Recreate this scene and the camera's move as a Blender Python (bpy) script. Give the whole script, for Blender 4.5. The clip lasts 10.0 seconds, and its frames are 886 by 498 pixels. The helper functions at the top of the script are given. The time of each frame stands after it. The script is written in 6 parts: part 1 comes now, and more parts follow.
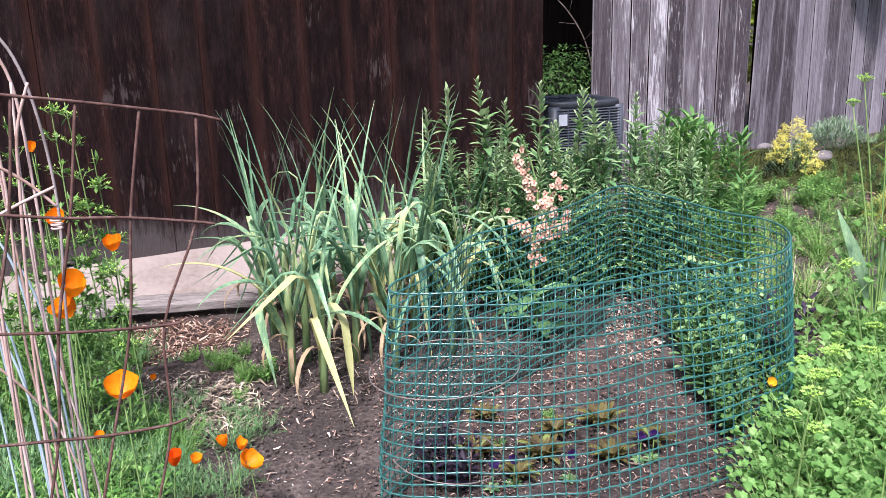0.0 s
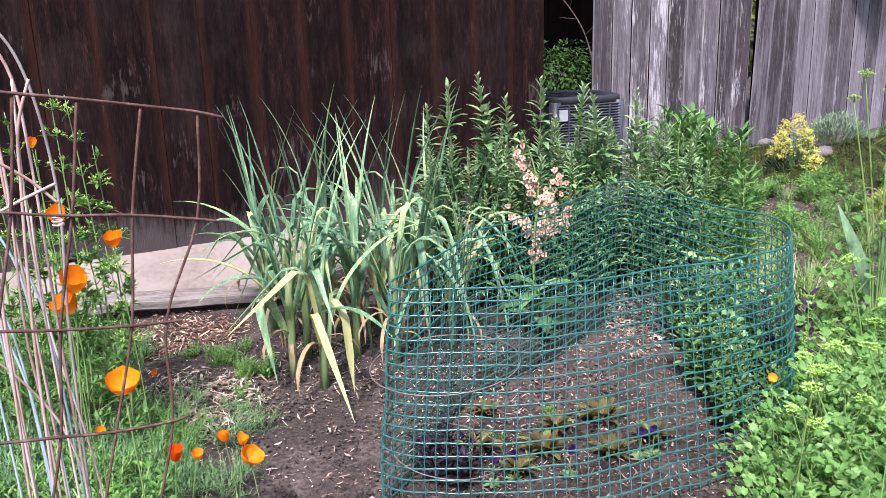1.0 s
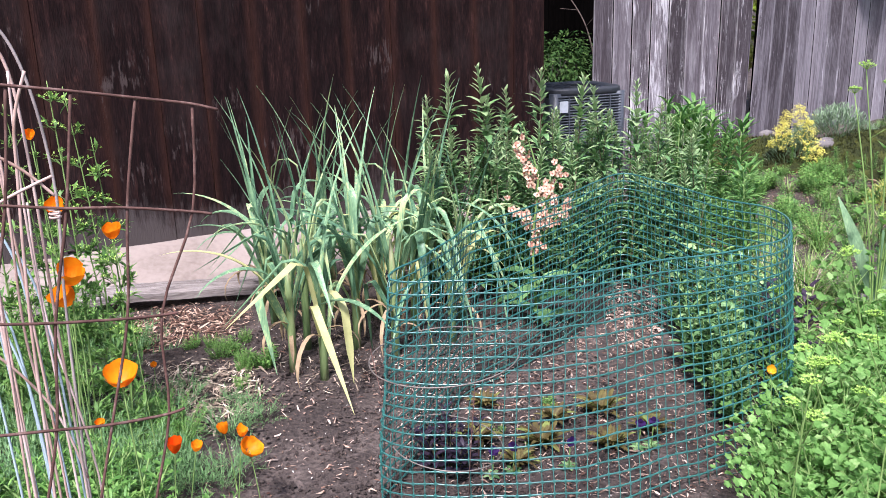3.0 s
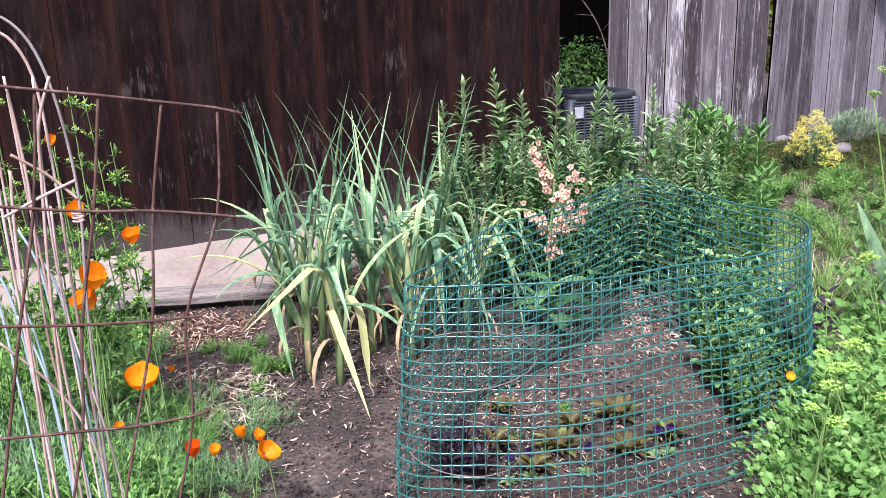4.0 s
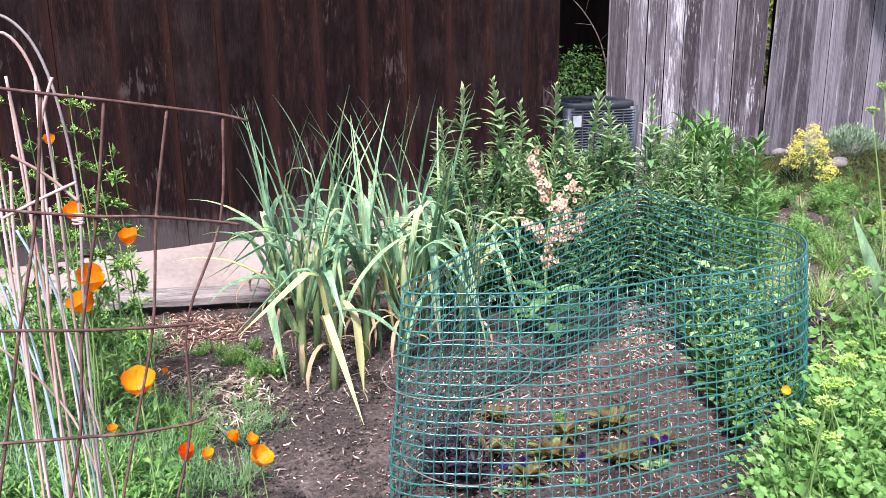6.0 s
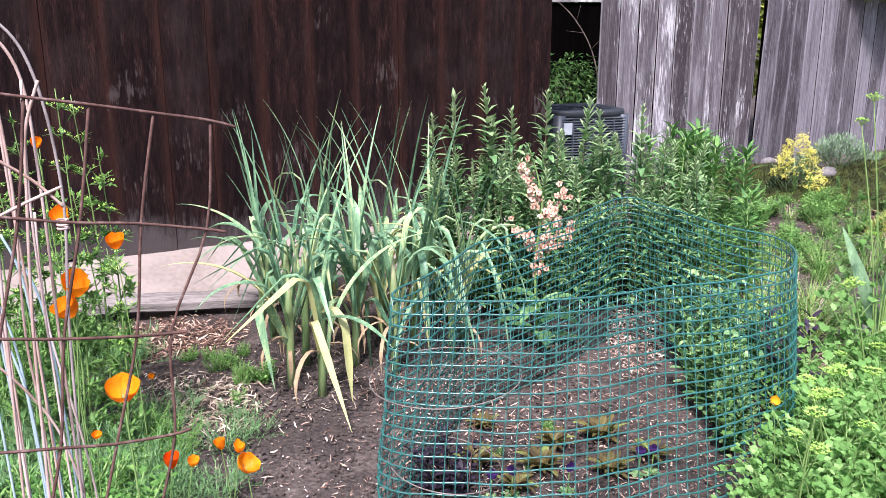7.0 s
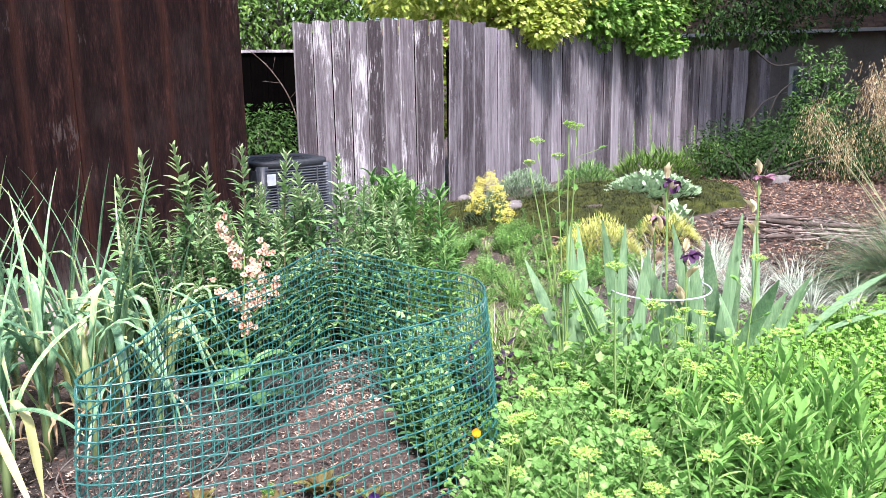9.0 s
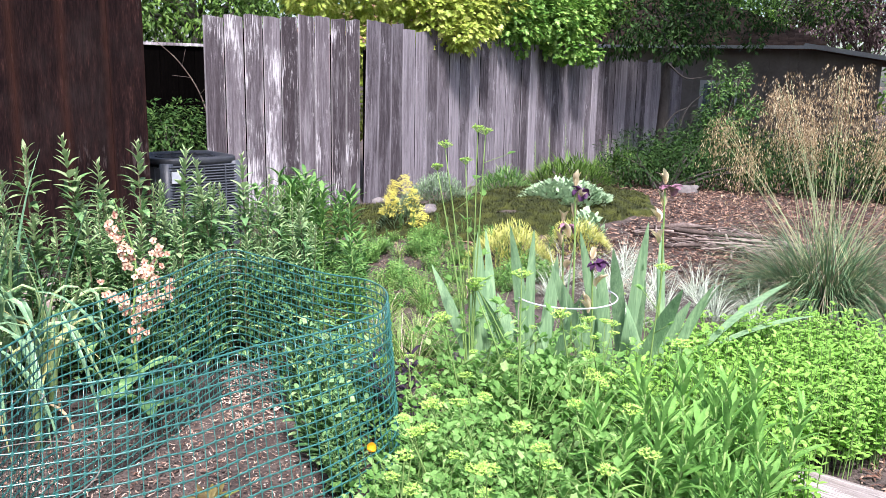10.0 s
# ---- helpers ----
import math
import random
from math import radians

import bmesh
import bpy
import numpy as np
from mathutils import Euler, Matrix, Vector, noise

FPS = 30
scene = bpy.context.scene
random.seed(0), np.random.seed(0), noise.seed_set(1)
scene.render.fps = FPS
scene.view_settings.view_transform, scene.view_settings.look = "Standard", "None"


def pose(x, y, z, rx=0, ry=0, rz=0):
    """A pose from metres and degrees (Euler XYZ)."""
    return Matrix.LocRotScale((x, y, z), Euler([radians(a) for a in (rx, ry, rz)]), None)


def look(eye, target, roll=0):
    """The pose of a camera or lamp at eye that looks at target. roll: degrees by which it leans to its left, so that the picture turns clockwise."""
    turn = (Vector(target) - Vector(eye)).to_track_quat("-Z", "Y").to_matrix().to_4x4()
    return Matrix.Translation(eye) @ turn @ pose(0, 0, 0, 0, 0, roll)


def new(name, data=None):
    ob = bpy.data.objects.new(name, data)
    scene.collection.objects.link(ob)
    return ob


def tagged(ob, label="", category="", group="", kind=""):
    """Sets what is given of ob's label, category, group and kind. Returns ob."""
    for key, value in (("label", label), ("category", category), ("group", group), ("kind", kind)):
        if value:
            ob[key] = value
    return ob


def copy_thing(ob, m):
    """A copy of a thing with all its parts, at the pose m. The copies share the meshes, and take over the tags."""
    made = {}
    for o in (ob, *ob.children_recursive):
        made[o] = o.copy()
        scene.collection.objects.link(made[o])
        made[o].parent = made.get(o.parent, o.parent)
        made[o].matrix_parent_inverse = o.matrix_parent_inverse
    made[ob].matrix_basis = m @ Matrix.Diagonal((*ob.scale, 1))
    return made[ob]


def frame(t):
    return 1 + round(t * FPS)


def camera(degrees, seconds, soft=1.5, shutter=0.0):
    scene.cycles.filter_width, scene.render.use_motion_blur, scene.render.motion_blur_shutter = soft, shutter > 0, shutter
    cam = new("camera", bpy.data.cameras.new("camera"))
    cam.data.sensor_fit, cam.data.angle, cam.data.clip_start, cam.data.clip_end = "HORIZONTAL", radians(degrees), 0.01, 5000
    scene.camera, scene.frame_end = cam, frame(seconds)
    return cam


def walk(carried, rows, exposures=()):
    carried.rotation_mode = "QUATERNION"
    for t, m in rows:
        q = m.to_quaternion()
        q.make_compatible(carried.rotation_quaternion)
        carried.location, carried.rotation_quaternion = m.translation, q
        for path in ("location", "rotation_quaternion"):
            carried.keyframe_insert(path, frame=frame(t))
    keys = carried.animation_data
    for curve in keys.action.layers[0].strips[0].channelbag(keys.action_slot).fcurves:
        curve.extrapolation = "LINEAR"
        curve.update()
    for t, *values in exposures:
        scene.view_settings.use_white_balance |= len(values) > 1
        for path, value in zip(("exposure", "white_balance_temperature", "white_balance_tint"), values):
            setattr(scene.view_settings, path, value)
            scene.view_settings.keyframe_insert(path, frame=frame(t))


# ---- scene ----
cam = camera(56.1, 10.0, 0.55)
PATH = [
    (0, (0.012, 0.211, 1.273), (0.001, 2.143, 0.754), -1.7),
    (0.5, (0.01, 0.209, 1.275), (-0.002, 2.138, 0.747), -1.6),
    (1, (0.011, 0.211, 1.275), (-0.001, 2.14, 0.745), -1.7),
    (1.5, (0.012, 0.215, 1.273), (0.006, 2.141, 0.734), -1.7),
    (2, (0.016, 0.216, 1.273), (0.013, 2.14, 0.726), -1.7),
    (3.5, (0.014, 0.212, 1.276), (-0.015, 2.135, 0.727), -1.8),
    (4, (0.007, 0.211, 1.274), (-0.04, 2.137, 0.739), -1.9),
    (4.5, (0.008, 0.208, 1.28), (-0.049, 2.136, 0.753), -1.9),
    (5, (0.002, 0.211, 1.277), (-0.051, 2.14, 0.75), -1.5),
    (6.5, (-0.002, 0.219, 1.28), (-0.024, 2.151, 0.762), -0.3),
    (7, (-0.002, 0.226, 1.28), (-0.011, 2.16, 0.77), 0.0),
    (7.5, (0.008, 0.23, 1.285), (0.059, 2.167, 0.79), -0.3),
    (8, (0.031, 0.232, 1.299), (0.27, 2.164, 0.842), -0.9),
    (8.5, (0.045, 0.238, 1.305), (0.509, 2.135, 0.874), -1.2),
    (9, (0.068, 0.235, 1.312), (0.713, 2.083, 0.9), -1.0),
    (9.5, (0.075, 0.246, 1.299), (0.834, 2.052, 0.898), 0.4),
    (10, (0.148, 0.298, 1.302), (0.973, 2.074, 0.897), 1.1),
]
walk(cam, [(t, look(eye, target, roll)) for t, eye, target, roll in PATH],
     [(0.0, 1.04, 5950, 19), (2.0, 1.07, 5950, 19), (4.0, 1.09, 5950, 19), (4.5, 1.19, 5950, 19), (5.2, 1.28, 5950, 19), (7.0, 1.2, 5950, 19), (7.5, 1.19, 5950, 19), (8.0, 1.22, 6020, 18), (8.5, 1.41, 6100, 17), (9.0, 1.5, 6100, 17), (10.0, 1.37, 6100, 17)])

# ---- world, sun and exposure ----
world = bpy.data.worlds.new("sky")
scene.world = world
world.use_nodes = True
wn = world.node_tree
sky = wn.nodes.new("ShaderNodeTexSky")
sky.sky_type = "NISHITA"
sky.sun_disc = False
sky.sun_elevation = radians(58)
sky.sun_rotation = radians(192)
sky.air_density, sky.dust_density = 1.0, 3.0
wn.links.new(sky.outputs["Color"], wn.nodes["Background"].inputs["Color"])
wn.nodes["Background"].inputs["Strength"].default_value = 0.13
sun = new("sun", bpy.data.lights.new("sun", "SUN"))
sun.data.energy, sun.data.angle, sun.data.color = 4.2, radians(9), (1.0, 0.965, 0.93)
sun.matrix_world = look((-1.2, -5.6, 8.2), (0, 0, 0))

# ---- small tools ----
UP = Vector((0, 0, 1))
rnd = random.Random(7)


def uni(a, b):
    return rnd.uniform(a, b)


def ground_z(x, y):
    """Height of the ground: nearly flat, with a low mossy mound before the fence."""
    u = ((x - 4.15) * 0.9 + (y - 6.95) * 0.436) / 1.75
    w = (-(x - 4.15) * 0.436 + (y - 6.95) * 0.9) / 0.85
    side = ((x - 2.75) / 0.75) ** 2 + ((y - 7.0) / 0.6) ** 2
    return max(0.19 * math.exp(-(u * u + w * w) ** 2), 0.13 * math.exp(-side * side)) + 0.018 * noise.noise((x * 1.3, y * 1.3, 0.3))


def mix(a, b, t):
    return a + (b - a) * t


def smooth_path(pts, n=8, closed=False):
    """Catmull-Rom through a few points."""
    P = [Vector(p) for p in pts]
    out = []
    m = len(P)
    for i in range(m if closed else m - 1):
        if closed:
            a, b, c, d = P[i - 1], P[i], P[(i + 1) % m], P[(i + 2) % m]
        else:
            a, b, c, d = P[max(i - 1, 0)], P[i], P[i + 1], P[min(i + 2, m - 1)]
        for k in range(n):
            t = k / n
            out.append(0.5 * ((2 * b) + (c - a) * t + (2 * a - 5 * b + 4 * c - d) * t * t + (3 * b - a - 3 * c + d) * t ** 3))
    if not closed:
        out.append(P[-1])
    return out


def spread(v, amount):
    return Vector((v[0] + uni(-amount, amount), v[1] + uni(-amount, amount), v[2] + uni(-amount, amount)))


class Geo:
    """Vertices and faces of one mesh."""

    def __init__(self):
        self.v, self.f = [], []

    def tube(self, pts, radius, sides=5, cap=True):
        pts = [Vector(p) for p in pts]
        n = len(pts)
        rad = radius if isinstance(radius, (list, tuple)) else [radius] * n
        start = len(self.v)
        side = None
        for i, p in enumerate(pts):
            d = (pts[min(i + 1, n - 1)] - pts[max(i - 1, 0)])
            if d.length < 1e-9:
                d = Vector((0, 0, 1))
            d.normalize()
            if side is None:
                side = d.orthogonal().normalized()
            side = (side - d * side.dot(d))
            if side.length < 1e-6:
                side = d.orthogonal()
            side.normalize()
            other = d.cross(side)
            for k in range(sides):
                a = 2 * math.pi * k / sides
                self.v.append(p + (side * math.cos(a) + other * math.sin(a)) * rad[i])
        for i in range(n - 1):
            for k in range(sides):
                a, b = start + i * sides + k, start + i * sides + (k + 1) % sides
                self.f.append((a, b, b + sides, a + sides))
        if cap:
            self.f.append(tuple(range(start + sides - 1, start - 1, -1)))
            self.f.append(tuple(range(start + (n - 1) * sides, start + n * sides)))

    def leaf(self, base, d, up, length, width, bend=0.6, seg=4, shape="lance", fold=0.25, flat=False, kink=None):
        """A leaf or petal: it starts along d and bends away from up; folded along its middle unless flat."""
        d = Vector(d).normalized()
        side = d.cross(Vector(up))
        if side.length < 1e-5:
            side = d.orthogonal()
        side.normalize()
        n = side.cross(d)
        p = Vector(base)
        start = len(self.v)
        cols = 2 if flat else 3
        lo, hi = kink if kink else (0.0, 1.0)
        inside = [lo <= (i + 0.5) / seg <= hi for i in range(seg + 1)]
        step = bend / max(1, sum(inside[:seg]))
        for i in range(seg + 1):
            u = i / seg
            if shape == "lance":
                w = math.sin(math.pi * min(0.97, 0.06 + 0.94 * u)) ** 0.9
            elif shape == "strap":
                w = (0.75 + 0.25 * math.sin(math.pi * u)) * min(1.0, (1.02 - u) * 3.2)
            elif shape == "leek":
                w = max(0.03, min(1.0, (1.0 - u) * 2.3) ** 0.85 * min(1.0, 0.7 + u * 1.5))
            elif shape == "point":
                w = max(0.035, (1.0 - u) ** 0.8)
            elif shape == "sword":
                w = min(1.0, 0.75 + u * 0.8) * min(1.0, (1.01 - u) * 3.6) ** 0.75
            elif shape == "blade":
                w = 1.02 - u
            else:
                w = math.sin(math.pi * (0.12 + 0.82 * u)) ** 0.6
            w *= width * 0.5
            if flat:
                self.v += [p + side * w, p - side * w]
            else:
                lift = n * (fold * w)
                self.v += [p + side * w + lift, p.copy(), p - side * w + lift]
            p = p + d * (length / seg)
            if inside[i]:
                ca, sa = math.cos(step), math.sin(step)
                d, n = d * ca - n * sa, n * ca + d * sa
        for i in range(seg):
            for k in range(cols - 1):
                a = start + i * cols + k
                self.f.append((a, a + 1, a + 1 + cols, a + cols))
        return p

    def lobed(self, base, d, up, size, lobes=5, cut=0.55):
        """A small toothed leaf: one cupped fan."""
        d = Vector(d).normalized()
        side = d.cross(Vector(up))
        if side.length < 1e-5:
            side = d.orthogonal()
        side.normalize()
        n = side.cross(d)
        start = len(self.v)
        self.v.append(Vector(base))
        m = lobes * 2 + 1
        for i in range(m):
            a = math.radians(-115 + 230 * i / (m - 1))
            r = size * (0.55 if i % 2 == 0 else 0.55 * cut) * (1.15 - 0.25 * abs(a))
            self.v.append(Vector(base) + d * (size * 0.38 + r * math.cos(a)) + side * (r * math.sin(a)) + n * (0.12 * size * abs(math.sin(a))))
        for i in range(1, m):
            self.f.append((start, start + i, start + i + 1))

    def box(self, c, size, m=None, jitter=0.0):
        start = len(self.v)
        for x in (-0.5, 0.5):
            for y in (-0.5, 0.5):
                for z in (-0.5, 0.5):
                    p = Vector((x * size[0], y * size[1], z * size[2]))
                    if jitter:
                        p = spread(p, jitter)
                    if m is not None:
                        p = m @ p
                    self.v.append(Vector(c) + p)
        for q in ((0, 1, 3, 2), (4, 6, 7, 5), (0, 4, 5, 1), (2, 3, 7, 6), (0, 2, 6, 4), (1, 5, 7, 3)):
            self.f.append(tuple(start + k for k in q))

    def blob(self, c, size, rough=0.25, seed=0.0, rings=7, sides=10):
        """A lumpy stone or bud."""
        start = len(self.v)
        c = Vector(c)
        for i in range(rings + 1):
            th = math.pi * i / rings
            for k in range(sides):
                ph = 2 * math.pi * k / sides
                n = Vector((math.sin(th) * math.cos(ph), math.sin(th) * math.sin(ph), math.cos(th)))
                r = 1 + rough * noise.noise(n * 1.7 + Vector((seed, seed * 2, 0)))
                self.v.append(c + Vector((n.x * size[0], n.y * size[1], n.z * size[2])) * r)
        for i in range(rings):
            for k in range(sides):
                a, b = start + i * sides + k, start + i * sides + (k + 1) % sides
                self.f.append((a, a + sides, b + sides, b))

    def mesh(self, name, material, smooth=True):
        me = bpy.data.meshes.new(name)
        me.from_pydata([tuple(p) for p in self.v], [], self.f)
        me.materials.append(material)
        if smooth:
            me.polygons.foreach_set("use_smooth", [True] * len(me.polygons))
        me.update()
        return me


def part(name, geo, material, parent, label="", smooth=True):
    """One mesh object under a thing or a part."""
    ob = new(name, geo.mesh(name, material, smooth) if isinstance(geo, Geo) else geo)
    ob.parent = parent
    if label:
        ob["label"] = label
    return ob


def thing(name, label, category, at=(0, 0, 0), group="", kind="", turn=0.0):
    ob = new(name)
    ob.empty_display_size = 0.05
    ob.matrix_basis = pose(at[0], at[1], at[2], 0, 0, turn)
    return tagged(ob, label, category, group, kind)


def lone(name, geo, material, label, category, group="", kind="", at=(0, 0, 0), smooth=True):
    ob = new(name, geo.mesh(name, material, smooth))
    ob.location = at
    return tagged(ob, label, category, group, kind)


# ---- materials ----
def surface(name, ramp, scale=(8, 8, 8), fine=6.0, rough=0.8, bump=0.3, bump_size=0.01, vary=0.0, per="object", trans=0.0, metal=0.0, spec=0.3, fine_mix=0.35):
    """Colour from two scales of noise through a ramp, varied per object or per loose piece."""
    m = bpy.data.materials.new(name)
    m.use_nodes = True
    nt = m.node_tree
    N, L = nt.nodes, nt.links
    bsdf = N["Principled BSDF"]
    tc, mp = N.new("ShaderNodeTexCoord"), N.new("ShaderNodeMapping")
    mp.inputs["Scale"].default_value = scale
    L.new(tc.outputs["Object"], mp.inputs["Vector"])
    oi = N.new("ShaderNodeObjectInfo")
    off = N.new("ShaderNodeVectorMath")
    off.operation = "MULTIPLY_ADD"
    off.inputs[0].default_value = (37.0, 53.0, 71.0)
    comb = N.new("ShaderNodeCombineXYZ")
    for k in range(3):
        L.new(oi.outputs["Random"], comb.inputs[k])
    L.new(comb.outputs[0], off.inputs[1])
    L.new(mp.outputs[0], off.inputs[2])
    n1, n2 = N.new("ShaderNodeTexNoise"), N.new("ShaderNodeTexNoise")
    for n, s, dt in ((n1, 1.0, 4.0), (n2, fine, 6.0)):
        n.inputs["Scale"].default_value, n.inputs["Detail"].default_value = s, dt
        L.new(off.outputs[0], n.inputs["Vector"])
    mixn = N.new("ShaderNodeMix")
    mixn.inputs["Factor"].default_value = fine_mix
    L.new(n1.outputs["Fac"], mixn.inputs[2])
    L.new(n2.outputs["Fac"], mixn.inputs[3])
    rng = N.new("ShaderNodeMapRange")
    rng.inputs["From Min"].default_value, rng.inputs["From Max"].default_value = 0.3, 0.7
    L.new(mixn.outputs[0], rng.inputs["Value"])
    fac = rng.outputs[0]
    if vary:
        src = oi.outputs["Random"] if per == "object" else N.new("ShaderNodeNewGeometry").outputs["Random Per Island"]
        ma = N.new("ShaderNodeMath")
        ma.operation = "SUBTRACT"
        L.new(src, ma.inputs[0])
        ma.inputs[1].default_value = 0.5
        mb = N.new("ShaderNodeMath")
        mb.operation = "MULTIPLY_ADD"
        mb.use_clamp = True
        L.new(ma.outputs[0], mb.inputs[0])
        mb.inputs[1].default_value = vary
        L.new(fac, mb.inputs[2])
        fac = mb.outputs[0]
    cr = N.new("ShaderNodeValToRGB")
    el = cr.color_ramp.elements
    for i, (pos, c) in enumerate(ramp):
        e = el[i] if i < 2 else el.new(pos)
        e.position, e.color = pos, (*c, 1)
    L.new(fac, cr.inputs["Fac"])
    L.new(cr.outputs["Color"], bsdf.inputs["Base Color"])
    bsdf.inputs["Roughness"].default_value = rough
    bsdf.inputs["Metallic"].default_value = metal
    bsdf.inputs["Specular IOR Level"].default_value = spec
    if bump:
        bp = N.new("ShaderNodeBump")
        bp.inputs["Strength"].default_value, bp.inputs["Distance"].default_value = bump, bump_size
        L.new(mixn.outputs[0], bp.inputs["Height"])
        L.new(bp.outputs[0], bsdf.inputs["Normal"])
    if trans:
        tr, ms = N.new("ShaderNodeBsdfTranslucent"), N.new("ShaderNodeMixShader")
        L.new(cr.outputs["Color"], tr.inputs["Color"])
        ms.inputs["Fac"].default_value = trans
        L.new(bsdf.outputs[0], ms.inputs[1])
        L.new(tr.outputs[0], ms.inputs[2])
        L.new(ms.outputs[0], N["Material Output"].inputs["Surface"])
    return m


def leafy(name, a, b, c=None, rough=0.55, trans=0.3, vary=0.9, spec=0.3):
    ramp = [(0.0, a), (0.75 if c else 1.0, b)] + ([(1.0, c)] if c else [])
    return surface(name, ramp, (25, 25, 25), 5, rough, 0.15, 0.003, vary, "island", trans, 0.0, spec)


def weathered(name, ramp, flake, amount, vary, rough=0.9, bump=0.6, foot=None, edge=0.0, edge_tone=None, worn=(0.52, 0.75), stain=None, spec=0.15, grain=(95, 95, 4.0)):
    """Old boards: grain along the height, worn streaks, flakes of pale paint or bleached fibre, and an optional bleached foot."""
    m = surface(name, ramp, grain, 4.6, rough, bump, 0.008, vary, "object", 0.0, 0.0, spec, 0.5)
    nt = m.node_tree
    N, L = nt.nodes, nt.links
    bsdf = N["Principled BSDF"]
    col = bsdf.inputs["Base Color"].links[0].from_socket
    vec = [n for n in N if n.bl_idname == "ShaderNodeVectorMath"][0].outputs[0]
    obj = [n for n in N if n.bl_idname == "ShaderNodeTexCoord"][0].outputs["Object"]

    def tex(scale, detail, size):
        mp, no = N.new("ShaderNodeMapping"), N.new("ShaderNodeTexNoise")
        mp.inputs["Scale"].default_value = scale
        no.inputs["Scale"].default_value, no.inputs["Detail"].default_value = size, detail
        no.inputs["Roughness"].default_value = 0.65
        L.new(vec, mp.inputs["Vector"])
        L.new(mp.outputs[0], no.inputs["Vector"])
        return no.outputs["Fac"]

    def math_node(op, a, b):
        n = N.new("ShaderNodeMath")
        n.operation = op
        for k, s in enumerate((a, b)):
            if isinstance(s, (int, float)):
                n.inputs[k].default_value = s
            else:
                L.new(s, n.inputs[k])
        return n.outputs[0]

    def blend(fac, a, b):
        mx = N.new("ShaderNodeMix")
        mx.data_type = "RGBA"
        L.new(fac, mx.inputs["Factor"])
        L.new(a, mx.inputs["A"])
        mx.inputs["B"].default_value = (*b, 1)
        return mx.outputs["Result"]
    patch = tex((0.05, 0.05, 0.4), 4, 1.0)
    streak = tex((1.7, 1.7, 1.7), 11, 1.0)
    rg = N.new("ShaderNodeMapRange")
    rg.inputs["From Min"].default_value, rg.inputs["From Max"].default_value = amount, amount + 0.055
    L.new(math_node("MULTIPLY", patch, streak), rg.inputs["Value"])
    out = col
    if stain:
        # dark rain-washed runs down the boards
        run = N.new("ShaderNodeMapRange")
        run.inputs["From Min"].default_value, run.inputs["From Max"].default_value = 0.5, 0.68
        L.new(tex((0.32, 0.32, 0.14), 9, 1.0), run.inputs["Value"])
        out = blend(math_node("MULTIPLY", run.outputs[0], 0.75), out, stain)
    if edge:
        # soft bleached areas, and a pale worn line along both edges of a board
        soft = N.new("ShaderNodeMapRange")
        soft.inputs["From Min"].default_value, soft.inputs["From Max"].default_value = worn
        L.new(tex((0.06, 0.06, 0.27), 5, 1.0), soft.inputs["Value"])
        out = blend(math_node("MULTIPLY", soft.outputs[0], math_node("MULTIPLY", streak, 0.9)), out, flake)
        sx = N.new("ShaderNodeSeparateXYZ")
        L.new(obj, sx.inputs[0])
        rim = N.new("ShaderNodeMapRange")
        rim.inputs["From Min"].default_value, rim.inputs["From Max"].default_value = (edge - 0.002, edge + 0.005) if edge_tone is None else (edge - 0.01, edge + 0.035)
        L.new(math_node("ABSOLUTE", sx.outputs["X"], 0.0), rim.inputs["Value"])
        out = blend(math_node("MULTIPLY", rim.outputs[0], math_node("MULTIPLY", patch, streak) if edge_tone is None else math_node("MULTIPLY", streak, math_node("MULTIPLY", patch, 2.4))), out, edge_tone or flake)
    out = blend(rg.outputs[0], out, flake)
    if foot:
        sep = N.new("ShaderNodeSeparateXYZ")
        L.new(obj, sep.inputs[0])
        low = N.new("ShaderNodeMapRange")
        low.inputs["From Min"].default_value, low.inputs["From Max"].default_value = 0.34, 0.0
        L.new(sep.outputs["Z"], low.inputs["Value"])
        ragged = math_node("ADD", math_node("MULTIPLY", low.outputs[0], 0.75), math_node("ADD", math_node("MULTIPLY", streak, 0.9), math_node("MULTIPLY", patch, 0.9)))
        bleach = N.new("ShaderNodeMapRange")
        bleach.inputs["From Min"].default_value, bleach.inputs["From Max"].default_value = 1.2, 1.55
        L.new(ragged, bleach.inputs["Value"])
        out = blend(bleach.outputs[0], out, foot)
    L.new(out, bsdf.inputs["Base Color"])
    return m


M = {}
M["soil"] = surface("soil", [(0.0, (0.017, 0.0125, 0.0115)), (0.5, (0.056, 0.042, 0.0365)), (0.85, (0.105, 0.081, 0.07)), (1.0, (0.155, 0.12, 0.103))], (7, 7, 7), 9, 0.95, 1.0, 0.03, fine_mix=0.5)
M["chip"] = surface("wood_chip", [(0.0, (0.05, 0.024, 0.017)), (0.65, (0.17, 0.092, 0.064)), (1.0, (0.45, 0.32, 0.24))], (20, 20, 20), 5, 0.9, 0.4, 0.004, 1.3, "island")
M["mulch"] = surface("red_bark_mulch", [(0.0, (0.03, 0.0145, 0.0105)), (0.65, (0.115, 0.055, 0.037)), (1.0, (0.34, 0.23, 0.165))], (20, 20, 20), 5, 0.9, 0.4, 0.004, 1.3, "island")
M["bleached_chip"] = surface("bleached_wood_chip", [(0.0, (0.13, 0.082, 0.06)), (0.6, (0.3, 0.205, 0.16)), (1.0, (0.5, 0.39, 0.32))], (20, 20, 20), 5, 0.9, 0.4, 0.004, 1.2, "island")
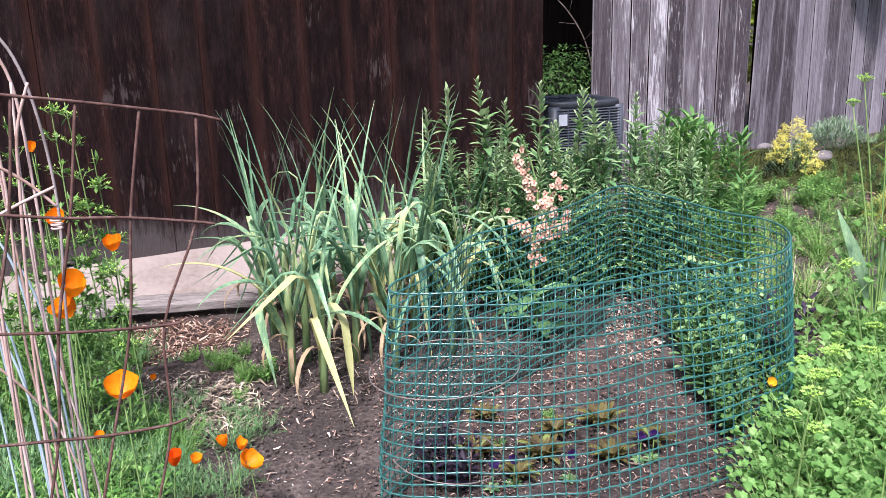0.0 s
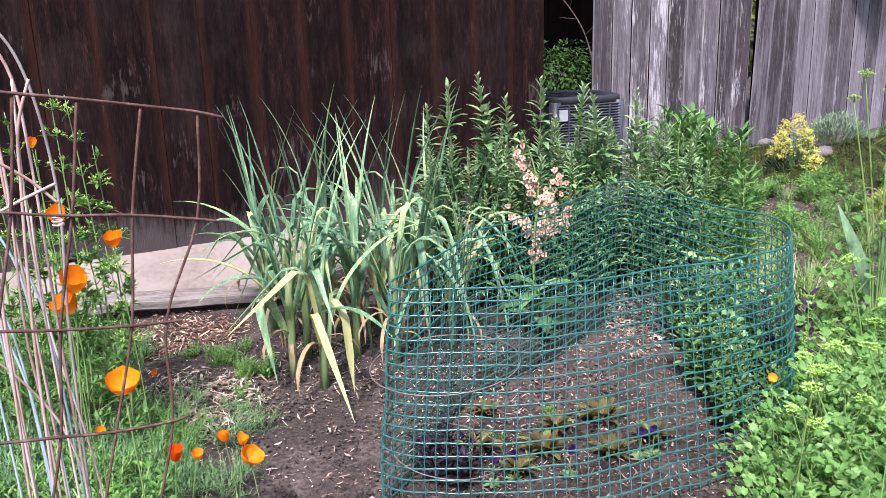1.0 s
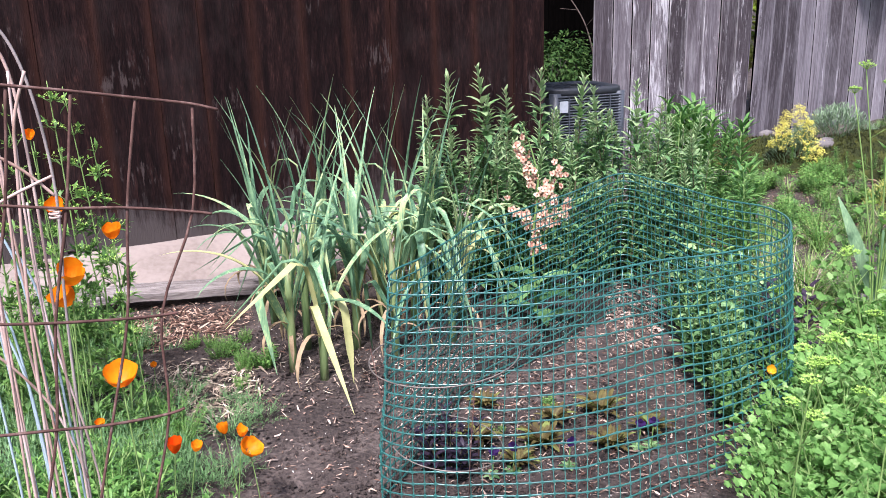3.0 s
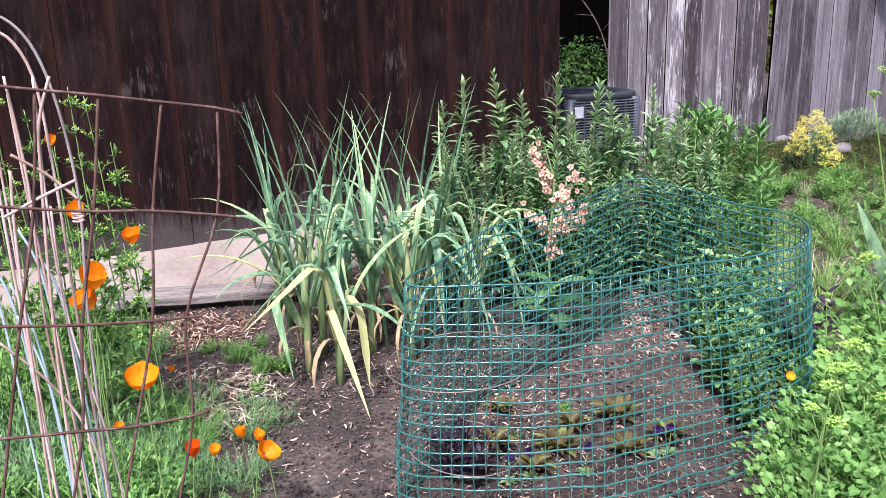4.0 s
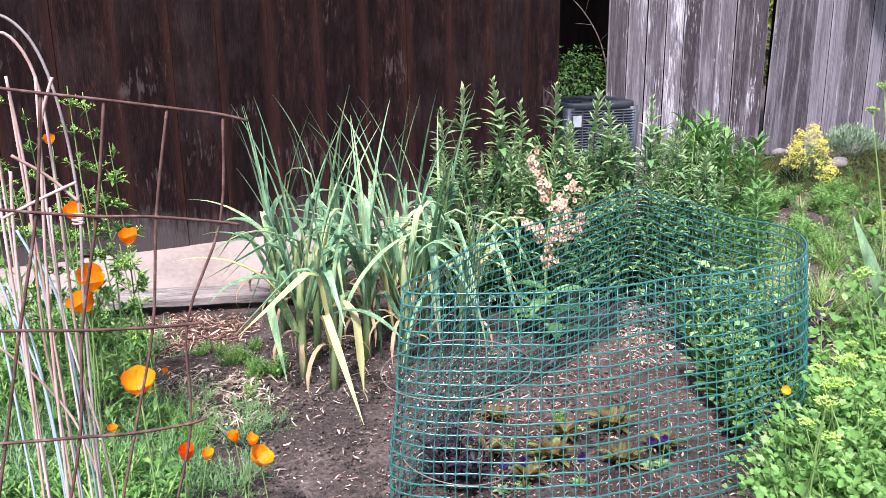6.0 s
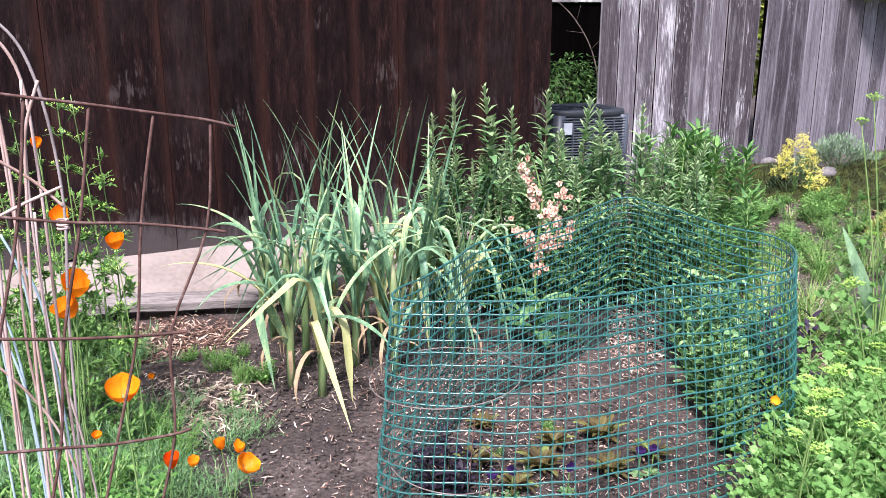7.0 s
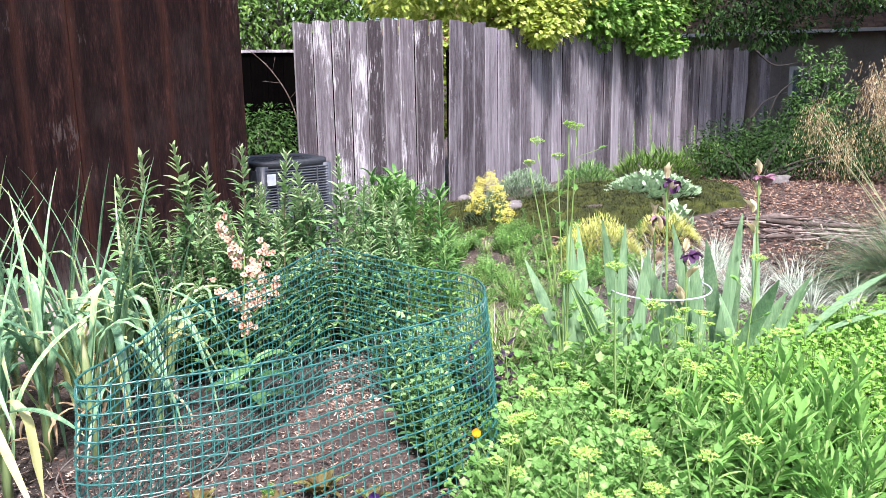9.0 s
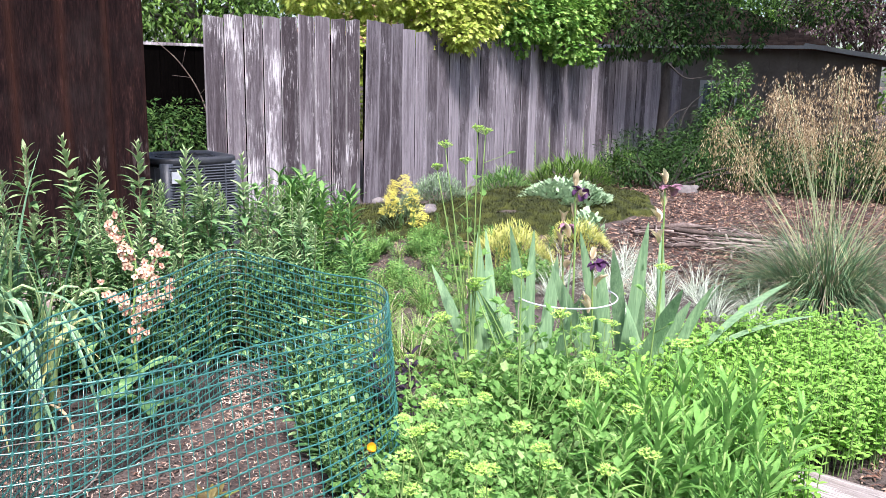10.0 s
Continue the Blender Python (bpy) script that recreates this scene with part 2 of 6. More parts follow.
M["straw"] = surface("straw", [(0.0, (0.12, 0.088, 0.064)), (0.6, (0.29, 0.225, 0.165)), (1.0, (0.5, 0.42, 0.33))], (20, 20, 20), 5, 0.8, 0.2, 0.003, 1.0, "island")
M["pebble"] = surface("pebble", [(0.0, (0.25, 0.22, 0.2)), (1.0, (0.7, 0.68, 0.64))], (30, 30, 30), 4, 0.9, 0.3, 0.003, 1.2, "island")
M["stone"] = surface("pale_stone", [(0.0, (0.08, 0.07, 0.068)), (1.0, (0.2, 0.18, 0.175))], (12, 12, 12), 5, 0.9, 0.6, 0.01, 0.3)
M["concrete"] = surface("concrete", [(0.0, (0.15, 0.118, 0.1)), (0.5, (0.235, 0.19, 0.165)), (1.0, (0.28, 0.232, 0.206))], (3, 3, 3), 12, 0.92, 0.35, 0.006)
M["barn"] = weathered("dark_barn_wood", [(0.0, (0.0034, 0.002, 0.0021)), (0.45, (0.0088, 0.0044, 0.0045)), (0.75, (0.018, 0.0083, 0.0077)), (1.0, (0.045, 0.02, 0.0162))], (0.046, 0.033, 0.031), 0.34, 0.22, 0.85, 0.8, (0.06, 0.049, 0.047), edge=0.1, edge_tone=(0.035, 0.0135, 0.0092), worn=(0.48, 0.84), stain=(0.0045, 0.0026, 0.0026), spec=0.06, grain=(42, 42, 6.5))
# near-black colour stands in for shade on the back fence and behind gaps
M["shade_black"] = weathered("shade_black_wood", [(0.0, (0.0007, 0.0006, 0.0006)), (1.0, (0.0024, 0.002, 0.0019))], (0.004, 0.003, 0.003), 0.34, 0.2, spec=0.0)
M["fence"] = weathered("grey_fence_wood", [(0.0, (0.038, 0.03, 0.033)), (0.5, (0.102, 0.086, 0.094)), (1.0, (0.2, 0.176, 0.19))], (0.5, 0.47, 0.48), 0.29, 0.9, 0.9, 0.6, edge=0.089, stain=(0.04, 0.031, 0.034), spec=0.08)
M["fence_plain"] = weathered("smooth_grey_fence_wood", [(0.0, (0.042, 0.035, 0.039)), (0.45, (0.128, 0.112, 0.124)), (1.0, (0.235, 0.213, 0.232))], (0.36, 0.335, 0.36), 0.335, 1.0, 0.9, 0.6, edge=0.088, worn=(0.45, 0.8), stain=(0.036, 0.029, 0.032), spec=0.08)
M["old_board"] = weathered("bleached_board", [(0.0, (0.08, 0.066, 0.06)), (0.5, (0.22, 0.19, 0.175)), (1.0, (0.34, 0.3, 0.28))], (0.42, 0.38, 0.36), 0.3, 0.2, 0.9, 0.9)
M["rust"] = surface("rusted_wire", [(0.0, (0.05, 0.024, 0.019)), (0.6, (0.115, 0.06, 0.048)), (1.0, (0.22, 0.15, 0.13))], (60, 60, 60), 5, 0.75, 0.3, 0.001, metal=0.3)
M["cane"] = surface("bleached_cane", [(0.0, (0.24, 0.14, 0.1)), (0.5, (0.42, 0.29, 0.245)), (1.0, (0.52, 0.41, 0.37))], (10, 10, 6), 6, 0.7, 0.3, 0.002, 0.7)
M["cane_grey"] = surface("grey_cane", [(0.0, (0.17, 0.14, 0.13)), (1.0, (0.36, 0.3, 0.28))], (10, 10, 6), 6, 0.75, 0.3, 0.002, 0.5)
M["reed"] = surface("blue_grey_reed", [(0.0, (0.2, 0.27, 0.3)), (1.0, (0.37, 0.45, 0.48))], (10, 10, 6), 6, 0.6, 0.2, 0.002, 0.5)
M["net"] = surface("green_plastic_net", [(0.0, (0.01, 0.068, 0.058)), (1.0, (0.036, 0.155, 0.135))], (30, 30, 30), 4, 0.33, 0.1, 0.0005, spec=1.0)
M["wire"] = surface("galvanised_wire", [(0.0, (0.1, 0.085, 0.075)), (1.0, (0.25, 0.21, 0.18))], (30, 30, 30), 4, 0.6, 0.2, 0.0005, metal=0.2)
M["white_wire"] = surface("white_coated_wire", [(0.0, (0.42, 0.44, 0.5)), (1.0, (0.58, 0.6, 0.66))], (30, 30, 30), 4, 0.4, 0.0)
M["ac"] = surface("grey_painted_metal", [(0.0, (0.042, 0.047, 0.057)), (1.0, (0.08, 0.088, 0.104))], (6, 6, 6), 9, 0.45, 0.05, 0.001, spec=0.5)
M["ac_dark"] = surface("dark_plastic", [(0.0, (0.018, 0.02, 0.024)), (1.0, (0.045, 0.048, 0.055))], (6, 6, 6), 9, 0.55, 0.05, 0.001, spec=0.4)
M["sticker"] = surface("pale_sticker", [(0.0, (0.36, 0.38, 0.4)), (1.0, (0.52, 0.54, 0.57))], (9, 9, 9), 5, 0.5, 0.0)
M["moss"] = surface("moss", [(0.0, (0.007, 0.009, 0.0012)), (0.5, (0.022, 0.028, 0.0035)), (1.0, (0.07, 0.076, 0.011))], (9, 9, 9), 12, 0.95, 1.0, 0.05, 0.8, "island")
M["leek"] = surface("leek_leaf", [(0.0, (0.07, 0.16, 0.09)), (0.7, (0.23, 0.385, 0.205)), (1.0, (0.52, 0.6, 0.27))], (55, 55, 6), 4, 0.45, 0.15, 0.002, 0.8, "object", 0.3, 0.0, 0.45)
M["leek_old"] = leafy("yellowed_leek_leaf", (0.42, 0.42, 0.16), (0.6, 0.58, 0.27), None, 0.6, 0.3)
M["leek_stalk"] = surface("leek_stalk", [(0.0, (0.08, 0.13, 0.045)), (0.6, (0.16, 0.21, 0.085)), (1.0, (0.28, 0.24, 0.14))], (30, 30, 4), 5, 0.5, 0.2, 0.002, 0.4)
M["dry"] = leafy("dry_leaf", (0.24, 0.16, 0.09), (0.42, 0.31, 0.19), None, 0.8, 0.2)
M["tall"] = leafy("dull_green_leaf", (0.05, 0.125, 0.045), (0.15, 0.28, 0.105), (0.31, 0.44, 0.19), 0.55, 0.25)
M["tall_tip"] = leafy("pale_shoot_leaf", (0.15, 0.25, 0.1), (0.33, 0.43, 0.21), None, 0.6, 0.3)
M["stem"] = surface("brown_green_stem", [(0.0, (0.06, 0.055, 0.03)), (1.0, (0.13, 0.12, 0.06))], (20, 20, 20), 5, 0.7, 0.1, 0.001, 0.4)
M["green_stem"] = surface("green_stem", [(0.0, (0.1, 0.17, 0.045)), (1.0, (0.2, 0.3, 0.09))], (20, 20, 20), 5, 0.6, 0.1, 0.001, 0.4)
M["phlox"] = leafy("bright_narrow_leaf", (0.055, 0.15, 0.035), (0.16, 0.3, 0.08), (0.28, 0.4, 0.13), 0.5, 0.3)
M["parsley"] = leafy("parsley_leaf", (0.125, 0.265, 0.065), (0.225, 0.41, 0.12), (0.36, 0.53, 0.2), 0.75, 0.48, 0.8, 0.08)
M["umbel"] = leafy("yellow_green_umbel", (0.27, 0.46, 0.07), (0.44, 0.62, 0.16), None, 0.6, 0.35)
M["mint"] = leafy("mint_leaf", (0.165, 0.34, 0.055), (0.275, 0.49, 0.1), (0.36, 0.58, 0.15), 0.7, 0.42, 0.6, spec=0.1)
M["lily"] = leafy("lance_leaf", (0.12, 0.27, 0.06), (0.215, 0.41, 0.105), (0.38, 0.56, 0.18), 0.7, 0.38, 0.8, 0.08)
M["iris"] = surface("iris_sword_leaf", [(0.0, (0.12, 0.215, 0.11)), (0.6, (0.22, 0.35, 0.185)), (1.0, (0.33, 0.47, 0.25))], (60, 60, 3), 4, 0.55, 0.1, 0.002, 0.8, "island", 0.28, 0.0, 0.25)
M["iris_dry"] = leafy("withered_petal", (0.55, 0.42, 0.27), (0.78, 0.68, 0.46), None, 0.7, 0.35)
M["iris_bloom"] = leafy("dark_purple_petal", (0.02, 0.006, 0.024), (0.09, 0.03, 0.1), None, 0.6, 0.2)
M["iris_pink"] = leafy("faded_mauve_petal", (0.18, 0.07, 0.12), (0.36, 0.2, 0.26), None, 0.6, 0.3)
M["poppy"] = leafy("orange_petal", (0.76, 0.16, 0.0), (0.9, 0.32, 0.003), None, 0.5, 0.35, 0.9, 0.2)
M["gold"] = leafy("golden_orange_petal", (0.78, 0.34, 0.008), (0.86, 0.46, 0.02), None, 0.5, 0.3)
M["poppy_red"] = leafy("red_orange_petal", (0.7, 0.06, 0.001), (0.78, 0.1, 0.001), None, 0.6, 0.3, 0.8, 0.1)
M["poppy_leaf"] = leafy("ferny_grey_leaf", (0.07, 0.16, 0.06), (0.16, 0.28, 0.11), (0.24, 0.38, 0.15), 0.6, 0.25)
M["herb"] = leafy("low_herb_leaf", (0.058, 0.155, 0.03), (0.145, 0.295, 0.065), (0.25, 0.42, 0.11), 0.5, 0.35)
M["chervil"] = leafy("chervil_leaf", (0.06, 0.14, 0.03), (0.16, 0.29, 0.07), None, 0.5, 0.3)
M["grass"] = leafy("grass_blade", (0.1, 0.2, 0.04), (0.26, 0.38, 0.1), (0.46, 0.46, 0.2), 0.55, 0.3)
M["stipa"] = leafy("blue_green_blade", (0.05, 0.11, 0.05), (0.13, 0.22, 0.1), (0.36, 0.34, 0.18), 0.55, 0.2)
M["stipa_stem"] = surface("pale_grass_stem", [(0.0, (0.2, 0.27, 0.13)), (1.0, (0.38, 0.4, 0.22))], (8, 8, 3), 5, 0.6, 0.1, 0.001, 0.8, "island")
M["oat"] = leafy("golden_spikelet", (0.2, 0.13, 0.07), (0.41, 0.295, 0.165), (0.64, 0.53, 0.34), 0.55, 0.3, 1.3)
M["white_grass"] = leafy("silver_variegated_blade", (0.3, 0.36, 0.26), (0.6, 0.64, 0.54), None, 0.55, 0.25)
M["yellow_shrub"] = leafy("golden_leaf", (0.4, 0.43, 0.09), (0.64, 0.62, 0.23), None, 0.55, 0.35)
M["yellow_flower"] = leafy("yellow_petal", (0.68, 0.62, 0.08), (0.82, 0.78, 0.26), None, 0.5, 0.3)
M["santolina"] = leafy("grey_green_leaf", (0.12, 0.19, 0.1), (0.27, 0.36, 0.22), None, 0.7, 0.2)
M["sedum"] = leafy("pale_grey_green_leaf", (0.22, 0.33, 0.19), (0.42, 0.54, 0.34), None, 0.6, 0.2)
M["verb"] = leafy("salmon_petal", (0.46, 0.19, 0.13), (0.6, 0.36, 0.25), (0.7, 0.57, 0.4), 0.6, 0.3, 1.2)
M["verb_eye"] = leafy("maroon_centre", (0.28, 0.06, 0.06), (0.42, 0.12, 0.1), None)
M["lettuce"] = leafy("bronze_lettuce", (0.07, 0.045, 0.018), (0.16, 0.13, 0.04), (0.24, 0.3, 0.08), 0.6, 0.3)
M["basil"] = leafy("dark_purple_leaf", (0.018, 0.012, 0.022), (0.055, 0.036, 0.06), None, 0.5, 0.1)
M["pansy"] = leafy("violet_petal", (0.012, 0.003, 0.03), (0.045, 0.015, 0.1), None, 0.5, 0.2)
M["maple"] = leafy("yellow_green_maple_leaf", (0.22, 0.31, 0.04), (0.44, 0.51, 0.1), (0.64, 0.63, 0.22), 0.5, 0.4)
M["maple_green"] = leafy("light_green_maple_leaf", (0.055, 0.15, 0.02), (0.16, 0.31, 0.05), (0.36, 0.49, 0.13), 0.5, 0.35)
M["hedge"] = leafy("hedge_leaf", (0.042, 0.095, 0.016), (0.11, 0.205, 0.036), (0.19, 0.3, 0.06), 0.5, 0.3)
# the next two leaf greens are darkened: shade is put into their colour
M["dark_leaf"] = leafy("shade_dark_leaf", (0.009, 0.025, 0.006), (0.026, 0.06, 0.014), (0.05, 0.095, 0.023), 0.6, 0.15, spec=0.1)
M["shade_leaf"] = leafy("shaded_green_leaf", (0.03, 0.075, 0.018), (0.075, 0.15, 0.035), (0.13, 0.23, 0.06), 0.55, 0.25, spec=0.2)
M["dim_leaf"] = leafy("dim_green_leaf", (0.018, 0.05, 0.012), (0.05, 0.1, 0.025), (0.1, 0.17, 0.045), 0.6, 0.2, spec=0.1)
M["purple_tree"] = leafy("purple_plum_leaf", (0.03, 0.019, 0.02), (0.09, 0.06, 0.06), None, 0.6, 0.15, spec=0.15)
M["bark"] = surface("bark", [(0.0, (0.03, 0.025, 0.022)), (1.0, (0.11, 0.095, 0.085))], (18, 18, 4), 6, 0.95, 0.8, 0.01)
M["stick"] = surface("cut_stick", [(0.0, (0.05, 0.037, 0.031)), (0.6, (0.12, 0.09, 0.078)), (1.0, (0.26, 0.21, 0.185))], (12, 12, 12), 6, 0.9, 0.5, 0.004, 1.0)
M["dead_wood"] = surface("dark_dead_wood", [(0.0, (0.01, 0.008, 0.007)), (1.0, (0.04, 0.034, 0.03))], (18, 18, 4), 6, 0.95, 0.6, 0.006)
# house wall and shingle colours are darkened to hold some of its shade
M["house_wall"] = surface("grey_brown_siding", [(0.0, (0.09, 0.074, 0.062)), (1.0, (0.15, 0.128, 0.108))], (2, 2, 2), 9, 0.8, 0.1, 0.01)
M["trim"] = surface("pale_gutter", [(0.0, (0.24, 0.23, 0.22)), (1.0, (0.36, 0.35, 0.34))], (3, 3, 3), 8, 0.6, 0.05, 0.002)
M["shingle"] = surface("brown_shingle", [(0.0, (0.06, 0.03, 0.018)), (1.0, (0.19, 0.108, 0.07))], (3, 3, 3), 6, 0.95, 0.4, 0.01, 0.9, "island", spec=0.1)
M["shutter"] = surface("dark_shutter", [(0.0, (0.05, 0.045, 0.045)), (1.0, (0.085, 0.08, 0.08))], (3, 3, 3), 6, 0.7, 0.1, 0.002)
M["roof"] = surface("barn_roof", [(0.0, (0.06, 0.05, 0.045)), (1.0, (0.12, 0.1, 0.09))], (2, 2, 2), 6, 0.9, 0.3, 0.01)
glass = bpy.data.materials.new("window_glass")
glass.use_nodes = True
gb = glass.node_tree.nodes["Principled BSDF"]
gb.inputs["Base Color"].default_value = (0.1, 0.12, 0.14, 1)
gb.inputs["Roughness"].default_value = 0.06
gb.inputs["Specular IOR Level"].default_value = 0.8
M["glass"] = glass


# ---- ground ----
def axis_steps(lo, hi, step, reach):
    inner = list(np.arange(lo, hi + 1e-6, step))
    out, s, a, b = [], step, lo, hi
    left, right = [], []
    while b < reach:
        s *= 1.5
        a, b = a - s, b + s
        left.append(a)
        right.append(b)
    return left[::-1] + inner + right


def build_ground():
    xs, ys = axis_steps(-3.5, 10.0, 0.06, 600), axis_steps(0.2, 11.0, 0.06, 600)
    g = Geo()
    for y in ys:
        for x in xs:
            z = ground_z(x, y)
            if -4 < x < 10.5 and 0 < y < 11.5:
                z += 0.012 * noise.noise((x * 9, y * 9, 1.7)) + 0.008 * noise.noise((x * 23, y * 23, 4.1))
            g.v.append((x, y, z))
    n = len(xs)
    for j in range(len(ys) - 1):
        for i in range(n - 1):
            a = j * n + i
            g.f.append((a, a + 1, a + 1 + n, a + n))
    lone("ground", g, M["soil"], "dark crumbly garden soil with bits of mulch", "ground", kind="structure")


build_ground()


def scatter_chips(name, count, place, material, label, category, long=(0.015, 0.06), wide=(0.004, 0.012), thick=0.0025):
    """Torn flat scraps, each with ragged corners and a bend across its middle."""
    g = Geo()
    for _ in range(count):
        x, y = place()
        L, W = mix(long[0], long[1], uni(0, 1) ** 2) * 0.5, mix(wide[0], wide[1], uni(0, 1) ** 1.6) * 0.5
        a, hump = uni(0, 6.283), uni(-0.25, 0.45) * L
        ca, sa = math.cos(a), math.sin(a)
        tx, ty = uni(-0.3, 0.3), uni(-0.5, 0.5)
        z = ground_z(x, y) + uni(0.005, 0.016)
        start = len(g.v)
        for u, w in ((-1, -0.5), (-1, 0.5), (uni(-0.4, 0.4), 1), (1, 0.4), (1, -0.3), (uni(-0.4, 0.4), -1)):
            u, w = u * L * uni(0.7, 1.15), w * W * uni(0.5, 1.3)
            lift = hump * (1 - (u / L) ** 2) + u * tx + w * ty
            g.v.append(Vector((x + u * ca - w * sa, y + u * sa + w * ca, z + lift)))
        g.f += [(start, start + 1, start + 2, start + 5), (start + 5, start + 2, start + 3, start + 4)]
    return lone(name, g, material, label, category, kind="stuff", smooth=False)


def scatter_crumbs(count, place, size):
    """Loose clods of soil, each a lumpy octahedron half sunk in the bed."""
    g = Geo()
    for _ in range(count):
        x, y = place()
        r = mix(size[0], size[1], uni(0, 1) ** 3)
        c = Vector((x, y, ground_z(x, y) + r * 0.55))
        start = len(g.v)
        for n in ((1, 0, 0), (0, 1, 0), (-1, 0, 0), (0, -1, 0), (0, 0, 1), (0, 0, -1)):
            g.v.append(c + Vector(n) * (r * uni(0.6, 1.3)) + Vector((uni(-0.3, 0.3), uni(-0.3, 0.3), uni(-0.2, 0.2))) * r)
        for k in range(4):
            g.f += [(start + k, start + (k + 1) % 4, start + 4), (start + (k + 1) % 4, start + k, start + 5)]
    lone("soil_crumbs", g, M["soil"], "loose dark crumbs of tilled soil", "soil", kind="stuff", smooth=False)


def oval(cx, cy, rx, ry, turn=0.0, power=0.5):
    def pick():
        a, r = uni(0, 6.283), uni(0, 1) ** power
        u, w = rx * r * math.cos(a), ry * r * math.sin(a)
        c, s = math.cos(turn), math.sin(turn)
        return cx + u * c - w * s, cy + u * s + w * c
    return pick


def off_moss(pick):
    """The same spots, but none on the mossy mound."""
    def again():
        while True:
            x, y = pick()
            if ground_z(x, y) < 0.06:
                return x, y
    return again


scatter_chips("mulch_chips", 34000, off_moss(oval(6.1, 6.5, 3.5, 2.7, 0.3)), M["mulch"], "reddish-brown shredded bark mulch spread on the soil", "mulch", (0.025, 0.09), (0.007, 0.02), 0.004)
scatter_chips("edge_chips", 900, oval(2.75, 1.85, 0.5, 0.28, 0.4), M["mulch"], "reddish bark chips beside the worn plank", "mulch", (0.015, 0.06), (0.005, 0.015))
scatter_chips("border_chips", 2600, oval(2.4, 5.5, 0.95, 1.0), M["mulch"], "thin scatter of reddish bark chips on the soil", "mulch", (0.012, 0.05), (0.004, 0.013))
scatter_chips("bed_chips", 1900, oval(0.1, 2.9, 1.3, 1.3), M["chip"], "pale wood chips scattered over dark soil", "wood chips", (0.008, 0.035), (0.002, 0.008))
scatter_chips("leek_litter", 900, oval(-1.16, 3.58, 0.3, 0.26), M["chip"], "reddish-brown leaf and bark litter on the soil", "leaf litter", (0.012, 0.06), (0.003, 0.009))
scatter_chips("poppy_litter", 420, oval(-1.0, 3.02, 0.28, 0.2), M["straw"], "dry tan leaf litter among the poppies", "leaf litter", (0.012, 0.06), (0.003, 0.01))
scatter_chips("straw_litter", 1000, oval(-0.9, 2.82, 0.26, 0.3), M["straw"], "bleached straw and dry leaf litter on the soil", "leaf litter", (0.015, 0.08), (0.003, 0.011))
scatter_chips("footing_litter", 700, oval(-1.2, 3.5, 0.3, 0.22, 0.5), M["chip"], "long reddish bark shreds below the concrete footing", "bark litter", (0.02, 0.09), (0.004, 0.011))
scatter_chips("stalk_litter", 160, oval(-0.5, 3.15, 0.35, 0.3), M["straw"], "dry tan leaf scraps round the leek stalks", "leaf litter", (0.02, 0.09), (0.003, 0.008))
scatter_chips("path_chips", 3000, oval(1.35, 3.6, 0.35, 1.4, 0.0), M["chip"], "pinkish wood chips on a narrow path", "wood chips", (0.01, 0.06), (0.004, 0.013))
scatter_chips("cage_chips", 2300, oval(0.42, 2.8, 0.55, 0.75), M["chip"], "pale wood chips inside the netting", "wood chips", (0.006, 0.034), (0.002, 0.008))
scatter_chips("cage_shreds", 1500, oval(0.36, 2.8, 0.55, 0.75), M["bleached_chip"], "fine pale shreds on the soil inside the netting", "wood chips", (0.006, 0.045), (0.002, 0.007))
scatter_chips("shred_chips", 330, oval(-0.35, 2.75, 0.4, 0.45), M["bleached_chip"], "bleached papery leaf shreds on dark soil", "leaf litter", (0.008, 0.042), (0.003, 0.01))
scatter_chips("aisle_chips", 1250, oval(0.83, 3.65, 0.13, 0.5, -0.22), M["bleached_chip"], "bleached pinkish wood chips on an aisle behind the netting", "wood chips", (0.008, 0.04), (0.004, 0.011))
scatter_crumbs(12000, oval(-0.25, 2.85, 0.85, 0.95), (0.002, 0.01))
scatter_chips("soil_specks", 900, oval(0.0, 2.7, 1.2, 1.2), M["pebble"], "pale specks of grit in the soil", "grit", (0.003, 0.009), (0.003, 0.007), 0.004)

# ---- barn ----
BARN = Vector((0.63, 5.46, 0))
ALONG = Vector((-0.88, -0.475, 0))


def board_mesh(name, w, h, t, material, rag_top=0.0, rag_bottom=0.0, bow=0.004, e=0.006):
    """One upright board: slightly bowed, its ends uneven, its front edges eased."""
    g = Geo()
    prof = [(-w / 2, t), (-w / 2, e), (-w / 2 + e, 0), (-w / 6, -bow * uni(-1, 1)), (w / 6, -bow * uni(-1, 1)), (w / 2 - e, 0), (w / 2, e), (w / 2, t)]
    k = len(prof)
    top = [h + uni(-rag_top, rag_top) for _ in prof]
    bot = [uni(-rag_bottom, rag_bottom) for _ in prof]
    top[1], top[0], top[-2], top[-1] = top[2], top[2], top[-3], top[-3]
    for lev in (0.0, 0.5, 1.0):
        for i, (x, y) in enumerate(prof):
            z = bot[i] if lev == 0 else (top[i] if lev == 1 else h * lev)
            g.v.append((x, y + (0.0 if lev != 0.5 else uni(-bow, bow)), z))
    for r in range(2):
        for i in range(k):
            a, b = r * k + i, r * k + (i + 1) % k
            g.f.append((a, b, b + k, a + k))
    g.f.append(tuple(range(2 * k, 3 * k)))
    g.f.append(tuple(range(k - 1, -1, -1)))
    return g.mesh(name, material, False)


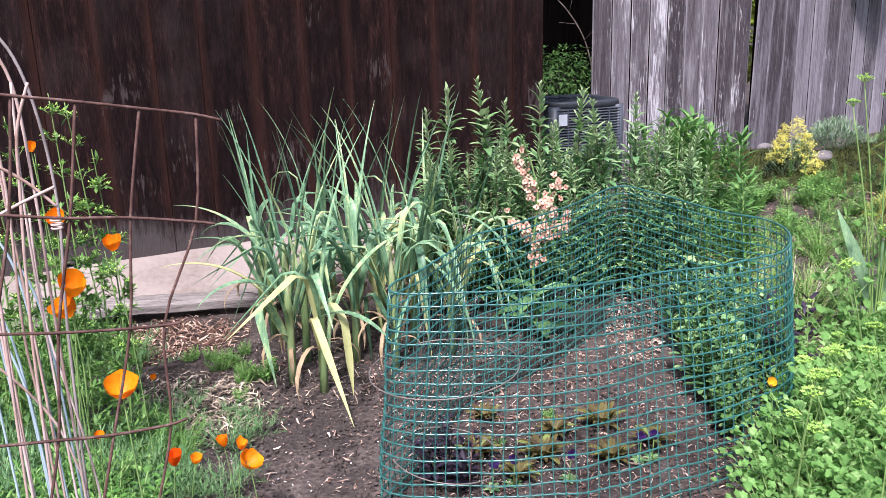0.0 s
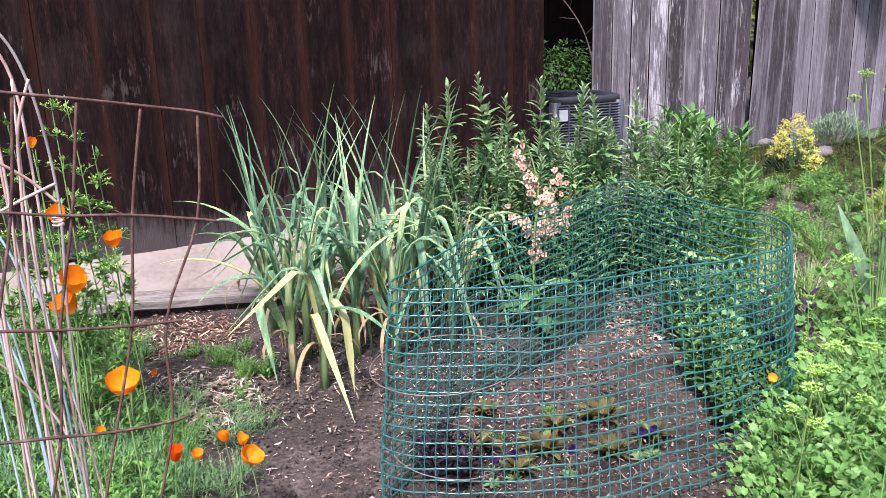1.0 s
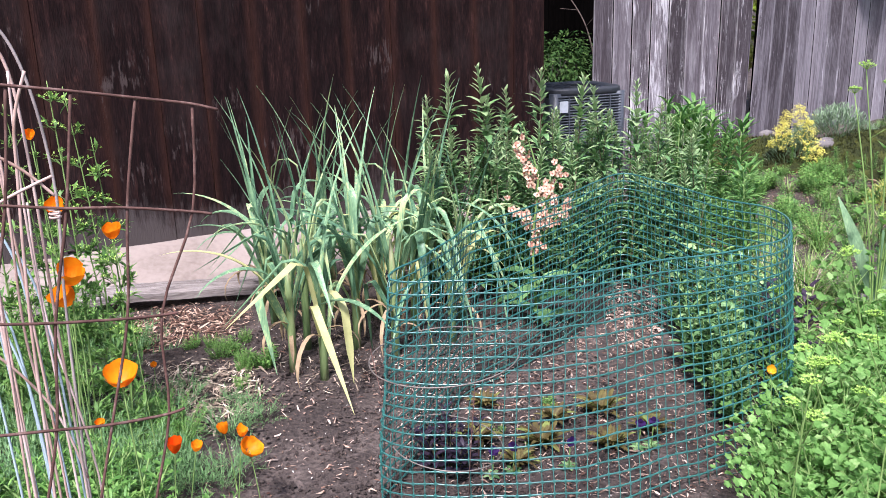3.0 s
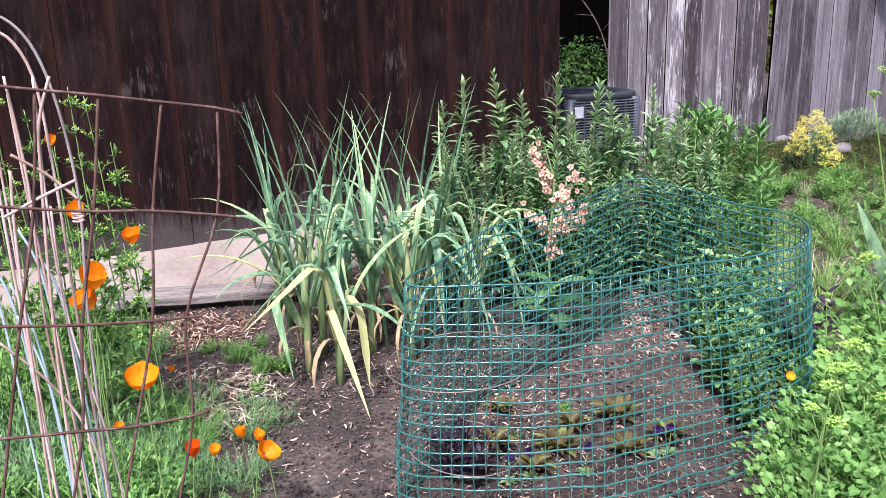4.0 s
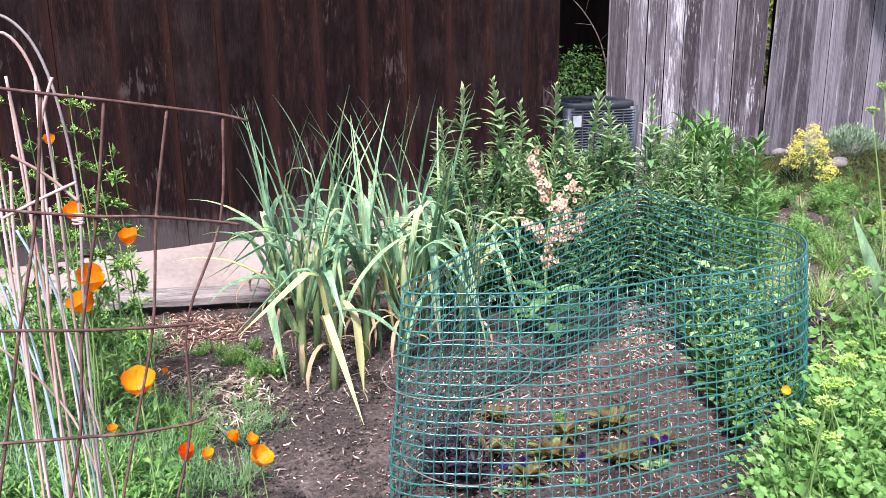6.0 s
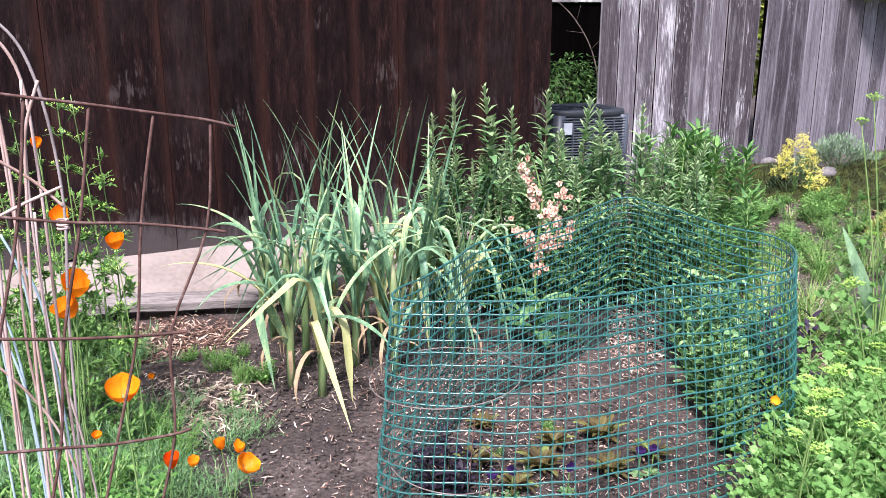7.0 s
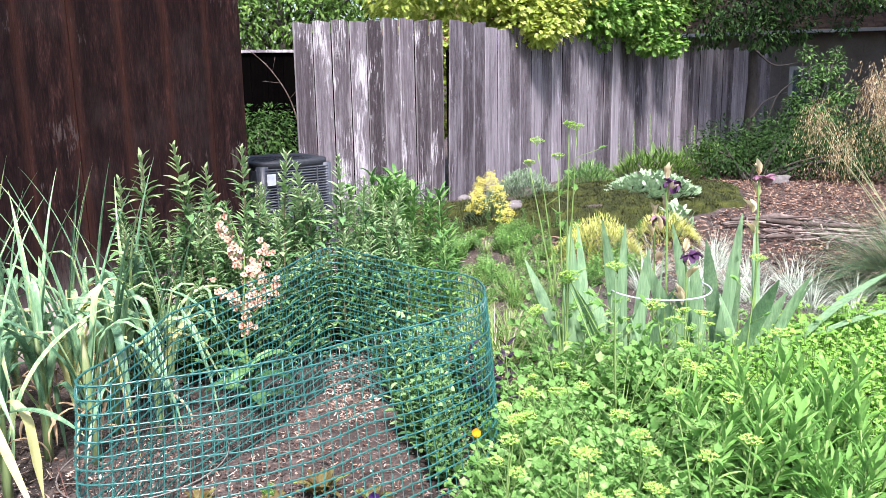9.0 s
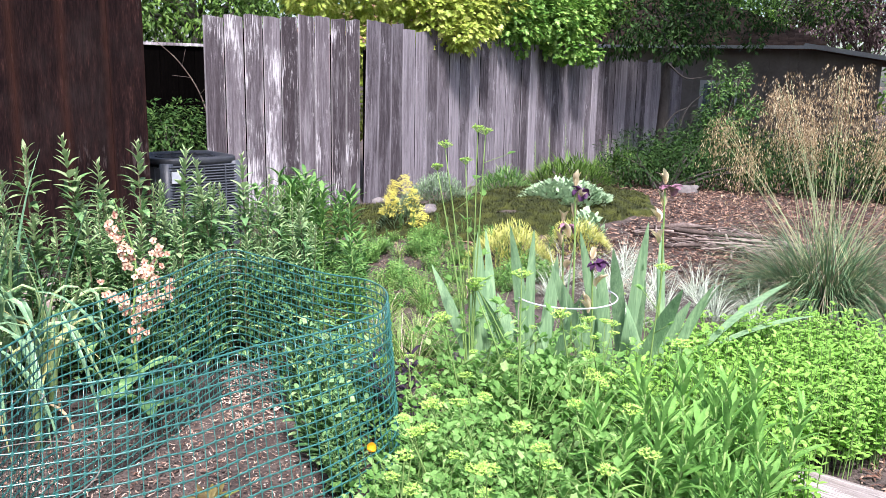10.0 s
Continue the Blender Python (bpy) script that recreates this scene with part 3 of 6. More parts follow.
def build_barn():
    barn = thing("wall_barn", "old barn wall of dark brown upright boards on a concrete footing", "barn wall", kind="structure")
    turn = math.degrees(math.atan2(0.475, 0.88))
    s = 0.0
    widths = [0.22, 0.27, 0.255, 0.28, 0.26, 0.25, 0.275, 0.265]
    meshes = {}
    i = 0
    while s < 6.2:
        w = widths[i % len(widths)]
        if w not in meshes:
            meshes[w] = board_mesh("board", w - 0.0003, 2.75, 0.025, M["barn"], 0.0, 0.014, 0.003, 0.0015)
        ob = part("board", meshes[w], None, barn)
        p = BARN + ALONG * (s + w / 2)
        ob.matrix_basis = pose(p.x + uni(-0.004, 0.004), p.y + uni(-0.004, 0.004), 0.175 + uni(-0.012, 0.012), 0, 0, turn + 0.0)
        s += w
        i += 1
    # body behind the boards, with a lean-to roof
    back = Vector((-0.475, 0.88, 0))
    g = Geo()
    a, b = BARN + back * 0.03 + ALONG * 0.01, BARN + ALONG * 6.2 + back * 0.03
    c, d = b + back * 4.5, a + back * 4.5
    for z in (0.16, 2.95):
        g.v += [p + UP * z for p in (a, b, c, d)]
    g.f += [(0, 1, 5, 4), (1, 2, 6, 5), (2, 3, 7, 6), (3, 0, 4, 7), (4, 5, 6, 7)]
    part("inner_wall", g, M["barn"], barn, smooth=False)
    g = Geo()
    for p, z in ((a - ALONG * 0.3 - back * 0.4, 2.92), (b + ALONG * 0.3 - back * 0.4, 2.92), (c + ALONG * 0.3 + back * 0.3, 3.9), (d - ALONG * 0.3 + back * 0.3, 3.9)):
        g.v += [p + UP * z, p + UP * (z + 0.08)]
    g.f += [(0, 2, 3, 1), (2, 4, 5, 3), (4, 6, 7, 5), (6, 0, 1, 7), (0, 6, 4, 2), (1, 3, 5, 7)]
    part("roof", g, M["roof"], barn, smooth=False)
    # sloping concrete footing
    g = Geo()
    n = 60
    prof = [(0.10, 0.185), (-0.01, 0.18), (-0.06, 0.165), (-0.18, 0.11), (-0.29, 0.06), (-0.31, 0.03), (-0.315, -0.1)]
    for i in range(n + 1):
        p = BARN + ALONG * (6.2 * i / n - 0.05)
        for u, z in prof:
            j = 0.012 * noise.noise((p.x * 4, u * 5, 0.5))
            g.v.append(p + back * (u + j) + UP * (z + j * 0.6))
    k = len(prof)
    for i in range(n):
        for q in range(k - 1):
            a = i * k + q
            g.f.append((a, a + 1, a + 1 + k, a + k))
    part("footing", g, M["concrete"], barn, "pinkish beige sloping concrete footing")


build_barn()

# old plank lying at the footing
g = Geo()
n = 14
for i in range(n + 1):
    u = i / n
    for (y, z) in ((-0.06, 0.0), (-0.062, 0.035), (-0.02, 0.055), (0.03, 0.06), (0.065, 0.05), (0.065, 0.0)):
        jj = 0.007 * noise.noise((u * 9, y * 40, 2))
        g.v.append((-(z + jj + 0.012 * math.sin(u * 5)), y + jj, mix(-0.6, 0.55, u) + (uni(-0.02, 0.02) if i in (0, n) else 0)))
for i in range(n):
    for q in range(5):
        a = i * 6 + q
        g.f.append((a, a + 6, a + 7, a + 1))
    g.f.append((i * 6 + 5, i * 6 + 11, i * 6 + 6, i * 6))
g.f.append(tuple(range(5, -1, -1)))
g.f.append(tuple(range(n * 6, n * 6 + 6)))
ob = lone("weathered_plank", g, M["old_board"], "split bleached grey plank lying along the concrete footing", "plank", smooth=False)
ob.matrix_basis = pose(-1.29, 3.84, 0.045, 0, 0, 33) @ pose(0, 0, 0, 18, 90, 0)

# plank edge at the mint patch
g = Geo()
g.box((-0.02, 0, 0), (0.04, 0.16, 1.1), None, 0.004)
ob = lone("garden_plank", g, M["old_board"], "worn grey plank half under the mint leaves", "plank", smooth=False)
ob.matrix_basis = pose(2.46, 1.56, ground_z(2.5, 1.6) + 0.03, 0, 0, 114) @ pose(0, 0, 0, 0, 90, 0)


# ---- fence ----
def build_fence():
    fence = thing("wall_fence", "tall fence of weathered grey upright boards with flaked pale streaks", "fence", kind="structure")
    d = Vector((0.872, 0.489, 0))
    back = Vector((-0.489, 0.872, 0))
    start = Vector((1.28, 7.43, 0))
    turn = math.degrees(math.atan2(0.489, 0.872))
    s = 0.0
    for i in range(9):
        w = 0.213 + uni(-0.006, 0.006)
        u = i / 8
        h = mix(1.76, 1.85, min(1, u * 1.6)) + uni(-0.012, 0.012)
        ob = part("board", board_mesh("board", w - 0.015, h, 0.008, M["fence"], 0.016, 0.0, 0.003, 0.003), None, fence)
        p = start + d * (s + w / 2) + back * uni(-0.003, 0.003)
        ob.matrix_basis = pose(p.x, p.y, -0.02, 0, uni(-0.12, 0.12), turn + uni(-0.5, 0.5))
        s += w
    s += 0.045
    i = 0
    while s < 10.7:
        w = uni(0.185, 0.225)
        u = min(1, (s - 2) / 7.4)
        h = mix(1.84, 1.64, u) + uni(-0.022, 0.022)
        lean = (1.6, 1.2, 0.8)[i] if i < 3 else uni(-0.2, 0.25)
        ob = part("board", board_mesh("board", w - 0.012, h, 0.008, M["fence_plain"], 0.022, 0.0, 0.003, 0.003), None, fence)
        p = start + d * (s + w / 2) + back * uni(-0.007, 0.007)
        ob.matrix_basis = pose(p.x, p.y, -0.02, 0, lean, turn + uni(-0.8, 0.8))
        s += w
        i += 1
    # added black sheets that put shade into the gaps between boards
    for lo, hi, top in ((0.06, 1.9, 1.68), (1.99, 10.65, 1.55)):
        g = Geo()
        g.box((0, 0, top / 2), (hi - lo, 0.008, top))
        ob = part("lining", g, M["shade_black"], fence, smooth=False)
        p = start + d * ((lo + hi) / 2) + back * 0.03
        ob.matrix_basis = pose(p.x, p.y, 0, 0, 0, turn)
    for z in (0.45, 1.35):
        for lo, hi in ((0.25, 1.85), (2.05, 10.6)):
            g = Geo()
            a = (lo + hi) / 2
            g.box((0, 0, 0), (hi - lo, 0.045, 0.09))
            ob = part("rail", g, M["fence"], fence, smooth=False)
            p = start + d * a + back * 0.055
            ob.matrix_basis = pose(p.x, p.y, z, 0, 0, turn)
    for a in (0.32, 1.8, 4.3, 6.8, 9.4):
        g = Geo()
        g.box((0, 0, 0.8), (0.09, 0.09, 1.6))
        ob = part("post", g, M["fence"], fence, smooth=False)
        p = start + d * a + back * 0.125
        ob.matrix_basis = pose(p.x, p.y, 0, 0, 0, turn)


build_fence()


# ---- air conditioner ----
def build_ac():
    ac = thing("air_conditioner", "grey outdoor air conditioner unit with louvred sides and black top", "air conditioner", (1.02, 6.86, 0.015), turn=29.3 - 12)
    w, h = 0.62, 0.70
    g = Geo()
    g.box((0, 0, 0.03), (w + 0.06, w + 0.06, 0.06))
    part("base", g, M["ac_dark"], ac, smooth=False)
    g = Geo()
    g.box((0, 0, 0.33), (w - 0.05, w - 0.05, 0.56))
    part("coil", g, M["ac_dark"], ac, smooth=False)
    for sx in (-1, 1):
        for sy in (-1, 1):
            g = Geo()
            pts = [(sx * (w / 2 - 0.045), sy * (w / 2 - 0.045), 0.05), (sx * (w / 2 - 0.045), sy * (w / 2 - 0.045), 0.64)]
            g.tube(pts, 0.047, 12)
            part("corner_post", g, M["ac"], ac)
    for side in range(4):
        a = side * math.pi / 2
        rot = Euler((0, 0, a)).to_matrix()
        for k in range(27):
            z = 0.085 + k * 0.0205
            if side == 3 and z > 0.36:
                continue
            g = Geo()
            tilt = Euler((0.5, 0, 0)).to_matrix()
            g.box(rot @ Vector((0, -w / 2 + 0.004, z)), (w - 0.09, 0.016, 0.005), rot @ tilt)
            part("louvre", g, M["ac"], ac, smooth=False)
        for x in (-0.17, 0.0, 0.17):
            g = Geo()
            g.box(rot @ Vector((x, -w / 2 + 0.002, 0.34)), (0.008, 0.016, 0.54), rot)
            part("mullion", g, M["ac"], ac, smooth=False)
    g = Geo()
    g.box((-w / 2 + 0.005, 0, 0.48), (0.012, w - 0.1, 0.25))
    part("access_panel", g, M["ac"], ac, smooth=False)
    g = Geo()
    g.box((-w / 2 + 0.09, -w / 2 - 0.012, 0.545), (0.07, 0.004, 0.085))
    part("sticker", g, M["sticker"], ac, "pale blank sticker", False)
    # rounded cap with a shallow rim and fan guard
    g = Geo()
    rings = [(1.0, 0.628), (1.015, 0.632), (1.015, 0.662), (1.005, 0.672), (0.97, 0.677), (0.92, 0.678), (0.84, 0.668), (0.8, 0.64)]
    n = 40
    for sc, z in rings:
        for k in range(n):
            t = 2 * math.pi * k / n
            c, s = math.cos(t), math.sin(t)
            r = (w / 2) / (abs(c) ** 5 + abs(s) ** 5) ** 0.2
            if sc < 0.85:
                r = w / 2
            g.v.append((c * r * sc, s * r * sc, z))
    for q in range(len(rings) - 1):
        for k in range(n):
            a, b = q * n + k, q * n + (k + 1) % n
            g.f.append((a, b, b + n, a + n))
    g.f.append(tuple((len(rings) - 1) * n + k for k in range(n)))
    part("top_cap", g, M["ac_dark"], ac, "black plastic top")
    for r in (0.06, 0.11, 0.16, 0.21):
        g = Geo()
        g.tube([(r * math.cos(t * 0.2618), r * math.sin(t * 0.2618), 0.665) for t in range(25)], 0.003, 4, False)
        part("guard_ring", g, M["ac_dark"], ac)
    for k in range(8):
        t = k * math.pi / 4
        g = Geo()
        g.tube([(0.03 * math.cos(t), 0.03 * math.sin(t), 0.675), (0.235 * math.cos(t), 0.235 * math.sin(t), 0.672)], 0.003, 4)
        part("guard_spoke", g, M["ac_dark"], ac)


build_ac()


# ---- trees, shrubs and house behind the fence ----
def crown_leaves(g, blobs, count, size, kind="lobed", shell=0.45, droop=0.2):
    total = sum(b[3] ** 2 for b in blobs)
    for b in blobs:
        c, r = Vector(b[:3]), b[3]
        flat = b[4] if len(b) > 4 else 0.8
        for _ in range(int(count * r * r / total)):
            n = Vector((rnd.gauss(0, 1), rnd.gauss(0, 1), rnd.gauss(0, 1))).normalized()
            k = r * (1 - shell * uni(0, 1) ** 1.5) * (1 + 0.35 * noise.noise(n * 2.1 + c))
            p = c + Vector((n.x * k, n.y * k, n.z * k * flat))
            d = (n + Vector((uni(-1, 1), uni(-1, 1), uni(-1, 0.3) - droop))).normalized()
            up = (UP * 0.8 + n * 0.6 + Vector((uni(-0.5, 0.5), uni(-0.5, 0.5), 0))).normalized()
            s = size * uni(0.6, 1.25)
            if kind == "lobed":
                g.lobed(p, d, up, s, 5, 0.55)
            else:
                g.leaf(p, d, up, s, s * 0.42, 0.5, 2, "lance", flat=True)


def build_tree(name, label, at, trunk_h, trunk_r, blobs, count, size, leaf_mat, kind="lobed", limbs=True, group="", reach=99):
    tree = thing(name, label, "tree", at, group)
    o = Vector(at)
    g = Geo()
    path = [Vector((0, 0, -0.05))] + [Vector((0.06 * math.sin(k * 1.3), 0.06 * math.cos(k), trunk_h * k / 4)) for k in range(1, 5)]
    g.tube(path, [trunk_r * (1.25 - 0.6 * k / 4) for k in range(5)], 9)
    part("trunk", g, M["bark"], tree)
    if limbs:
        for b in blobs[:reach]:
            g = Geo()
            a = path[3].lerp(path[4], uni(0, 1))
            c = Vector(b[:3]) - o
            mid = a.lerp(c, 0.5) + Vector((uni(-0.2, 0.2), uni(-0.2, 0.2), uni(0, 0.2)))
            pts = smooth_path([a, mid, c], 4)
            g.tube(pts, [trunk_r * mix(0.45, 0.12, k / (len(pts) - 1)) for k in range(len(pts))], 6)
            part("limb", g, M["bark"], tree)
    g = Geo()
    crown_leaves(g, [(b[0] - o.x, b[1] - o.y, b[2] - o.z, *b[3:]) for b in blobs], count, size, kind)
    part("crown", g, leaf_mat, tree)
    return tree


def build_shrub(name, label, at, blobs, count, size, leaf_mat, kind="lance", group="", core=True):
    shrub = thing(name, label, "shrub", at, group)
    o = Vector(at)
    g = Geo()
    for b in blobs:
        for _ in range(4):
            c = Vector(b[:3]) - o + Vector((uni(-0.5, 0.5), uni(-0.5, 0.5), uni(-0.2, 0.4))) * b[3]
            g.tube(smooth_path([(uni(-0.1, 0.1), uni(-0.1, 0.1), -0.03), c * 0.5 + Vector((uni(-0.1, 0.1), 0, 0.05)), c], 3), [0.018, 0.016, 0.014, 0.012, 0.01, 0.007, 0.004], 5)
    part("branch_mass", g, M["bark"], shrub)
    g = Geo()
    crown_leaves(g, [(b[0] - o.x, b[1] - o.y, b[2] - o.z, *b[3:]) for b in blobs], count, size, kind, 0.7)
    part("foliage", g, leaf_mat, shrub)
    return shrub


# maple hanging over the fence: yellow towards its near end, greener further on
build_tree("maple_tree", "maple with yellow-green leaves hanging over the grey fence", (4.2, 10.3, 0), 2.4, 0.09,
           [(2.75, 9.1, 2.25, 0.5), (3.5, 9.25, 2.3, 0.55), (4.05, 9.2, 2.05, 0.45), (4.45, 9.35, 2.0, 0.5), (4.9, 9.75, 2.35, 0.6), (3.9, 9.9, 2.9, 0.8), (3.15, 9.3, 1.6, 0.45), (3.05, 9.2, 1.0, 0.45), (4.35, 8.95, 1.78, 0.22)], 11000, 0.085, M["maple"])
build_tree("maple_tree", "maple with light green leaves drooping over the grey fence", (6.6, 11.6, 0), 2.5, 0.1,
           [(5.4, 9.85, 2.05, 0.5), (6.1, 10.2, 2.1, 0.55), (6.8, 10.6, 2.15, 0.5), (6.2, 10.9, 2.8, 0.9), (7.4, 11.2, 2.5, 0.7), (6.35, 9.95, 1.72, 0.25), (6.95, 10.25, 1.66, 0.18)], 12000, 0.086, M["maple_green"])
build_tree("hedge_tree", "leafy green tree standing behind the weathered fence", (1.9, 11.6, 0), 2.0, 0.1,
           [(0.9, 10.9, 2.15, 0.7), (1.8, 10.8, 2.2, 0.8), (2.6, 10.4, 2.3, 0.6), (1.6, 11.5, 3.2, 1.2), (0.2, 11.8, 2.6, 1.0), (3.2, 11.4, 3.0, 1.1), (1.2, 10.5, 1.95, 0.45), (2.1, 10.4, 1.95, 0.5), (0.7, 11.8, 3.6, 1.2), (2.2, 11.9, 3.7, 1.2)], 20000, 0.075, M["hedge"], "lance")
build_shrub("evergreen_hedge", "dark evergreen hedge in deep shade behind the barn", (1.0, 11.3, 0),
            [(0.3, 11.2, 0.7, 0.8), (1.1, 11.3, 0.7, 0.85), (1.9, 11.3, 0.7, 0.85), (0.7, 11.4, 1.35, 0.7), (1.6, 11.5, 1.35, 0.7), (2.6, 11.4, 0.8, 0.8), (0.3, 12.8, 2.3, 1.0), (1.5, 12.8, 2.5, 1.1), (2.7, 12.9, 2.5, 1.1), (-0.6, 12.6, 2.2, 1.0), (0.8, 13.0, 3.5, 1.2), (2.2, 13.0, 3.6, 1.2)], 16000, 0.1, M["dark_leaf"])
build_shrub("leafy_shrub", "green shrub growing in the gap beside the barn corner", (1.05, 8.7, 0),
            [(0.85, 8.6, 0.55, 0.35), (1.15, 8.75, 0.72, 0.36), (1.45, 8.9, 0.62, 0.35), (1.0, 8.9, 0.8, 0.28), (1.3, 8.95, 0.85, 0.24)], 3600, 0.055, M["dim_leaf"])
g = Geo()
g.tube(smooth_path([(1.62, 9.0, 0.5), (1.5, 9.05, 1.05), (1.3, 9.1, 1.4), (1.06, 9.1, 1.62)], 6), [0.008] * 6 + [0.006] * 8 + [0.003] * 5, 5)
for a, b in (((1.4, 9.08, 1.25), (1.22, 9.05, 1.27)), ((1.33, 9.1, 1.36), (1.36, 9.05, 1.52)), ((1.48, 9.05, 1.08), (1.6, 9.0, 1.22))):
    g.tube([a, b], [0.004, 0.002], 4)
lone("bare_twig", g, M["stick"], "thin bare twig bending out of a dark shrub", "twig")
# back fence with a pale top rail; its near-black boards hold the deep shade
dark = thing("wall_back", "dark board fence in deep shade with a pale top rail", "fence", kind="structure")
bm = board_mesh("board", 0.19, 1.58, 0.02, M["shade_black"])
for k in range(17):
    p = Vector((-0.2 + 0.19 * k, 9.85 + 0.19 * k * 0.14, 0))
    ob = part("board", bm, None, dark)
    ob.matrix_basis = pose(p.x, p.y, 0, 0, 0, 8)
g = Geo()
g.box((0, 0, 0), (3.4, 0.05, 0.03))
ob = part("rail", g, M["fence"], dark, smooth=False)
ob.matrix_basis = pose(1.35, 10.06, 1.6, 0, 0, 8)

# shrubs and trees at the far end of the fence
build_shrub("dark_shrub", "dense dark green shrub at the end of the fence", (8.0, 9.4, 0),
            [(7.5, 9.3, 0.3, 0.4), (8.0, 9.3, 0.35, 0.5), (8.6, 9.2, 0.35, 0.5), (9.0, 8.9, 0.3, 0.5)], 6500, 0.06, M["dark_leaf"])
build_shrub("dark_shrub", "tall green shrub in the shade of a tree", (8.75, 9.5, 0),
            [(8.75, 9.5, 0.7, 0.4), (8.65, 9.5, 1.15, 0.22), (8.9, 9.45, 1.3, 0.24), (8.62, 9.55, 1.5, 0.13), (9.1, 9.35, 0.95, 0.22), (8.55, 9.55, 0.85, 0.18), (8.98, 9.4, 1.52, 0.09)], 3200, 0.06, M["shade_leaf"])
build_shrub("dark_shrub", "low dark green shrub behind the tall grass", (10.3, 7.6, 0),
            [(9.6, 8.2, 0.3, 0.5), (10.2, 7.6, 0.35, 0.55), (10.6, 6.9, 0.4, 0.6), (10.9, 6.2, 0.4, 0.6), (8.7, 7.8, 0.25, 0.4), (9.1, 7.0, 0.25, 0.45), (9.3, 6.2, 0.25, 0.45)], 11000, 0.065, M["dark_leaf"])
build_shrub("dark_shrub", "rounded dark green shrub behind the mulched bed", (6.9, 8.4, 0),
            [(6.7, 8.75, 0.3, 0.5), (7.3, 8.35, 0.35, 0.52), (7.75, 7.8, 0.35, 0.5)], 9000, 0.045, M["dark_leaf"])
build_shrub("dark_shrub", "low dark green shrub with shade in its leaf colour", (8.4, 7.0, 0),
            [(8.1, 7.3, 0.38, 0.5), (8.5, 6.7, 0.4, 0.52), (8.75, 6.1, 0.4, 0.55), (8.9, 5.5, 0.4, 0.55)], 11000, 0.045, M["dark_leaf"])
# the last, high crown blobs lie out of view, added to shade the house
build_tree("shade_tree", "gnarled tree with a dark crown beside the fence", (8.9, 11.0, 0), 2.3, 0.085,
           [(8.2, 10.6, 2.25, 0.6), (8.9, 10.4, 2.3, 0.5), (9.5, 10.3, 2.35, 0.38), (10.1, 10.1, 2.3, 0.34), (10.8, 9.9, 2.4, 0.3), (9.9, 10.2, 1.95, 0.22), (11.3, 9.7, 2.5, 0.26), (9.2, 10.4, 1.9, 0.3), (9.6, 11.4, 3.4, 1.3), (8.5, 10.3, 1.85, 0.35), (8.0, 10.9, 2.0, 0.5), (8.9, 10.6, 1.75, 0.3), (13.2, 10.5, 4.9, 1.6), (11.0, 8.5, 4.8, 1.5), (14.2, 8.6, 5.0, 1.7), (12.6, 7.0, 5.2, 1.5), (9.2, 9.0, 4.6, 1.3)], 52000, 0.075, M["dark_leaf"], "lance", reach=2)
g = Geo()
for pts in ([(8.35, 9.75, 0.45), (8.45, 9.72, 0.85), (8.75, 9.65, 1.0)], [(8.2, 9.8, 0.5), (8.35, 9.75, 0.95), (8.7, 9.7, 1.2)], [(8.0, 9.9, 0.55), (8.2, 9.85, 0.85), (8.5, 9.75, 0.98)], [(8.15, 10.0, 1.55), (8.4, 9.9, 1.35), (8.75, 9.75, 1.4)], [(8.5, 9.72, 0.92), (8.62, 9.7, 0.78), (8.68, 9.7, 0.55)]):
    g.tube(smooth_path(pts, 5), [0.017 - 0.0012 * k for k in range(11)], 6)
lone("dead_branch", g, M["dead_wood"], "crooked dark dead branches beside a shrub", "branch")


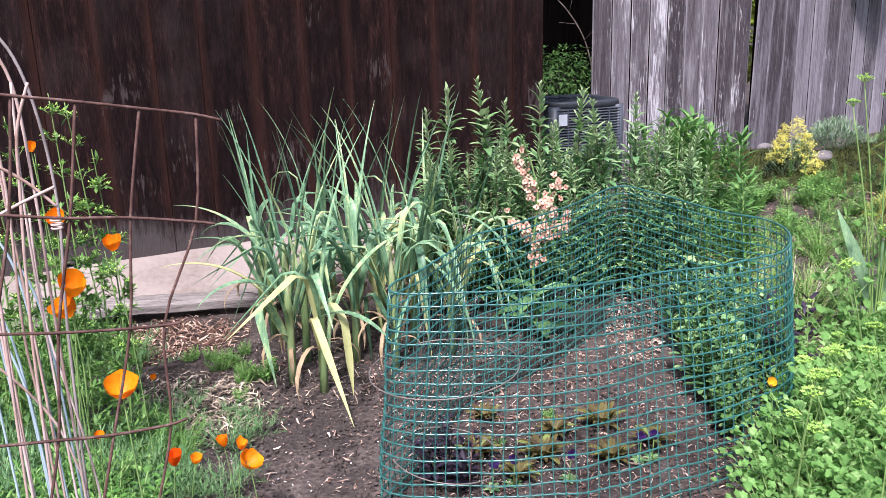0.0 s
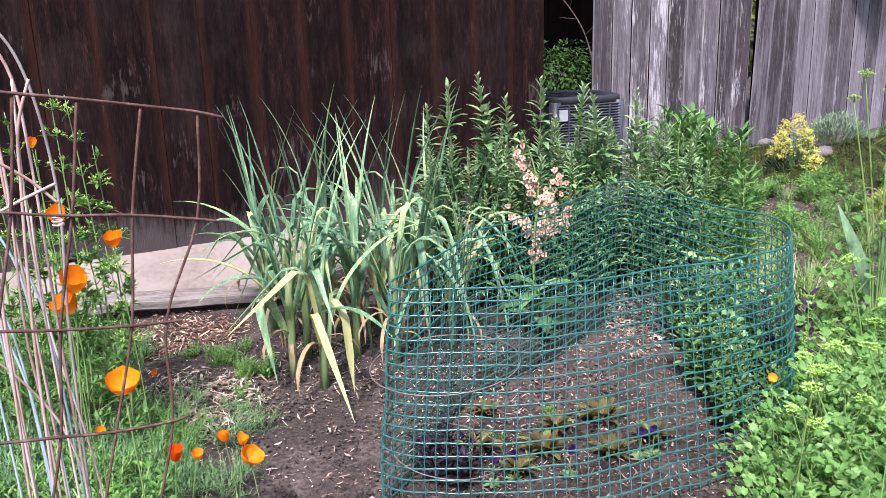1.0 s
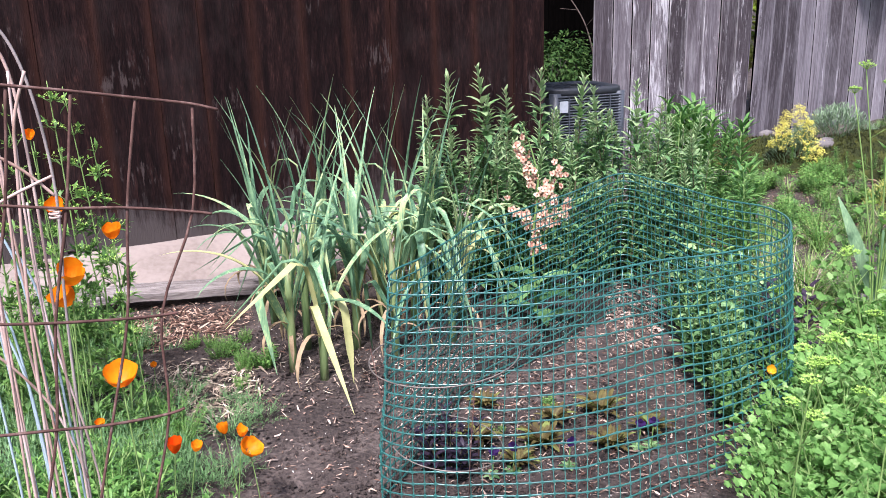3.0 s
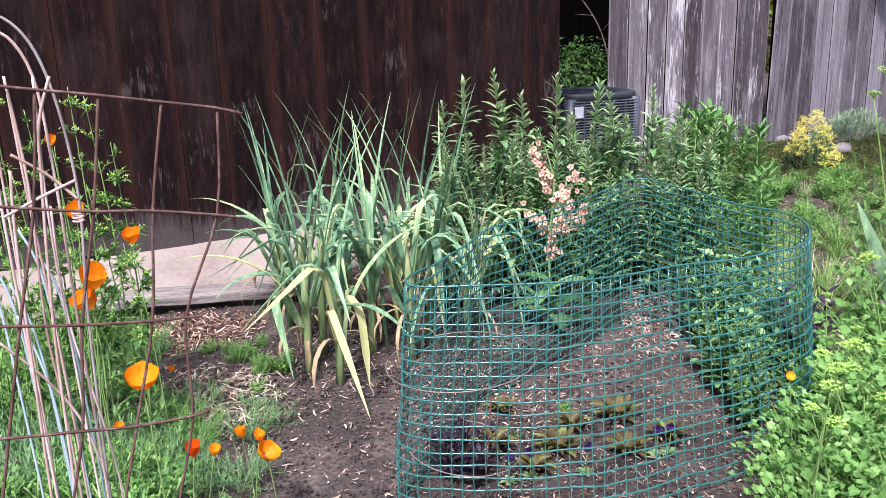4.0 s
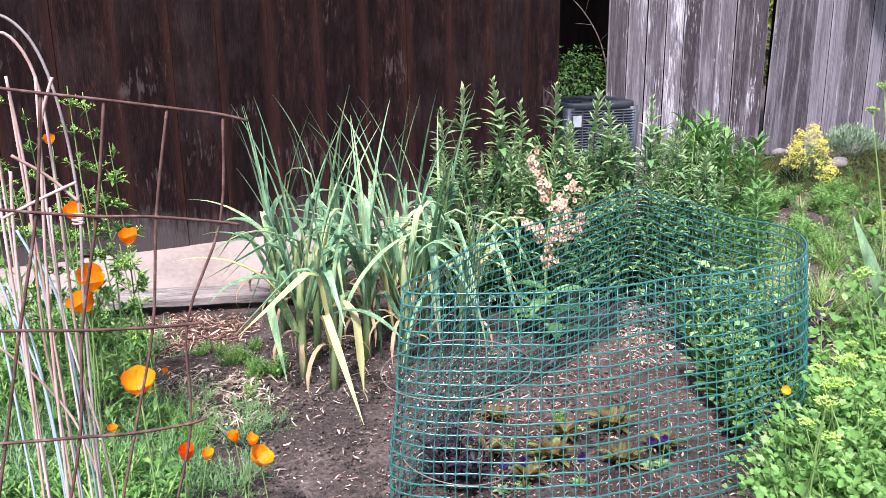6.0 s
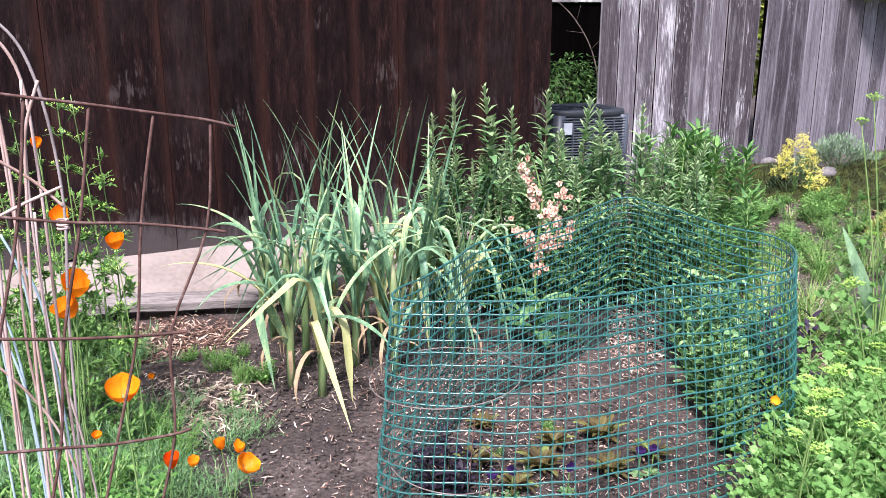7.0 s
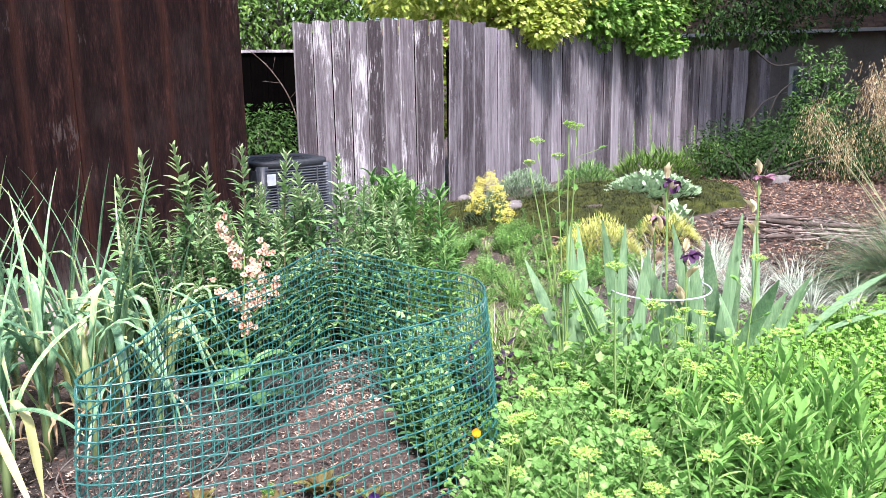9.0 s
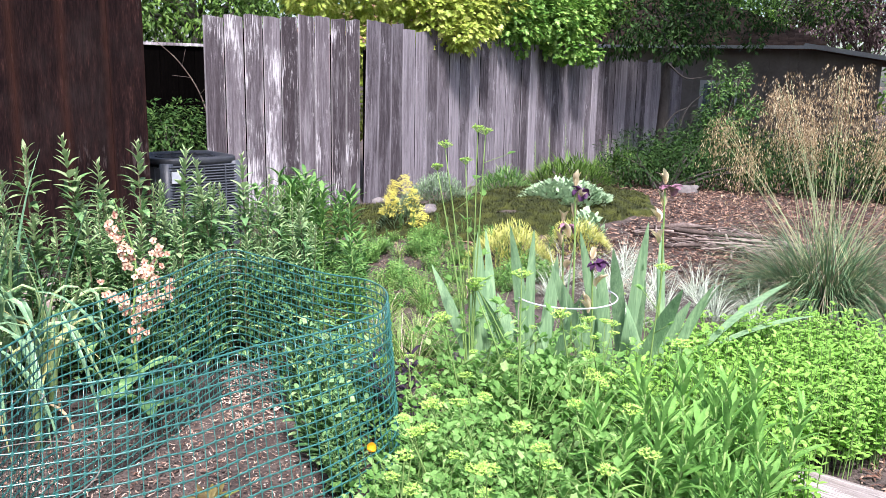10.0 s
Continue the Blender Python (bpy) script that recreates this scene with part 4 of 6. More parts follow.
def build_house():
    house = thing("far_house", "low house with a brown shingle roof seen in shade", "house", (16.25, 15.15, 0), turn=135)
    # local x runs along the front, local -y is the back, local +y the front
    Wd, Dp, H = 14.0, 8.0, 2.2
    g = Geo()
    g.box((Wd / 2, -Dp / 2, H / 2), (Wd, Dp, H))
    part("wall", g, M["house_wall"], house, smooth=False)
    for i in range(32):
        g = Geo()
        g.box((0.2 + i * 0.44, 0.012, H / 2), (0.03, 0.02, H - 0.05))
        part("batten", g, M["house_wall"], house, smooth=False)
    roof = Geo()
    rise, over = 2.1, 0.55
    e = H - 0.12
    pts = [(-over, over, e), (Wd + over, over, e), (Wd + over, -Dp - over, e), (-over, -Dp - over, e), (4.2, -Dp / 2, H + rise), (Wd - 4.2, -Dp / 2, H + rise)]
    roof.v += [Vector(p) for p in pts] + [Vector(p) + UP * 0.1 for p in pts]
    roof.f += [(0, 1, 2, 3), (6, 7, 11, 10), (7, 8, 11), (8, 9, 10, 11), (9, 6, 10), (0, 6, 7, 1), (1, 7, 8, 2), (2, 8, 9, 3), (3, 9, 6, 0)]
    r = part("roof", roof, M["shingle"], house, smooth=False)
    g = Geo()
    rows = 40
    for k in range(rows):
        u = k / rows
        x = mix(-over, 4.2, u)
        while x < mix(Wd + over, Wd - 4.2, u):
            w = uni(0.12, 0.26)
            y, z = mix(over, -Dp / 2, u), mix(H - 0.02, H + rise + 0.1, u)
            g.box((x + w / 2, y - 0.1, z + 0.045), (w - 0.012, 0.16, 0.022), Euler((-0.43, 0, 0)).to_matrix())
            x += w
    sh = part("shingle_mass", g, M["shingle"], r, smooth=False)
    sh["kind"] = "stuff"
    g = Geo()
    g.box((Wd / 2, over + 0.03, H - 0.07), (Wd + 2 * over, 0.09, 0.075))
    part("gutter", g, M["trim"], house, smooth=False)
    for x, wd in ((1.75, 0.8), (5.2, 1.3), (9.2, 1.3)):
        win = Geo()
        for bx in ((x - wd / 2, 0.8, 0.09, 1.0), (x + wd / 2, 0.8, 0.09, 1.0), (x, 1.3, wd + 0.09, 0.09), (x, 0.3, wd + 0.09, 0.09), (x, 0.8, 0.05, 0.92)):
            win.box((bx[0], 0.04, bx[1]), (bx[2], 0.07, bx[3]))
        wf = part("window", win, M["trim"], house, smooth=False)
        g = Geo()
        g.box((x, 0.02, 0.8), (wd, 0.02, 0.95))
        part("pane", g, M["glass"], wf, smooth=False)
    # lower side wing with a sloping roof
    g = Geo()
    for x, z in ((-0.003, 2.02), (-1.79, 1.73)):
        for y in (0.0, -3.2):
            g.v += [Vector((x, y, 0)), Vector((x, y, z + 0.1))]
    g.f += [(0, 4, 5, 1), (2, 3, 7, 6), (0, 1, 3, 2), (4, 6, 7, 5), (1, 5, 7, 3), (0, 2, 6, 4)]
    part("wing_wall", g, M["house_wall"], house, smooth=False)
    g = Geo()
    for x, z in ((-0.05, 2.13), (-2.4, 1.76)):
        for y in (over + 0.02, -3.6):
            g.v += [Vector((x, y, z)), Vector((x, y, z + 0.09))]
    g.f += [(0, 4, 5, 1), (2, 3, 7, 6), (0, 1, 3, 2), (4, 6, 7, 5), (1, 5, 7, 3), (0, 2, 6, 4)]
    part("wing_roof", g, M["shingle"], house, smooth=False)
    g = Geo()
    g.box((-1.25, over + 0.037, 1.985), (2.4, 0.03, 0.1), Euler((0, -0.16, 0)).to_matrix())
    part("barge_board", g, M["trim"], house, smooth=False)
    g = Geo()
    g.box((-1.4, 0.03, 1.05), (0.34, 0.05, 1.1))
    part("shutter", g, M["shutter"], house, smooth=False)


build_house()
build_tree("plum_tree", "purple-leaved plum tree standing behind the house", (24.0, 19.6, 0), 2.6, 0.16,
           [(22.8, 20.0, 3.6, 1.6), (24.2, 19.0, 3.8, 1.8), (25.6, 18.0, 3.7, 1.8), (24.0, 20.0, 5.4, 1.8)], 15000, 0.15, M["purple_tree"], "lance")
build_tree("bright_tree", "bright yellow-green tree beyond the house roof", (24.5, 24.0, 0), 3.0, 0.2,
           [(22.5, 24.5, 4.8, 2.0), (24.5, 23.0, 5.0, 2.2), (21.0, 26.0, 5.0, 2.2), (23.5, 25.0, 7.0, 2.4), (25.6, 23.6, 3.9, 1.6), (27.2, 23.4, 4.3, 1.6)], 13000, 0.2, M["maple_green"], "lance")
# out-of-view tree, added only to cast shade on the house
build_tree("tall_oak", "unseen spreading tree added to shade the far house", (16.5, 9.5, 0), 5.0, 0.3,
           [(12.5, 11.5, 7.0, 2.2), (15.0, 11.0, 7.6, 2.5), (17.5, 11.0, 7.4, 2.5), (14.0, 8.8, 7.2, 2.4), (17.0, 8.5, 7.4, 2.5), (12.0, 14.0, 7.0, 2.2), (14.5, 13.5, 7.6, 2.3), (19.5, 9.5, 7.2, 2.3), (10.5, 9.6, 6.4, 1.9), (13.0, 16.5, 7.4, 2.4), (16.0, 14.5, 8.0, 2.5), (10.8, 13.0, 6.6, 2.0)], 22000, 0.42, M["hedge"], "lance")
# far woods round the garden
g = Geo()
for _ in range(42000):
    a = uni(0, 6.283)
    r = uni(34, 46)
    h = 7 + 4 * noise.noise((math.cos(a) * 4, math.sin(a) * 4, 0.2))
    p = Vector((4 + r * math.cos(a), 6 + r * math.sin(a), h * uni(0.0, 1.0)))
    g.leaf(p, (uni(-1, 1), uni(-1, 1), uni(-0.6, 0.6)), (uni(-1, 1), uni(-1, 1), 1), uni(0.4, 0.8), uni(0.25, 0.45), 0.6, 1, "strap", flat=True)
lone("far_woods", g, M["hedge"], "distant belt of green trees around the garden", "woods", kind="stuff")


# ---- trellis panel ----
def build_trellis():
    tr = thing("wire_trellis", "rusted wire mesh panel leaning among poppies", "trellis")
    o = Vector((-0.347, 0.905, 1.228))
    cu, cv = Vector((0.0429, 0.0256, -0.009)), Vector((-0.0164, -0.0126, -0.0991))

    def node(i, j):
        wob = Vector((noise.noise((i * 0.9, j * 1.1, 0.4)), noise.noise((i * 0.9, j * 1.1, 5.4)), 0.4 * noise.noise((i * 1.7, j, 9.0)))) * (0.004 if j == 0 else 0.01)
        if i >= 2 and 0 < j < 3:
            # the outer uprights are bent out of line
            wob = wob + cu * (0.2 * math.sin(j * 1.9 + 0.4) if i >= 3 else -0.12 * math.sin(j * 2.3))
        return o + cu * i + cv * j + wob
    for j in range(0, 12):
        end = 3.5 if j < 2 else 3.38
        g = Geo()
        pts = smooth_path([node(i, j) for i in range(-5, 4)] + [node(end, j) + Vector((0, 0, 0.003 * (j - 1)))], 4)
        g.tube(pts, 0.0015, 6)
        part("horizontal_wire", g, M["rust"], tr)
    for i in range(-5, 4):
        g = Geo()
        pts = smooth_path([node(i, j) + Vector((0.002, 0.003, 0)) for j in range(0, 13)], 4)
        while pts[-1].z < -0.05:
            pts.pop()
        g.tube(pts, 0.0015, 6)
        part("vertical_wire", g, M["rust"], tr)


build_trellis()


# ---- bent canes ----
def build_canes():
    arch = thing("cane_arch", "arched frame of bleached bent canes tied together", "plant support")

    def cane(name, pts, r, mat, label=""):
        g = Geo()
        pivot = Vector((0.01, 0.21, 1.27))
        p = [pivot.lerp(q, 0.9) if q.z > 0.45 else Vector((pivot.lerp(q, 0.9).x, pivot.lerp(q, 0.9).y, q.z)) for q in smooth_path([Vector(q) for q in pts], 6)]
        g.tube(p, [r * 0.41 * (1 + 0.12 * noise.noise(q * 9)) for q in p], 7)
        part(name, g, M[mat], arch, label)
    cane("hoop", [(-0.85, 1.5, 0.0), (-0.83, 1.5, 0.9), (-0.79, 1.52, 1.22), (-0.73, 1.54, 1.3), (-0.68, 1.56, 1.27), (-0.65, 1.57, 1.17), (-0.64, 1.58, 1.0), (-0.65, 1.57, 0.8), (-0.66, 1.57, 0.5), (-0.67, 1.57, -0.03)], 0.0055, "cane_grey", "grey weathered cane")
    cane("hoop", [(-0.68, 1.45, 0.0), (-0.7, 1.45, 0.9), (-0.698, 1.46, 1.2), (-0.675, 1.47, 1.275), (-0.64, 1.49, 1.21), (-0.63, 1.49, 1.02), (-0.63, 1.49, 0.8), (-0.63, 1.5, 0.5), (-0.63, 1.5, -0.03)], 0.0055, "cane")
    for pts, r in (
        ([(-0.6, 1.46, 1.21), (-0.622, 1.45, 1.14), (-0.632, 1.45, 1.05), (-0.64, 1.44, 0.9), (-0.65, 1.44, 0.7), (-0.67, 1.44, -0.03)], 0.0055),
        ([(-0.69, 1.5, 1.21), (-0.68, 1.5, 1.04), (-0.69, 1.5, 0.8), (-0.68, 1.5, 0.6), (-0.67, 1.5, -0.03)], 0.005),
        ([(-0.71, 1.54, 1.18), (-0.705, 1.54, 1.0), (-0.7, 1.55, 0.77), (-0.68, 1.55, -0.03)], 0.005),
        ([(-0.63, 1.47, 1.21), (-0.64, 1.47, 1.0), (-0.635, 1.47, 0.7), (-0.62, 1.48, -0.03)], 0.0045),
        ([(-0.65, 1.4, 1.08), (-0.665, 1.4, 0.85), (-0.69, 1.4, -0.03)], 0.005),
        ([(-0.72, 1.5, 1.1), (-0.72, 1.5, 0.8), (-0.72, 1.5, -0.03)], 0.0045),
        ([(-0.66, 1.52, 1.0), (-0.66, 1.52, 0.8), (-0.62, 1.53, 0.5), (-0.6, 1.53, -0.03)], 0.0045),
    ):
        cane("cane", pts, r, "cane")
    for pts in ([(-0.64, 1.39, 1.105), (-0.6, 1.41, 1.07), (-0.565, 1.42, 1.03)], [(-0.66, 1.38, 1.015), (-0.61, 1.4, 1.04), (-0.565, 1.42, 1.06)], [(-0.75, 1.46, 0.79), (-0.7, 1.49, 0.71), (-0.66, 1.51, 0.62), (-0.635, 1.52, 0.5)]):
        cane("cross_cane", pts, 0.005, "cane")
    for k in range(6):
        x, y = -0.8 + k * 0.02, 1.56 + 0.015 * (k % 3)
        top = 0.95 - 0.05 * (k % 4)
        cane("reed", [(x - 0.03, y, top), (x, y, top - 0.1), (x + 0.015, y, 0.55), (x + 0.03, y + 0.01, -0.02)], 0.005, "reed", "pale blue-grey reed")
    g = Geo()
    for z in (1.025, 1.03, 1.036):
        g.tube([(-0.512 + 0.007 * math.cos(a * 0.7), 1.3 + 0.007 * math.sin(a * 0.7), z) for a in range(10)], 0.0016, 5)
    part("binding", g, M["cane"], arch)


build_canes()


# ---- leeks ----
def build_leek(at, seed, tall, old=3):
    """Leaves stand in two ranks: the outer ones fold over and hang, the inner ones rise to thin points."""
    leek = thing("leek", "tall leek with arching blue-green strap leaves in dark soil", "leek", at, "leeks in the bed")
    g = Geo()
    h = 0.3 * tall
    g.tube([(0, 0, -0.03), (0.003, 0, h * 0.3), (0.004, 0.003, h * 0.7), (0.004, 0.004, h), (0.005, 0.004, h * 1.5)], [0.0165, 0.015, 0.0155, 0.0165, 0.004], 10)
    part("stalk", g, M["leek_stalk"], leek, "pale green and white stalk")
    n = 11
    a0 = uni(0, 6.28)
    for k in range(n):
        v = k / (n - 1)
        a = a0 + (k % 2) * math.pi + uni(-0.7, 0.7)
        out = Vector((math.cos(a), math.sin(a), 0))
        z = h * mix(0.55, 1.15, v)
        rise = mix(1.9, 6.0, v) * uni(0.75, 1.25)
        g = Geo()
        lo = uni(0.18, 0.5)
        if v > 0.72:
            L, bend, kink, form = uni(0.55, 0.72), uni(0.05, 0.7), (0.15, 1.0), "point"
        elif uni(0, 1) < 0.6:
            L, bend, kink, form = uni(0.46, 0.64), uni(1.7, 2.9), (lo, lo + uni(0.12, 0.3)), "leek"
        else:
            L, bend, kink, form = uni(0.46, 0.66), uni(1.1, 2.4), (0.12, 0.9), "leek"
        g.leaf((0.004 + out.x * 0.011, 0.004 + out.y * 0.011, z), out + UP * rise, -out + UP * 0.3 + Vector((-out.y, out.x, 0)) * uni(-0.7, 0.7), L * tall, uni(0.019, 0.034) * (0.75 if form == "point" else 1.0), bend, 14, form, mix(0.3, 0.7, v), kink=kink)
        part("leaf", g, M["leek_old"] if (k < 3 and uni(0, 1) < 0.25) else M["leek"], leek)
    for k in range(old):
        a = uni(0, 6.28)
        out = Vector((math.cos(a), math.sin(a), 0))
        g = Geo()
        g.leaf((out.x * 0.015, out.y * 0.015, h * uni(0.3, 0.7)), out + UP * 0.6, UP, uni(0.14, 0.3), uni(0.01, 0.018), 2.7, 7, "strap", 0.6)
        part("dry_leaf", g, M["dry"], leek, "dry tan leaf")
    return leek


leek_forms = [build_leek(at, i, t) for i, (at, t) in enumerate((((-0.45, 2.99, 0), 1.0), ((-0.58, 3.09, 0), 0.95), ((-0.36, 3.28, 0), 1.04), ((-0.56, 3.3, 0), 1.0), ((-0.38, 3.5, 0), 1.02), ((-0.84, 3.8, 0), 0.92), ((-0.2, 3.75, 0), 1.04)))]
for k, (x, y) in enumerate(((-0.28, 3.62), (-0.75, 3.6), (-0.66, 3.48), (-0.14, 3.45), (-0.05, 3.8), (-0.5, 3.75), (-0.62, 3.95), (-0.3, 3.95), (0.06, 3.6), (-0.2, 3.2), (0.02, 3.35))):
    q = copy_thing(leek_forms[k % 7], pose(x, y, ground_z(x, y), uni(-4, 4), uni(-4, 4), uni(0, 360)))

# leek leaf drooping to the soil, near the netting
g = Geo()
for a, b, L, w, bend in (((-0.42, 2.88, 0.33), (0.45, -0.5, 0.3), 0.4, 0.026, 0.9), ((0.02, 3.0, 0.55), (0.1, -0.4, -0.3), 0.4, 0.013, 0.8), ((-0.06, 2.95, 0.5), (0.3, -0.4, -0.1), 0.4, 0.014, 1.4), ((0.12, 3.1, 0.55), (0.15, -0.3, -0.3), 0.42, 0.013, 0.7), ((-0.1, 2.85, 0.42), (-0.1, -0.4, 0.0), 0.36, 0.012, 1.2), ((0.05, 3.2, 0.6), (0.3, -0.3, 0.0), 0.45, 0.014, 1.5)):
    g.leaf(a, b, UP, L, w, bend, 8, "leek", 0.5)
h2 = Geo()
h2.leaf((-0.425, 2.93, 0.34), (0.35, -0.45, 0.45), UP, 0.42, 0.03, 2.1, 10, "strap", 0.35, kink=(0.05, 0.35))
lone("hanging_leaf", h2, M["leek_old"], "pale yellow-green leek leaf hanging to the soil", "leaf")
lone("fallen_leaves", g, M["leek"], "drooping green leek leaves hanging to the soil", "leaf")


# ---- tall leafy stems behind the netting ----
def build_stem(form):
    stem = thing("leafy_perennial", "tall leafy perennial with a pale pointed tip", "perennial", (0, 0, 0), "tall stems by the barn")
    h = uni(0.96, 1.02)
    lean = Vector((uni(-0.05, 0.05), uni(-0.05, 0.05), 0))
    path = [lean * (k / 6) ** 2 + UP * (h * k / 6) for k in range(7)]
    g = Geo()
    g.tube(path, [0.0055 - 0.0006 * k for k in range(7)], 5)
    part("stem", g, M["stem"], stem)
    low, tip = Geo(), Geo()
    n = 14
    for k in range(n):
        u = 0.1 + 0.76 * k / n
        p = lean * u * u + UP * (h * u)
        for q in range(2):
            a = k * 1.571 + q * math.pi + uni(-0.8, 0.8)
            out = Vector((math.cos(a), math.sin(a), 0))
            L = mix(0.17, 0.075, u) * uni(0.55, 1.25)
            low.leaf(p, out + UP * uni(0.3, 0.9), UP, L, L * uni(0.25, 0.33), uni(0.6, 1.6), 4, "lance", 0.35)
            if uni(0, 1) < 0.7:
                o2 = (out + UP * 1.2).normalized()
                for w in range(3):
                    b = a + uni(-1, 1)
                    low.leaf(p + o2 * 0.02 * w, (math.cos(b), math.sin(b), uni(0.5, 1.4)), UP, uni(0.045, 0.075), 0.019, uni(0.2, 0.8), 3, "lance", 0.3)
    for k in range(8):
        u = 0.8 + 0.2 * k / 8 + uni(-0.008, 0.008)
        p = lean * u * u + UP * (h * u)
        for q in range(3):
            a = k * 2.1 + q * 2.094 + uni(-0.3, 0.3)
            out = Vector((math.cos(a), math.sin(a), 0))
            L = mix(0.075, 0.036, (u - 0.84) / 0.16) * uni(0.7, 1.2)
            tip.leaf(p, out + UP * mix(0.6, 2.4, (u - 0.84) / 0.16) * uni(0.7, 1.4), UP, L, L * uni(0.26, 0.38), uni(0.0, 0.8), 3, "lance", 0.35)
    part("foliage", low, M["tall"], stem)["kind"] = "stuff"
    part("tip_foliage", tip, M["tall_tip"], stem, "pale grey-green shoot tip")["kind"] = "stuff"
    return stem


stem_forms = [build_stem(i) for i in range(5)]
# rows of stems: (x, y, height factor)
spots = [(-0.06, 4.05, 0.93), (0.05, 4.05, 1.07), (0.16, 4.05, 0.95), (0.27, 4.05, 1.06), (0.34, 4.08, 0.98), (0.45, 4.05, 1.03), (0.61, 4.05, 1.03), (0.79, 4.05, 0.99), (0.91, 4.1, 0.97), (0.7, 4.1, 0.88), (0.99, 4.15, 0.86), (0.22, 4.15, 0.9), (0.53, 4.1, 0.87)]
for k in range(120):
    u = uni(0, 1)
    spots.append((mix(-0.1, 1.2, u), uni(3.72, 4.6), uni(0.5, 0.76) * (1.06 if u < 0.42 else 1.1)))
spots = [s for s in spots if not (s[1] < 3.9 and 0.2 < s[0] / (s[1] - 0.21) < 0.272)]
for k, (x, y, hh) in enumerate(spots):
    m = pose(x, y, ground_z(x, y) - 0.02, uni(-4, 4), uni(-4, 4), uni(0, 360)) @ Matrix.Scale(hh, 4)
    if k < 5:
        stem_forms[k].matrix_basis = m
    else:
        q = copy_thing(stem_forms[k % 5], pose(0, 0, 0))
        q.matrix_basis = m


def build_narrow(form):
    """Bushy stem with many narrow bright leaves."""
    stem = thing("narrow_leaved_perennial", "bushy perennial with narrow bright green leaves in whorls", "perennial", (0, 0, 0), "narrow-leaved stems by the fence")
    h = uni(0.62, 0.75)
    g = Geo()
    g.tube([(0, 0, 0), (0.01, 0, h * 0.5), (0.0, 0.01, h)], [0.005, 0.004, 0.002], 5)
    part("stem", g, M["green_stem"], stem)
    g = Geo()
    for k in range(16):
        u = 0.1 + 0.9 * k / 16
        for q in range(4):
            a = k * 1.3 + q * 1.571 + uni(-0.5, 0.5)
            out = Vector((math.cos(a), math.sin(a), 0))
            L = mix(0.17, 0.09, u) * uni(0.7, 1.25)
            g.leaf((0.01 * math.sin(u * 3), 0, h * u), out + UP * mix(0.4, 1.7, u ** 2), UP, L, uni(0.017, 0.025), uni(0.5, 1.5), 4, "lance", 0.35)
    part("foliage", g, M["phlox"], stem)["kind"] = "stuff"
    return stem


narrow_forms = [build_narrow(i) for i in range(3)]
for k in range(48):
    if k < 19:
        x, y, s = uni(1.05, 1.6), uni(4.5, 5.3), uni(0.95, 1.18)
    elif k < 32:
        x, y, s = uni(1.15, 1.5), uni(3.9, 4.7), uni(0.6, 0.85)
    elif k < 41:
        x, y, s = uni(1.3, 2.0), uni(4.8, 5.9), uni(0.28, 0.5)
    else:
        x, y, s = uni(2.6, 3.4), uni(4.9, 6.0), uni(0.3, 0.45)
    m = pose(x, y, ground_z(x, y) - 0.01, uni(-7, 7), uni(-7, 7), uni(0, 360)) @ Matrix.Scale(s, 4)
    q = narrow_forms[k] if k < 3 else copy_thing(narrow_forms[k % 3], pose(0, 0, 0))
    q.matrix_basis = m


